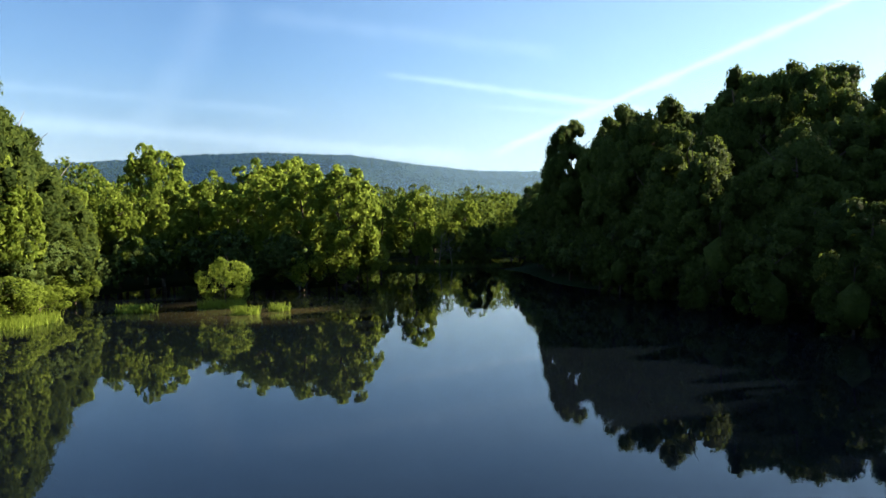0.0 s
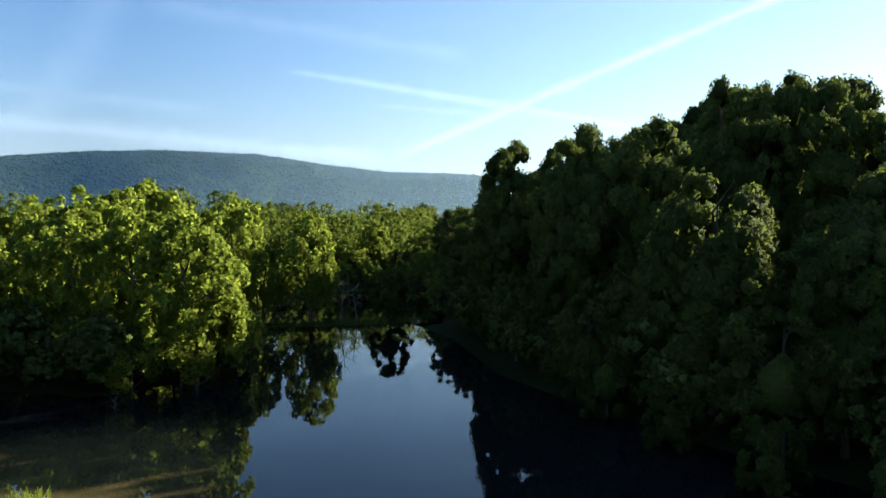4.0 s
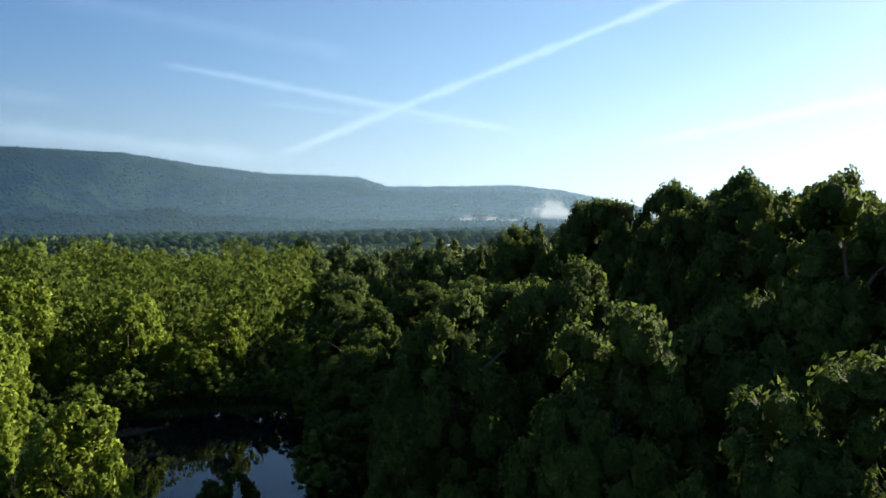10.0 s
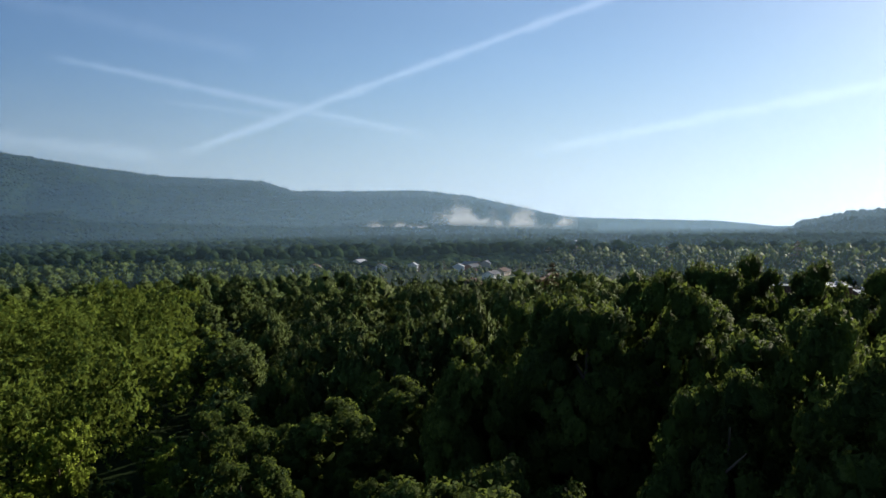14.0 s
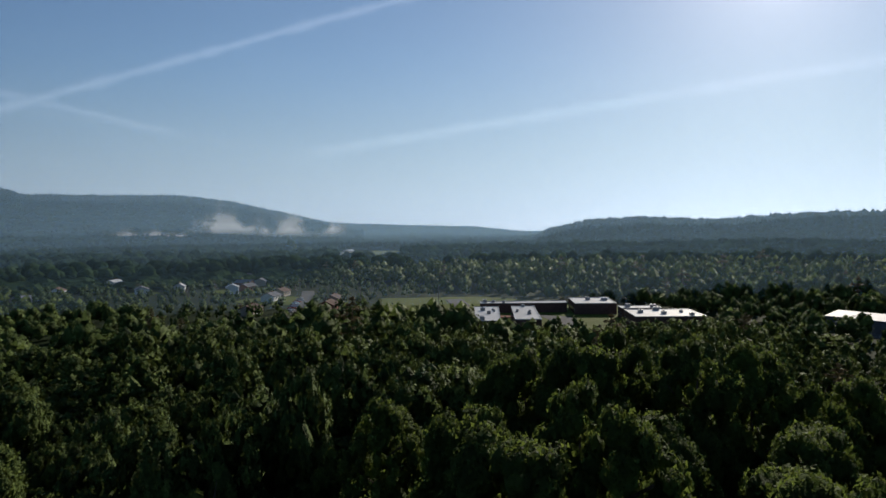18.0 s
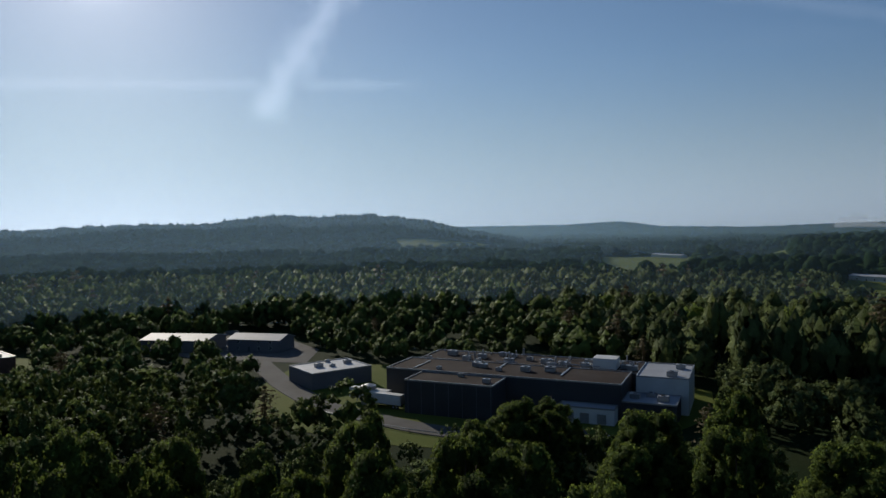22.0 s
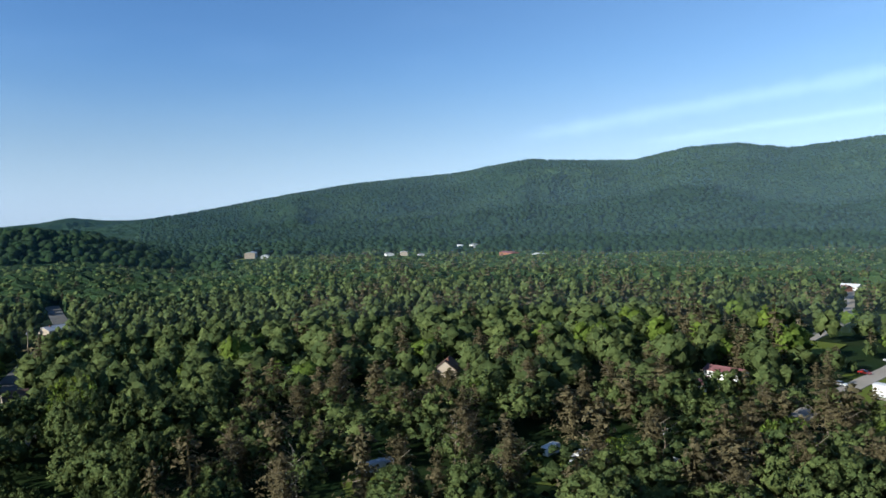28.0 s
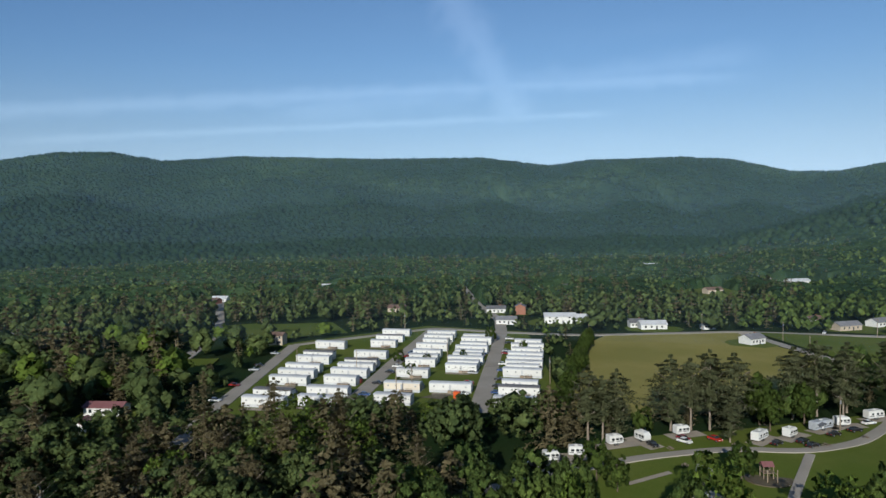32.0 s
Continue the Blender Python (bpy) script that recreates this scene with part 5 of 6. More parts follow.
def curtain(name, r, a0, a1, z0, z1, mat, label, category, n=90):
    """An upright curved veil round the hub."""
    a = np.radians(np.linspace(a0, a1, n))
    x, y = HUB[0] + r * np.sin(a), HUB[1] + r * np.cos(a)
    v = np.concatenate([np.stack([x, y, np.full(n, z0)], -1), np.stack([x, y, np.full(n, z1)], -1)])
    i = np.arange(n - 1)
    f = np.stack([i, i + 1, i + 1 + n, i + n], -1)
    me = mesh_from(name, v, f, mat, smooth=True)
    uv = me.uv_layers.new(name="UVMap")
    u = np.r_[np.linspace(0, 1, n), np.linspace(0, 1, n)]
    w = np.r_[np.zeros(n), np.ones(n)]
    uv.data.foreach_set("uv", np.stack([u[f.ravel()], w[f.ravel()]], -1).astype(np.float32).ravel())
    return tagged(new(name, me), label, category, kind="stuff")


# see-through blue ring sheets added in place of haze in the air
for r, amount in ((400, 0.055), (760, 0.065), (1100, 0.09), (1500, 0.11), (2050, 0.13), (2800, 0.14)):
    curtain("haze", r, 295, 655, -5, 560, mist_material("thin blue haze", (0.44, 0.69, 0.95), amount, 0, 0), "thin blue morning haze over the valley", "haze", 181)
FOG = mist_material("white fog", (0.97, 0.97, 0.97), 0.75, 0.011, 0.0)
for r, a0, a1, z0, z1 in ((2040, 24.4, 30.6, 30, 145), (1960, 29.4, 37.0, 26, 120), (1900, 18.0, 25.5, 18, 75)):
    curtain("fog_bank", r, a0, a1, z0, z1, FOG, "white drifting fog bank below the mountain", "fog", 30)
curtain("fog_bank", 3600, 122, 134, 10, 120, mist_material("far fog", (0.9, 0.92, 0.95), 0.5, 0.008, 0.0), "small white fog patch among far hills", "fog", 30)


# ---------------------------------------------------------------- mobile homes
def windows_row(parent, xs, y, z, w, h, out, mat=GLASS, frame_mat=WHITE):
    for x in xs:
        win = part("window", boxm(x - w / 2 - 0.07, x + w / 2 + 0.07, min(y, y + out * 0.05), max(y, y + out * 0.05), z - 0.07, z + h + 0.07), frame_mat, parent)
        part("pane", boxm(x - w / 2, x + w / 2, min(y, y + out * 0.08), max(y, y + out * 0.08), z, z + h), mat, win, "dark glass")


PALE_D = surface("pale grey door paint", (0.4, 0.41, 0.42), (0.34, 0.35, 0.36), 0.3, 8, 0.6, relief=0.005, vary=0.2)
CURTAIN = surface("curtained window glass", (0.2, 0.21, 0.22), (0.28, 0.29, 0.3), 0.5, 5, 0.15, relief=0, vary=0.3, spec=0.5)


def mobile_home(length, width, label, roof_mat, wall_mat):
    ob = thing("mobile_home", pose(0, 0, 0), label, "mobile home", "mobile homes in the park")
    L, W = length / 2, width / 2
    part("skirting", boxm(-L + 0.05, L - 0.05, -W + 0.06, W - 0.06, -0.4, 0.75), ROOF_W, ob)
    part("wall", boxm(-L, L, -W, W, 0.75, 3.15, bevel=0.04), wall_mat, ob)
    n = 6
    prof = [(-W - 0.15, 3.15), (W + 0.15, 3.15)] + [((W + 0.15) * math.cos(k * math.pi / n), 3.2 + 0.5 * math.sin(k * math.pi / n)) for k in range(n + 1)]
    bm = prism(bmesh.new(), prof, -L - 0.15, L + 0.15)
    bmesh.ops.rotate(bm, verts=bm.verts, matrix=Matrix.Rotation(math.pi / 2, 3, "Z"))
    part("roof", bm, roof_mat, ob)
    xs = [-L + length * k / 5 for k in (0.6, 1.7, 4.4)]
    windows_row(ob, xs, -W, 1.85, 0.6, 0.6, -1, CURTAIN)
    windows_row(ob, xs[1:], W, 1.85, 0.6, 0.6, 1, CURTAIN)
    door = part("door", boxm(-0.45, 0.45, -W - 0.05, -W, 0.8, 2.8), PALE_D, ob)
    part("handle", boxm(0.28, 0.36, -W - 0.1, -W - 0.05, 1.75, 1.85), STEEL, door)
    part("steps", boxm(-0.8, 0.8, -W - 1.1, -W - 0.02, -0.3, 0.72, bevel=0.03), WOOD, ob)
    deck = part("deck", boxm(1.2, 4.4, -W - 2.0, -W - 0.02, 0.3, 0.62), WOOD, ob)
    for px in (1.3, 2.8, 4.3):
        part("rail_post", boxm(px - 0.05, px + 0.05, -W - 2.0, -W - 1.9, 0.62, 1.5), WOOD, deck)
    part("rail", boxm(1.2, 4.4, -W - 1.99, -W - 1.91, 1.45, 1.55), WOOD, deck)
    part("air_conditioner", boxm(-L + 1.2, -L + 2.0, W + 0.02, W + 0.75, -0.35, 0.5, bevel=0.04), STEEL, ob)
    for rx in (-L * 0.5, L * 0.35):
        part("roof_vent", rod(bmesh.new(), (rx, 0.4, 3.6), (rx, 0.4, 3.95), 0.09, 0.09, 7), STEEL, ob)
    return ob


def garden_shed(x, y, turn):
    ob = thing("garden_shed", pose(x, y, ground_at(x, y) + 0.15, 0, 0, turn), "small metal garden shed behind a mobile home", "shed", "sheds in the park")
    part("wall", boxm(-1.3, 1.3, -1.0, 1.0, -0.1, 1.9), [PALE_S, BRICK_S, GREYWALL][int(rng.integers(3))], ob)
    part("roof", prism(bmesh.new(), [(-1.5, 1.85), (1.5, 1.85), (0, 2.5)], -1.15, 1.15), ROOF_G, ob)
    part("door", boxm(-0.5, 0.5, -1.05, -1.0, 0, 1.7), DARK, ob)


PALE_S = surface("pale shed paint", (0.5, 0.5, 0.47), (0.42, 0.42, 0.4), 0.5, 9, 0.7, relief=0.005)
BRICK_S = surface("barn red paint", (0.26, 0.05, 0.035), (0.2, 0.04, 0.03), 0.5, 9, 0.7, relief=0.005)
CREAM = surface("cream siding", (0.6, 0.54, 0.44), (0.52, 0.46, 0.38), 0.3, 8, 0.6, relief=0.005)
HOME_KINDS = [mobile_home(16.5, 4.4, "long white mobile home with a low arched roof", ROOF_W, WHITE),
              mobile_home(14.0, 4.4, "short white mobile home with skirting", ROOF_W, WHITE),
              mobile_home(15.5, 4.4, "white mobile home with a dark shingled roof edge", ROOF_G, WHITE),
              mobile_home(14.5, 4.4, "cream sided mobile home with a white roof", ROOF_W, CREAM)]
# columns: first and last place, and how far along each home stands; kind by letter
COLUMNS = [((-155, -93), (-258, -155), (0, 0.1, 0.29, 0.4, 0.5, 0.66, 0.76, 1.0), "acaaaaca"),
           ((-179, -84), (-310, -151), (-0.1, 0, 0.13, 0.23, 0.31, 0.38, 0.52, 0.74, 0.86, 1.0), "babaacabca"),
           ((-182, -55), (-319, -125), (0, 0.13, 0.3, 0.45, 0.52, 0.6, 0.72, 0.82, 0.91, 1.0), "bdbbbbabaa"),
           ((-208, -47), (-318, -100), (0, 0.31, 0.38, 0.46, 0.53, 0.6, 0.7, 0.79, 0.92, 1.0), "abbabbabaa"),
           ((-200, -14), (-316, -68), (0, 0.14, 0.22, 0.4, 0.47, 0.54, 0.62, 0.7, 0.8, 0.9, 1.0), "acbabaaabab")]
for (ax, ay), (bx, by), fr, kinds in COLUMNS:
    for t, k in zip(fr, kinds):
        x, y = ax + (bx - ax) * t, ay + (by - ay) * t
        copy_thing(HOME_KINDS["abcd".index(k)], pose(x, y, ground_at(x, y) + 0.4, 0, 0, 110 + rng.uniform(-2, 2)))
        # gravel parking strip beside the home
        ux, uy = math.cos(radians(110)), math.sin(radians(110))
        px, py = x + 4.6 * uy, y - 4.6 * ux
        q = [(px + a * ux - b * uy, py + a * uy + b * ux) for a, b in ((-6.5, -1.4), (4.5, -1.4), (4.5, 1.4), (-6.5, 1.4))]
        flat_patch("gravel_pad", q, GRAVEL, 0.19, "pale gravel parking strip beside a mobile home", "gravel")
        if rng.random() < 0.3:
            garden_shed(x - 3.9 * uy + 6 * ux, y + 3.9 * ux + 6 * uy, 110)
for o in HOME_KINDS:
    for q in (*o.children_recursive, o):
        bpy.data.objects.remove(q)


# ---------------------------------------------------------------- houses
def house(x, y, turn, length, width, wall_h, wall, roof, label, rise=1.9, chimney=True, porch=False):
    ob = thing("house", pose(x, y, ground_at(x, y) + 0.2, 0, 0, turn), label, "house")
    L, W = length / 2, width / 2
    bm = boxm(-L, L, -W, W, -0.6, wall_h)
    part("wall", bm, wall, ob)
    for s in (-1, 1):
        g = bmesh.new()
        prism(g, [(-W, wall_h), (W, wall_h), (0, wall_h + rise)], s * L - 0.12, s * L + 0.12)
        bmesh.ops.rotate(g, verts=g.verts, matrix=Matrix.Rotation(math.pi / 2, 3, "Z"))
        part("gable", g, wall, ob)
    e = 0.5
    slope = rise / W
    bm = prism(bmesh.new(), [(-W - e, wall_h - e * slope + 0.02), (0, wall_h + rise + 0.02), (W + e, wall_h - e * slope + 0.02), (W + e, wall_h - e * slope + 0.24), (0, wall_h + rise + 0.26), (-W - e, wall_h - e * slope + 0.24)], -L - 0.45, L + 0.45)
    bmesh.ops.rotate(bm, verts=bm.verts, matrix=Matrix.Rotation(math.pi / 2, 3, "Z"))
    rf = part("roof", bm, roof, ob)
    if chimney:
        part("chimney", boxm(L * 0.4, L * 0.4 + 0.8, 0.3, 1.0, wall_h, wall_h + rise + 0.7), BRICK, rf)
    xs = [-L * 0.65, -L * 0.2, L * 0.6]
    for side in (-1, 1):
        windows_row(ob, xs, side * W, 1.0, 1.1, 1.2, side)
        if wall_h > 4:
            windows_row(ob, xs, side * W, 3.6, 1.1, 1.2, side)
    for side in (-1, 1):
        part("door", boxm(L * 0.15, L * 0.15 + 0.95, side * W - 0.05, side * W + 0.05, 0.0, 2.05), DARK, ob)
    if porch:
        pr = part("porch", boxm(-L * 0.4, L * 0.4, -W - 2.2, -W - 0.1, 2.4, 2.6), roof, ob)
        for px in (-L * 0.38, L * 0.38):
            part("post", rod(bmesh.new(), (px, -W - 2.0, -0.4), (px, -W - 2.0, 2.4), 0.08, 0.08, 6), WHITE, pr)
    return ob


ROOF_R = surface("maroon metal roof", (0.16, 0.07, 0.07), (0.21, 0.1, 0.1), 0.2, 4, 0.6, relief=0.01)
TAN = surface("tan siding", (0.42, 0.36, 0.28), (0.36, 0.3, 0.23), 0.3, 9, 0.8, relief=0.005)
PALE = surface("pale siding", (0.62, 0.62, 0.6), (0.54, 0.54, 0.52), 0.3, 9, 0.7, relief=0.005)
house(-120, -135, 118, 14, 6, 2.9, PALE, ROOF_R, "long white house with a maroon metal roof", 1.3, False)
house(-105, -125, 30, 7, 5, 2.8, PALE, ROOF_R, "small pale house with a maroon roof", 1.3, False)
house(-25, -183, 70, 11, 9, 3.2, TAN, ROOF_B, "tan lodge with a steep brown gable roof", 3.6)
house(-251, -188, 112, 8, 6, 5.2, TAN, ROOF_B, "two storey tan house at the park's edge", 1.4, False)
for x, y, tn, L, W, h, wl, rf, lb in (
        (-436, -155, 120, 14, 8, 3, PALE, ROOF_G, "white house with a grey roof among trees"), (-436, -135, 25, 9, 8, 5.6, BRICK, ROOF_G, "two storey brick house with a grey roof"),
        (-386, -119, 115, 13, 7, 3, PALE, ROOF_G, "low white house with a dark roof at the road"), (-407, -91, 118, 20, 9, 4.6, PALE, ROOF_W, "large white house with a white roof"),
        (-418, -84, 118, 13, 8, 3, PALE, ROOF_W, "white annex beside a large house"), (-574, -169, 110, 18, 8, 3, PALE, ROOF_G, "white house with a grey roof in the wood"),
        (-410, -31, 125, 16, 8, 3, PALE, ROOF_W, "white ranch house by the field road"), (-413, -42, 125, 9, 7, 3, PALE, ROOF_G, "grey roofed garage beside a ranch house"),
        (-382, 31, 150, 11, 8, 3.1, PALE, ROOF_G, "white bungalow with a hipped grey roof in the field"), (-425, -2, 130, 7, 6, 3, PALE, ROOF_B, "small pale house under trees"),
        (-459, 69, 140, 16, 8, 3, TAN, ROOF_G, "low tan ranch house with a grey roof"), (-486, 85, 150, 15, 8, 3, PALE, ROOF_G, "pale ranch house at the lane"), (-478, 50, 140, 9, 6, 3, PALE, ROOF_B, "small white house near the lane"),
        (-527, -408, 100, 11, 8, 4.5, PALE, ROOF_W, "white gabled house in the wood"), (-387, -403, 115, 14, 8, 3, PALE, ROOF_W, "white house at a clearing"), (-425, -380, 120, 14, 8, 3, BRICK, ROOF_R, "brick house with a maroon roof"),
        (-631, -194, 115, 20, 9, 3.4, PALE, ROOF_G, "long pale ranch house among trees"), (-966, -207, 110, 22, 10, 4.5, PALE, ROOF_W, "white house in a hillside opening"), (-708, -308, 115, 14, 8, 3.5, PALE, ROOF_W, "white roofed house at the mountain road"),
        (-749, 7, 130, 22, 10, 4, PALE, ROOF_W, "pale house on the hillside meadow"), (-770, -30, 120, 18, 9, 4, TAN, ROOF_B, "brown roofed house on the hillside"), (-860, -165, 120, 26, 10, 4, PALE, ROOF_B, "long pale house in a hillside clearing"),
        (-838, -120, 110, 14, 9, 4.5, PALE, ROOF_W, "white gabled house in a hillside clearing"), (-650, -50, 140, 16, 9, 4, TAN, ROOF_B, "tan house between meadows"), (-590, -1050, 110, 40, 12, 5, PALE, ROOF_W, "long white shed at the mountain's foot"),
        (-180, -340, 100, 9, 7, 3, PALE, ROOF_W, "white roofed cabin deep in the wood"), (-62, -205, 60, 8, 6, 3, TAN, ROOF_G, "small grey roofed cabin among pines"),
        (15, -426, 100, 20, 10, 3.5, PALE, ROOF_W, "pale flat house at a clearing"), (-245, -936, 100, 45, 14, 6, BRICK, ROOF_R, "long red roofed building across the valley"), (-290, -930, 100, 26, 12, 5, PALE, ROOF_W, "white building beside a red roofed one"),
        (-70, -1010, 95, 24, 12, 6, PALE, ROOF_G, "pale town house across the valley"), (-95, -1030, 85, 20, 12, 6, TAN, ROOF_W, "tan town house across the valley"), (-120, -1000, 95, 18, 10, 5, PALE, ROOF_G, "white town house across the valley"),
        (-210, -1150, 100, 24, 12, 6, PALE, ROOF_W, "white house on the far slope"), (-240, -1175, 100, 20, 12, 6, PALE, ROOF_G, "pale house on the far slope"), (150, -1100, 90, 46, 16, 8, TAN, ROOF_W, "large tan building below the cut hill"),
        (125, -1070, 90, 20, 12, 6, PALE, ROOF_W, "pale building below the cut hill"), (183, -345, 60, 14, 9, 4, TAN, ROOF_W, "pale roadside building by the lake road"), (172, -312, 60, 10, 8, 3.5, PALE, ROOF_B, "small roadside building by the lake road"),
        (270, 506, 40, 14, 8, 3, TAN, ROOF_B, "brown roofed ranch house on a lawn"), (250, 485, 40, 14, 8, 3, PALE, ROOF_G, "grey roofed house beside parked cars"), (277, 562, 30, 13, 8, 3, BRICK, ROOF_G, "brick house with a grey roof"),
        (258, 548, 60, 9, 8, 4.5, PALE, ROOF_W, "white gabled house end"), (206, 431, 40, 14, 8, 3, TAN, ROOF_B, "low brown roofed house in shade"), (224, 396, 40, 13, 8, 3, BRICK, ROOF_B, "low brick house with a brown roof"),
        (244, 417, 40, 13, 8, 3, BRICK, ROOF_B, "brown roofed house in a row"), (266, 443, 40, 13, 8, 3, BRICK, ROOF_B, "brick house in a row of three"), (240, 590, 60, 9, 7, 4.5, PALE, ROOF_W, "white house front among trees"), (310, 600, 50, 16, 9, 3.5, TAN, ROOF_G, "tan house among trees"), (229, 684, 35, 12, 8, 4.5, PALE, ROOF_W, "white gabled house at the wood's edge"), (219, 604, 70, 14, 9, 3.2, PALE, ROOF_G, "pale house with a grey roof on a lawn"), (146, 600, 20, 15, 9, 3.2, TAN, ROOF_G, "tan bungalow among garden trees"), (121, 832, 110, 26, 11, 4.5, PALE, ROOF_W, "long white building across the fields"), (296, 600, 120, 13, 9, 3.2, BRICK, ROOF_G, "brick house with a pale gable"), (178, 648, 60, 12, 8, 3.2, PALE, ROOF_B, "white house with a brown roof"), (100, 655, 140, 14, 9, 3.2, PALE, ROOF_W, "white ranch house beside a drive"), (330, 660, 30, 14, 9, 3.2, TAN, ROOF_G, "grey roofed house on a green lawn"), (392, 960, 30, 24, 10, 5, PALE, ROOF_W, "white farmhouse above a sloping lawn"), (60, 760, 80, 16, 9, 4, PALE, ROOF_G, "pale farm building beyond the wood"), (690, 1010, 50, 30, 12, 5, PALE, ROOF_W, "white barn in the far valley field"), (770, 1100, 30, 26, 12, 5, TAN, ROOF_W, "pale barn in the far valley field"), (-404, -222, 110, 13, 8, 3, TAN, ROOF_B, "tan house on a lawn in the wood"), (-372, -394, 100, 12, 8, 3, BRICK, ROOF_B, "brown roofed house at a small clearing"), (-455, -410, 120, 12, 8, 3, PALE, ROOF_B, "white house with a brown roof in the wood")):
    house(x, y, tn, L, W, h, wl, rf, lb, chimney=(L < 15))


# ---------------------------------------------------------------- flat roofed blocks
def block(ob, u0, u1, v0, v1, h, wall, roof, units=0, windows=True, name="block", base=-0.8):
    """A flat roofed block under a building: walls, parapet, roof, roof units."""
    w = part("wall", boxm(u0, u1, v0, v1, base, h), wall, ob)
    part("roof", boxm(u0 + 0.25, u1 - 0.25, v0 + 0.25, v1 - 0.25, h, h + 0.12), roof, ob)
    for a in ((u0 - 0.05, u1 + 0.05, v0 - 0.05, v0 + 0.24), (u0 - 0.05, u1 + 0.05, v1 - 0.24, v1 + 0.05), (u0 - 0.05, u0 + 0.24, v0 + 0.24, v1 - 0.24), (u1 - 0.24, u1 + 0.05, v0 + 0.24, v1 - 0.24)):
        part("parapet", boxm(*a, h, h + 0.4), STEEL, w)
    r = np.random.default_rng(int(abs(u0 * 7 + v0 * 3)) + 1)
    for _ in range(units):
        ux, vy, s = float(r.uniform(u0 + 2, u1 - 2)), float(r.uniform(v0 + 2, v1 - 2)), float(r.uniform(0.7, 1.6))
        q = part("roof_unit", boxm(ux - s, ux + s, vy - s * 0.7, vy + s * 0.7, h + 0.1, h + 0.4 + s * 0.8, bevel=0.08), STEEL, ob)
        part("fan", rod(bmesh.new(), (ux, vy, h + 0.4 + s * 0.8), (ux, vy, h + 0.55 + s * 0.8), s * 0.4, s * 0.4, 10), DARK, q)
    if windows:
        for s, vv in ((-1, v0), (1, v1)):
            windows_row(ob, list(np.arange(u0 + 2.5, u1 - 2, 4.0)), vv, 1.1, 1.8, 1.4, s, GLASS, STEEL)


# brick darkened so its colour carries the shade on the school walls
BRICK_SHADED = surface("brick with shade in its colour", (0.09, 0.055, 0.045), (0.13, 0.08, 0.065), 0.8, 20, 0.9, relief=0.01)
school = thing("school_building", pose(240, 300, ground_at(270, 310) + 0.3, 0, 0, 42), "low brick school with bright white flat roofs", "school")
for u0, u1, v0, v1, h, n in ((-3, 50, -6, 6, 4.2, 5), (1, 51, -23, -12, 4.2, 4), (62, 72, -40, 3, 4.4, 3), (54, 82, -63, -43, 4.8, 3), (36, 46, -80, -62, 4.4, 2), (0, 26, -89, -61, 5.0, 5)):
    block(school, u0, u1, v0, v1, h, BRICK_SHADED, ROOF_W, n)
part("walkway_roof", boxm(18, 24, -12, -6, 3.0, 3.3), BRICK, school, "low red brick link between wings")
flat_patch("school_yard", [(262, 268), (300, 300), (296, 318), (284, 300), (252, 272)], ASPHALT, 0.2, "grey asphalt yard between school wings", "yard")

plant_ob = thing("factory_building", pose(221, 94, ground_at(221, 80) + 0.2, 0, 0, -119.4), "large grey clad factory with a cluttered brown flat roof", "factory")
RIBBED = surface("ribbed cladding", (0.05, 0.051, 0.055), (0.036, 0.037, 0.041), 0.1, 3, 0.55, relief=0.02)
ROOF_D = surface("stained brown roof", (0.036, 0.028, 0.025), (0.062, 0.052, 0.048), 0.08, 1.5, 0.9, relief=0.03)
# along the front s, depth d: the front faces the lake wood
block(plant_ob, 0, 26, 0, 12, 9, RIBBED, ROOF_D, 2, False)
block(plant_ob, -12, 58, 12.02, 30, 9.4, RIBBED, ROOF_D, 6, False)
block(plant_ob, -10, 60, 30.02, 48, 9.0, RIBBED, ROOF_D, 22, False)
block(plant_ob, 60.04, 74, 24, 45, 9.6, WHITE, ROOF_M, 2, False)
block(plant_ob, 42, 57, 7.0, 12, 3.8, WHITE, ROOF_M, 0, False)
block(plant_ob, 58.04, 72, 12.1, 23.9, 5, RIBBED, ROOF_M, 3, False)
for s in (44, 48, 52.5):
    part("dock_door", boxm(s, s + 2.4, 6.9, 7.0, 0, 2.6), STEEL, plant_ob)
for s in np.arange(1, 26, 4.1):
    part("cladding_seam", boxm(float(s), float(s) + 0.16, -0.08, 0.0, -0.5, 8.9), GREYWALL, plant_ob)
for s, d in ((-4, 14), (20, 22), (40, 18)):
    part("roof_ridge", boxm(s, s + 0.5, d, d + 12, 9.45, 9.8), STEEL, plant_ob)
r = np.random.default_rng(5)
for k in range(26):
    s, d = float(r.uniform(-8, 58)), float(r.uniform(31, 47))
    part("duct", rod(bmesh.new(), (s, d, 9.1), (s, d, 9.1 + float(r.uniform(0.8, 2.6))), 0.3, 0.3, 8), STEEL, plant_ob)
for k in range(9):
    s, d, q = float(r.uniform(-6, 50)), float(r.uniform(31, 46)), float(r.uniform(4, 11))
    part("pipe_run", rod(bmesh.new(), (s, d, 9.9), (s + q, d, 9.9), 0.18, 0.18, 6), STEEL, plant_ob)
part("roof_house", boxm(46, 53, 34, 40, 9.1, 12.2), WHITE, plant_ob)
silo = thing("storage_tank", pose(233, 104, ground_at(233, 104)), "grey steel storage tank beside the factory", "tank")
part("tank", rod(bmesh.new(), (0, 0, -0.3), (0, 0, 5.5), 2.2, 2.2, 18), STEEL, silo)
part("lid", rod(bmesh.new(), (0, 0, 5.5), (0, 0, 6.1), 2.25, 0.3, 18), STEEL, silo)

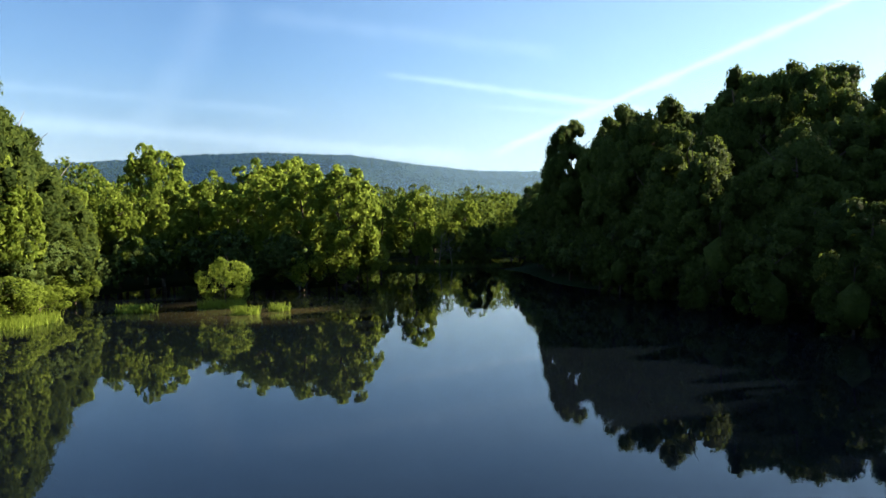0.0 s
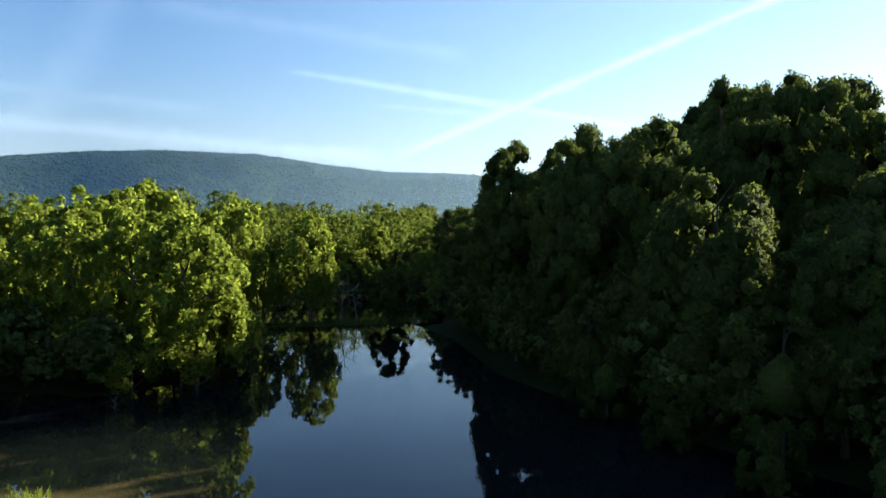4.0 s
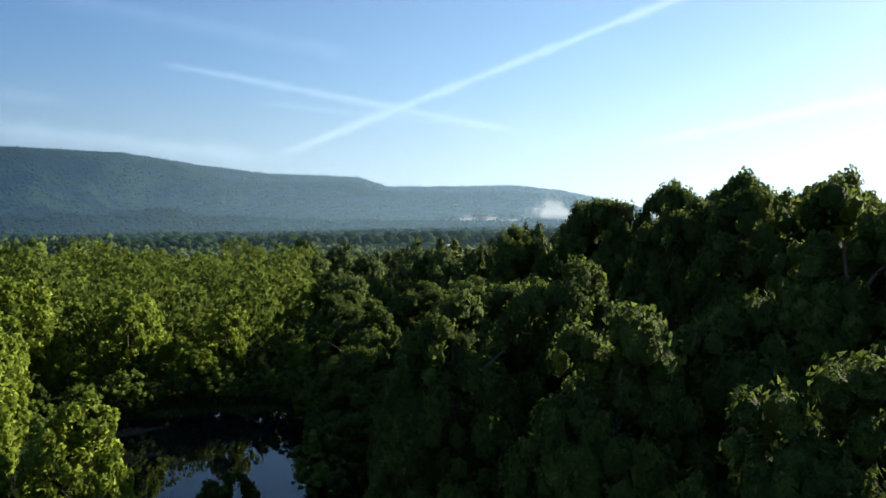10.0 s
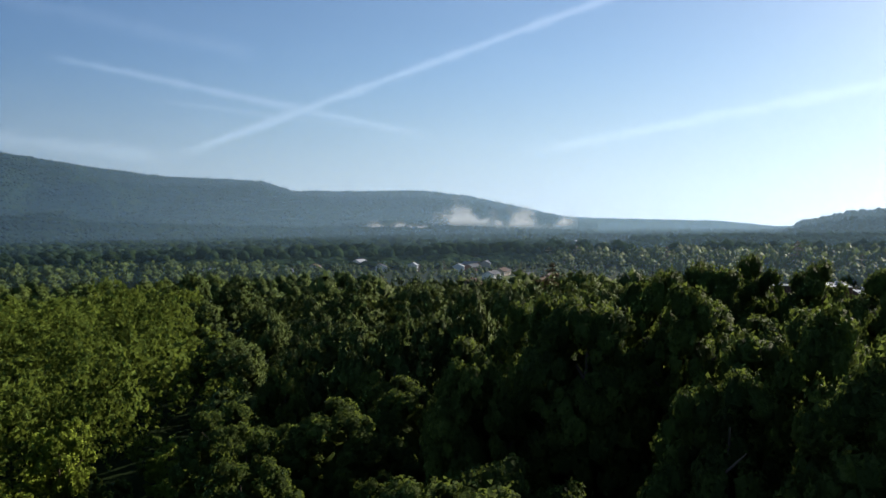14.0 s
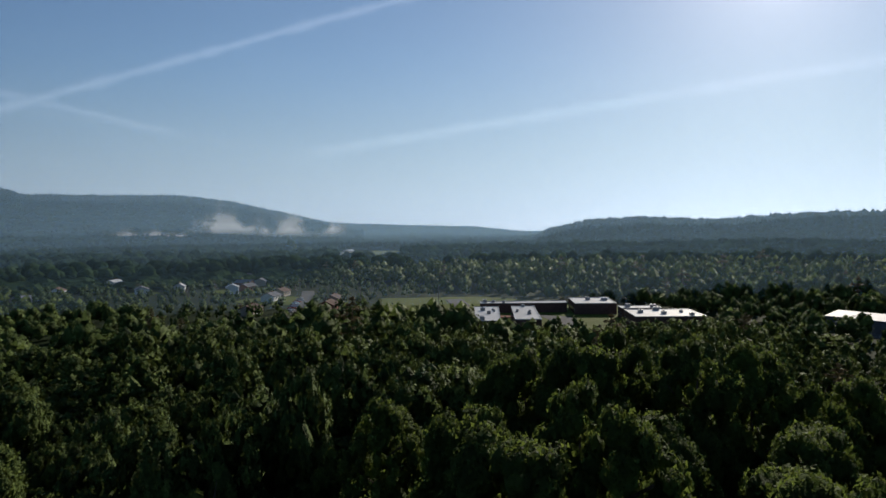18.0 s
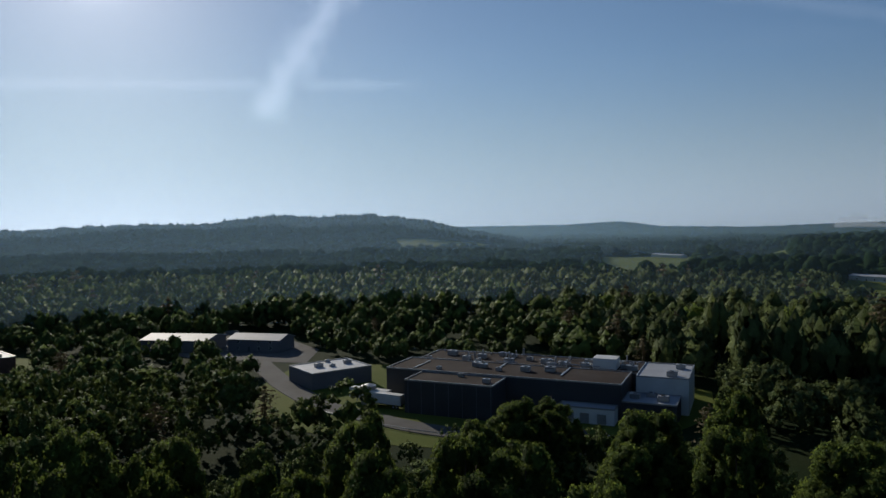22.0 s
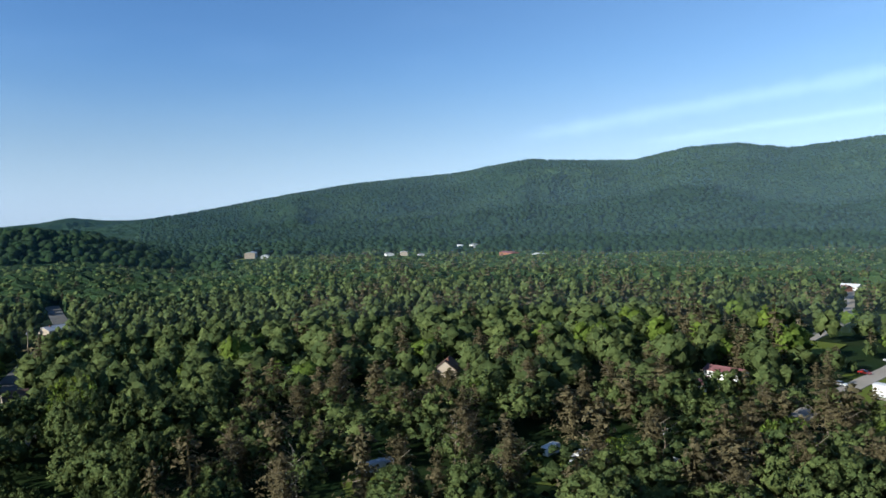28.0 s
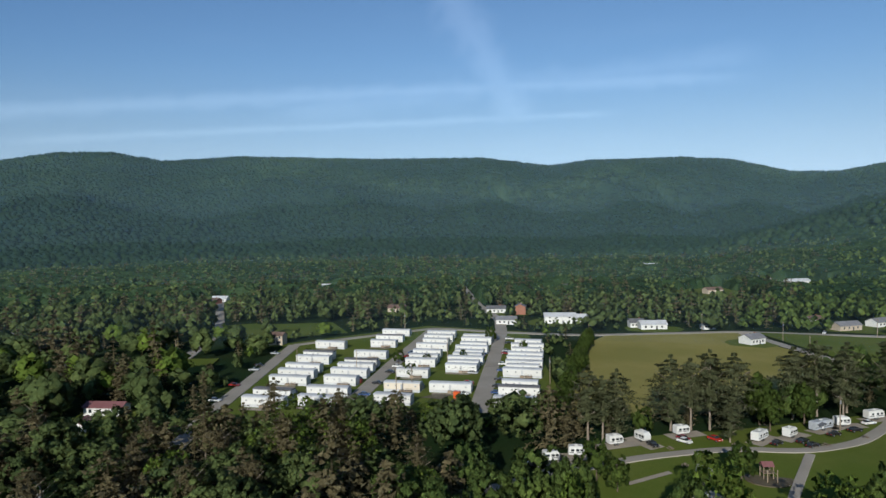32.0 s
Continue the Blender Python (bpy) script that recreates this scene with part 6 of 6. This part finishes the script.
depot = thing("flat_roofed_warehouse", pose(266, 117, ground_at(268, 117) + 0.2, 0, 0, -60), "dark walled warehouse with a white flat roof", "warehouse")
block(depot, -11, 11, -9, 9, 5, GREYWALL, ROOF_W, 4, False)
for x, y, tn, L, W in ((342, 184, 75, 30, 18), (336, 150, 70, 24, 14)):
    house(x, y, tn, L, W, 5, GREYWALL, ROOF_M, "long shed with a bright metal gable roof", 1.6, False)
for (x, y, L) in ((1010, -330, 60), (556, -304, 36)):
    house(x, y, 20, L, 12, 4, WHITE, ROOF_M, "long white farm shed beside a meadow", 1.2, False)


# ---------------------------------------------------------------- trailers, campers and cars
def wheel(parent, x, y, r=0.34, w=0.22):
    tyre = part("wheel", rod(bmesh.new(), (x, y - w / 2, r), (x, y + w / 2, r), r, r, 14), RUBBER, parent)
    part("rim", rod(bmesh.new(), (x, y - w / 2 - 0.015, r), (x, y + w / 2 + 0.015, r), r * 0.55, r * 0.55, 10), STEEL, tyre)


def semi_trailer():
    ob = thing("semi_trailer", pose(0, 0, 0), "white box semi trailer parked at the factory", "trailer", "semi trailers at the factory")
    part("body", boxm(-6.8, 6.8, -1.3, 1.3, 1.15, 4.0, bevel=0.06), WHITE, ob)
    part("chassis", boxm(-6.6, 6.6, -0.5, 0.5, 0.85, 1.15), DARK, ob)
    for x in (-5.6, -4.4):
        for y in (-1.05, 1.05):
            wheel(ob, x, y, 0.5, 0.4)
    for y in (-0.8, 0.8):
        part("landing_leg", boxm(4.2, 4.4, y - 0.1, y + 0.1, 0, 0.9), STEEL, ob)
    part("door", boxm(-6.86, -6.78, -1.2, 1.2, 1.25, 3.9), STEEL, ob)
    return ob


def camper(length, label, silver=False):
    ob = thing("camper_trailer", pose(0, 0, 0), label, "camper", "campers on the campground")
    L = length / 2
    prof = [(-L, 0.6), (L - 0.3, 0.6), (L, 1.1), (L - 0.1, 2.3), (L - 0.7, 3.0), (-L + 0.25, 3.05), (-L, 2.8)]
    bm = prism(bmesh.new(), prof, -1.2, 1.2)
    bmesh.ops.bevel(bm, geom=bm.edges[:], offset=0.1, segments=2, affect="EDGES")
    body = part("body", bm, ROOF_M if silver else WHITE, ob)
    part("stripe", boxm(-L + 0.2, L - 0.5, -1.215, 1.215, 1.15, 1.4), GREYWALL, body, "grey painted stripe")
    windows_row(ob, [-L * 0.5, L * 0.1, L * 0.6], -1.2, 1.6, 0.9, 0.65, -1)
    windows_row(ob, [-L * 0.5, L * 0.5], 1.2, 1.6, 0.9, 0.65, 1)
    part("door", boxm(-L * 0.2 - 0.35, -L * 0.2 + 0.35, -1.24, -1.19, 0.7, 2.5), PALE, ob)
    part("roof_unit", boxm(-0.5, 0.4, -0.4, 0.4, 3.02, 3.3, bevel=0.06), PALE, ob)
    part("hitch", rod(bmesh.new(), (L - 0.1, 0, 0.62), (L + 1.1, 0, 0.5), 0.07, 0.05, 6), DARK, ob)
    for x in (-0.5, 0.4):
        for y in (-1.08, 1.08):
            wheel(ob, x, y, 0.36, 0.22)
    part("awning", prism(bmesh.new(), [(-3.4, 2.2), (-1.2, 2.75), (-1.2, 2.82), (-3.4, 2.28)], -L * 0.7, L * 0.5), GREYWALL, ob) if silver else None
    return ob


def car(paint, label, pickup=False):
    ob = thing("pickup_truck" if pickup else "parked_car", pose(0, 0, 0), label, "truck" if pickup else "car", "parked cars")
    low = [(-2.25, 0.35), (2.2, 0.35), (2.28, 0.7), (2.1, 0.86), (1.0, 0.95), (-2.1, 0.97), (-2.3, 0.8)]
    bm = prism(bmesh.new(), low, -0.88, 0.88)
    bmesh.ops.bevel(bm, geom=bm.edges[:], offset=0.06, segments=2, affect="EDGES")
    part("body", bm, paint, ob)
    cab = [(-0.3, 0.93), (1.1, 0.93), (0.45, 1.5), (-0.25, 1.52)] if pickup else [(-1.95, 0.93), (1.15, 0.93), (0.35, 1.43), (-1.25, 1.46)]
    bm = prism(bmesh.new(), cab, -0.78, 0.78)
    bmesh.ops.bevel(bm, geom=bm.edges[:], offset=0.05, segments=2, affect="EDGES")
    c = part("cabin", bm, GLASS, ob, "dark tinted glass cabin")
    part("roof", boxm(-0.22 if pickup else -1.15, 0.42 if pickup else 0.3, -0.7, 0.7, 1.44 if not pickup else 1.5, 1.5 if not pickup else 1.56, bevel=0.02), paint, c)
    for x in (-1.4, 1.4):
        for y in (-0.8, 0.8):
            wheel(ob, x, y)
    for y in (-0.6, 0.6):
        part("headlight", boxm(2.2, 2.3, y - 0.16, y + 0.16, 0.62, 0.78), PALE, ob)
        part("tail_light", boxm(-2.32, -2.22, y - 0.16, y + 0.16, 0.66, 0.8), RED, ob)
    if pickup:
        part("bed", boxm(-2.1, -0.5, -0.7, 0.7, 0.9, 0.985), DARK, ob)
    return ob


def paint(name, c):
    return surface(name, c, tuple(0.85 * v for v in c), 0.5, 8, 0.25, relief=0, spec=0.5)


RED = paint("red paint", (0.4, 0.03, 0.02))
ORANGE = paint("orange paint", (0.5, 0.09, 0.02))
PAINTS = [(RED, "red"), (paint("black paint", (0.02, 0.02, 0.022)), "black"), (paint("silver paint", (0.4, 0.41, 0.42)), "silver"), (paint("white paint", (0.7, 0.7, 0.68)), "white"), (paint("blue paint", (0.04, 0.08, 0.2)), "dark blue"), (paint("maroon paint", (0.2, 0.02, 0.03)), "maroon")]
CARS = [car(m, n + " car parked beside a drive", False) for m, n in PAINTS] + [car(PAINTS[1][0], "black pickup truck parked on gravel", True), car(PAINTS[2][0], "silver pickup truck parked on gravel", True)]
CAMPERS = [camper(6.5, "white camper trailer parked on a gravel pad"), camper(8.5, "long silver camper with an awning", True), camper(4.6, "short white camper trailer under pines")]
SEMI = semi_trailer()


def put(proto, x, y, turn, lift=0.25):
    return copy_thing(proto, pose(x, y, ground_at(x, y) + lift, 0, 0, turn))


put(SEMI, 234, 103.5, 55, 0.35), put(SEMI, 228, 100, 55, 0.35)
for x, y, tn, k in ((-156, 19.5, 130, 2), (-163, 24, 120, 2), (-177, 30, 140, 2), (-184, 36, 60, 2), (-196, 44, 140, 2), (-202, 65, 165, 0), (-210, 72, 160, 2), (-223, 79, 150, 1), (-231, 84, 130, 2), (-245, 92, 140, 0), (10.5, -77, 20, 1), (-36, -80, 40, 0), (-20, -68, 100, 2), (-250, 108, 150, 0), (-60, -60, 30, 0), (-80, -40, 60, 2)):
    put(CAMPERS[k], x, y, tn)
for x, y, tn, k in ((-150, 17, 120, 1), (-153, 26, 110, 2), (-146, 21.5, 50, 1), (-181, 40, 50, 1), (-191, 46, 60, 5), (-188.5, 47, 70, 3), (-195, 54, 60, 0), (-200, 70, 160, 6), (-206, 76, 160, 1), (-203, 79, 150, 1), (-218, 83, 150, 6), (-226, 88, 140, 1), (-238, 101, 30, 1), (-237, 91, 140, 3),
                    (6, -72, 20, 2), (14, -84, 60, 4), (-40, -74, 80, 2), (-44, -78, 30, 3), (-52, -66, 30, 1), (-70, -48, 40, 2), (-90, -30, 70, 3)):
    put(CARS[k], x, y, tn)
# cars between the homes
for (ax, ay), (bx, by), n, off in (((-176, -74), (-330, -143), 9, -6), ((-205, -33), (-340, -98), 10, 6), ((-200, -30), (-335, -96), 9, -6), ((-150, -108), (-240, -168), 5, 5)):
    d = Vector((bx - ax, by - ay)).normalized()
    for k in range(n):
        t = (k + rng.uniform(0.1, 0.8)) / n
        put(CARS[int(rng.integers(8))], float(ax + (bx - ax) * t - d.y * off), float(ay + (by - ay) * t + d.x * off), 112 + float(rng.uniform(-8, 8)))
for k in range(9):
    put(CARS[int(rng.integers(8))], 222 + k * 5.2 + float(rng.uniform(-1, 1)), 421 + k * 6.6, -40)
for x, y, k in ((250, 338, 1), (258, 344, 2), (184, 56, 3), (188, 48, 2), (192, 52, 1), (312, 160, 3), (176, -318, 2), (170, -300, 3), (128, -150, 1), (131, -156, 2), (-435, 60, 3)):
    put(CARS[k], x, y, float(rng.uniform(0, 180)))
tractor = thing("truck_tractor", pose(-196, -37, ground_at(-196, -37) + 0.25, 0, 0, 200), "orange road tractor unit without its trailer", "truck")
part("cab", boxm(0.2, 2.4, -1.2, 1.2, 0.9, 3.4, bevel=0.12), ORANGE, tractor)
part("bonnet", boxm(2.3, 4.0, -0.95, 0.95, 0.8, 2.1, bevel=0.15), ORANGE, tractor)
part("windscreen", boxm(2.3, 2.46, -1.0, 1.0, 2.15, 3.1), GLASS, tractor)
part("chassis", boxm(-3.6, 2.0, -0.5, 0.5, 0.7, 0.95), DARK, tractor)
for x in (3.2, -1.6, -2.9):
    for y in (-1.0, 1.0):
        wheel(tractor, x, y, 0.5, 0.35)
for proto in CARS + CAMPERS + [SEMI]:
    for o in (*proto.children_recursive, proto):
        bpy.data.objects.remove(o)


# ---------------------------------------------------------------- poles, dock, playground
def utility_pole(x, y, h=10, turn=0, lamp=False):
    ob = thing("utility_pole", pose(x, y, ground_at(x, y), 0, 0, turn), "weathered wooden utility pole with a crossarm", "utility pole", "utility poles")
    part("pole", rod(bmesh.new(), (0, 0, -0.5), (0, 0, h), 0.2, 0.13, 8), WOOD, ob)
    arm = part("crossarm", boxm(-1.2, 1.2, -0.07, 0.07, h - 0.9, h - 0.72), WOOD, ob)
    for q in (-1.05, 0.0, 1.05):
        part("insulator", rod(bmesh.new(), (q, 0, h - 0.72), (q, 0, h - 0.5), 0.05, 0.04, 6), PALE, arm)
    if lamp:
        part("transformer", rod(bmesh.new(), (0.35, 0, h - 2.4), (0.35, 0, h - 1.4), 0.25, 0.25, 10), STEEL, ob)


for x, y in ((-214, -100), (-190, -60), (-262, -84), (-206, -128), (-188, -190), (-240, -20), (-396, 44), (-412, -2), (-350, 62), (-432, 86), (-380, -60), (-330, -160), (-60, -62), (-225, 84), (-200, -60),
             (250, -240), (225, -255), (280, -225), (160, -205), (168, -270), (190, 60), (300, 390), (268, 420)):
    utility_pole(x, y, 11 if y > -200 else 14, 30, x % 3 == 0)

dock = thing("boat_dock", pose(116, -90, 0.0, 0, 0, 64), "weathered timber dock with small boats moored along it", "dock")
part("walkway", boxm(-2, 20, -0.9, 0.9, 0.45, 0.62), WOOD, dock)
for k in range(6):
    for y in (-0.8, 0.8):
        part("post", rod(bmesh.new(), (k * 4, y, -1.5), (k * 4, y, 1.0), 0.1, 0.1, 6), WOOD, dock)
for k in range(9):
    b = thing("rowing_boat", pose(116 + 9.6 * 0.0, -90, 0), "small flat boat tied to the timber dock", "boat", "boats at the dock")
    s = 1 + k * 2.1
    ca, sa = math.cos(radians(64)), math.sin(radians(64))
    side = 2.4 if k % 2 else -2.4
    b.matrix_basis = pose(116 + s * ca - side * sa, -90 + s * sa + side * ca, 0.02, 0, 0, 64 + 90 + float(rng.uniform(-12, 12)))
    bm = bmesh.new()
    prof = [(-1.5, 0.05), (1.2, 0.05), (1.9, 0.5), (-1.6, 0.5)]
    prism(bm, prof, -0.55, 0.55)
    bmesh.ops.bevel(bm, geom=bm.edges[:], offset=0.08, segments=1, affect="EDGES")
    part("hull", bm, [WHITE, RED, GREYWALL][k % 3], b)
    for q in (-0.7, 0.5):
        part("bench", boxm(q - 0.15, q + 0.15, -0.5, 0.5, 0.52, 0.56), WOOD, b)

flat_patch("boat_ramp_lot", [(108, -112), (128, -118), (146, -160), (128, -168), (112, -140)], ASPHALT, 0.35, "grey asphalt lot near the dock", "parking lot")
house(136, -176, 30, 8, 6, 2.8, TAN, ROOF_B, "small brown roofed pavilion at the lake lot", 1.4, False)

play = thing("playground_frame", pose(-172, 72, ground_at(-172, 72) + 0.15, 0, 0, 30), "wooden playground frame on a mulch bed", "playground")
part("mulch_bed", rod(bmesh.new(), (0, 0, -0.2), (0, 0, 0.05), 6, 6, 18), MUD, play)
for x in (-2, 0.5, 3):
    for y in (-1.2, 1.2):
        part("post", boxm(x - 0.1, x + 0.1, y - 0.1, y + 0.1, 0, 3.2), WOOD, play)
part("platform", boxm(-2.1, 0.6, -1.3, 1.3, 1.4, 1.55), WOOD, play)
part("roof", prism(bmesh.new(), [(-2.3, 3.2), (0.8, 3.2), (-0.75, 4.2)], -1.5, 1.5), ROOF_R, play)
part("beam", boxm(0.5, 5.5, -0.08, 0.08, 2.9, 3.1), WOOD, play)
for k in (0, 1):
    flat_patch("shuffle_court", [(-152 - 2.6 * k, 42 + 1.5 * k), (-151 - 2.6 * k, 43.4 + 1.5 * k), (-161 - 2.6 * k, 49 + 1.5 * k), (-162 - 2.6 * k, 47.6 + 1.5 * k)], GRAVEL, 0.22, "pale concrete game court on the lawn", "court")
flat_patch("sand_court", [(-150, 54), (-158, 62), (-152, 68), (-144, 60)], GRAVEL, 0.2, "sandy volleyball court on the lawn", "court")
flat_patch("bare_earth", [(-194, -52), (-202, -50), (-204, -44), (-196, -43)], MUD, 0.2, "bare brown earth patch on the lawn", "earth")


# ---------------------------------------------------------------- campground things
def picnic_table(x, y, turn):
    ob = thing("picnic_table", pose(x, y, ground_at(x, y) + 0.13, 0, 0, turn), "weathered wooden picnic table on the camp lawn", "table", "picnic tables")
    part("tabletop", boxm(-0.9, 0.9, -0.38, 0.38, 0.7, 0.76), WOOD, ob)
    for q in (-0.75, 0.75):
        part("bench", boxm(-0.9, 0.9, q - 0.13, q + 0.13, 0.42, 0.47), WOOD, ob)
    for q in (-0.6, 0.6):
        fr = bmesh.new()
        rod(fr, (q, -0.7, 0), (q, 0.25, 0.72), 0.05, 0.05, 6)
        rod(fr, (q, 0.7, 0), (q, -0.25, 0.72), 0.05, 0.05, 6)
        part("leg_frame", fr, WOOD, ob)


for x, y, tn in ((-152, 22, 20), (-166, 29, 70), (-181, 45, 40), (-193, 60, 0), (-206, 82, 50), (-220, 91, 30), (-236, 98, 60), (-170, 52, 15), (-160, 60, 80), (16, -70, 30), (-30, -72, 60)):
    picnic_table(x, y, tn)
swing = thing("swing_set", pose(-166, 58, ground_at(-166, 58) + 0.13, 0, 0, 60), "steel swing set with two hanging seats", "swing")
part("top_bar", rod(bmesh.new(), (-2.4, 0, 2.5), (2.4, 0, 2.5), 0.06, 0.06, 8), STEEL, swing)
for q in (-2.4, 2.4):
    for y in (-1.0, 1.0):
        part("leg", rod(bmesh.new(), (q, y, 0), (q, 0, 2.5), 0.05, 0.05, 8), STEEL, swing)
for q in (-0.9, 0.9):
    seat = part("seat", boxm(q - 0.25, q + 0.25, -0.1, 0.1, 0.55, 0.6), RUBBER, swing)
    for d in (-0.22, 0.22):
        part("chain", rod(bmesh.new(), (q + d, 0, 0.6), (q + d, 0, 2.46), 0.015, 0.015, 5), STEEL, seat)
net = thing("volleyball_net", pose(-151, 61, ground_at(-151, 61) + 0.15, 0, 0, 45), "volleyball net between two posts on sand", "net")
for q in (-4.5, 4.5):
    part("post", rod(bmesh.new(), (q, 0, -0.2), (q, 0, 2.5), 0.06, 0.06, 8), STEEL, net)
part("net", boxm(-4.4, 4.4, -0.01, 0.01, 1.6, 2.45), PALE, net)
for x, y, tn in ((-156, 19.5, 130), (-163, 24, 120), (-177, 30, 140), (-184, 36, 60), (-196, 44, 140), (-202, 65, 165), (-210, 72, 160), (-223, 79, 150), (-231, 84, 130), (-245, 92, 140)):
    ca, sa = math.cos(radians(tn)), math.sin(radians(tn))
    q = [(x + a * ca - b * sa, y + a * sa + b * ca) for a, b in ((-5, -3.2), (7, -3.2), (7, 2.2), (-5, 2.2))]
    flat_patch("gravel_pad", q, GRAVEL, 0.2, "pale gravel pad under a camper", "gravel")
# guard rail along the factory road
rail = thing("guard_rail", pose(0, 0, 0), "low steel guard rail along the factory road", "guard rail")
gp = [(228, 122), (219, 113), (210, 104), (202, 94), (195, 83), (188, 73)]
for (ax, ay), (bx, by) in zip(gp[:-1], gp[1:]):
    za, zb = ground_at(ax, ay) + 0.3, ground_at(bx, by) + 0.3
    part("rail", rod(bmesh.new(), (ax, ay, za + 0.6), (bx, by, zb + 0.6), 0.13, 0.13, 6), STEEL, rail)
    part("post", boxm(ax - 0.08, ax + 0.08, ay - 0.08, ay + 0.08, za - 0.5, za + 0.7), WOOD, rail)
# overhead wires between poles
for a, b in (((-214, -100), (-190, -60)), ((-190, -60), (-240, -20)), ((-396, 44), (-412, -2)), ((-350, 62), (-396, 44)), ((250, -240), (225, -255)), ((280, -225), (250, -240))):
    ob = thing("overhead_wire", pose(0, 0, 0), "thin black cable slung between utility poles", "cable", "overhead cables")
    h = 10.4 if a[1] > -200 else 13.4
    for k, off in enumerate((-0.6, 0.6)):
        bm = bmesh.new()
        last = None
        for s in range(9):
            t = s / 8
            p = (a[0] + (b[0] - a[0]) * t + off, a[1] + (b[1] - a[1]) * t, (ground_at(*a) + h) * (1 - t) + (ground_at(*b) + h) * t - 5 * t * (1 - t))
            if last:
                rod(bm, last, p, 0.02, 0.02, 4)
            last = p
        part("wire", bm, RUBBER, ob)
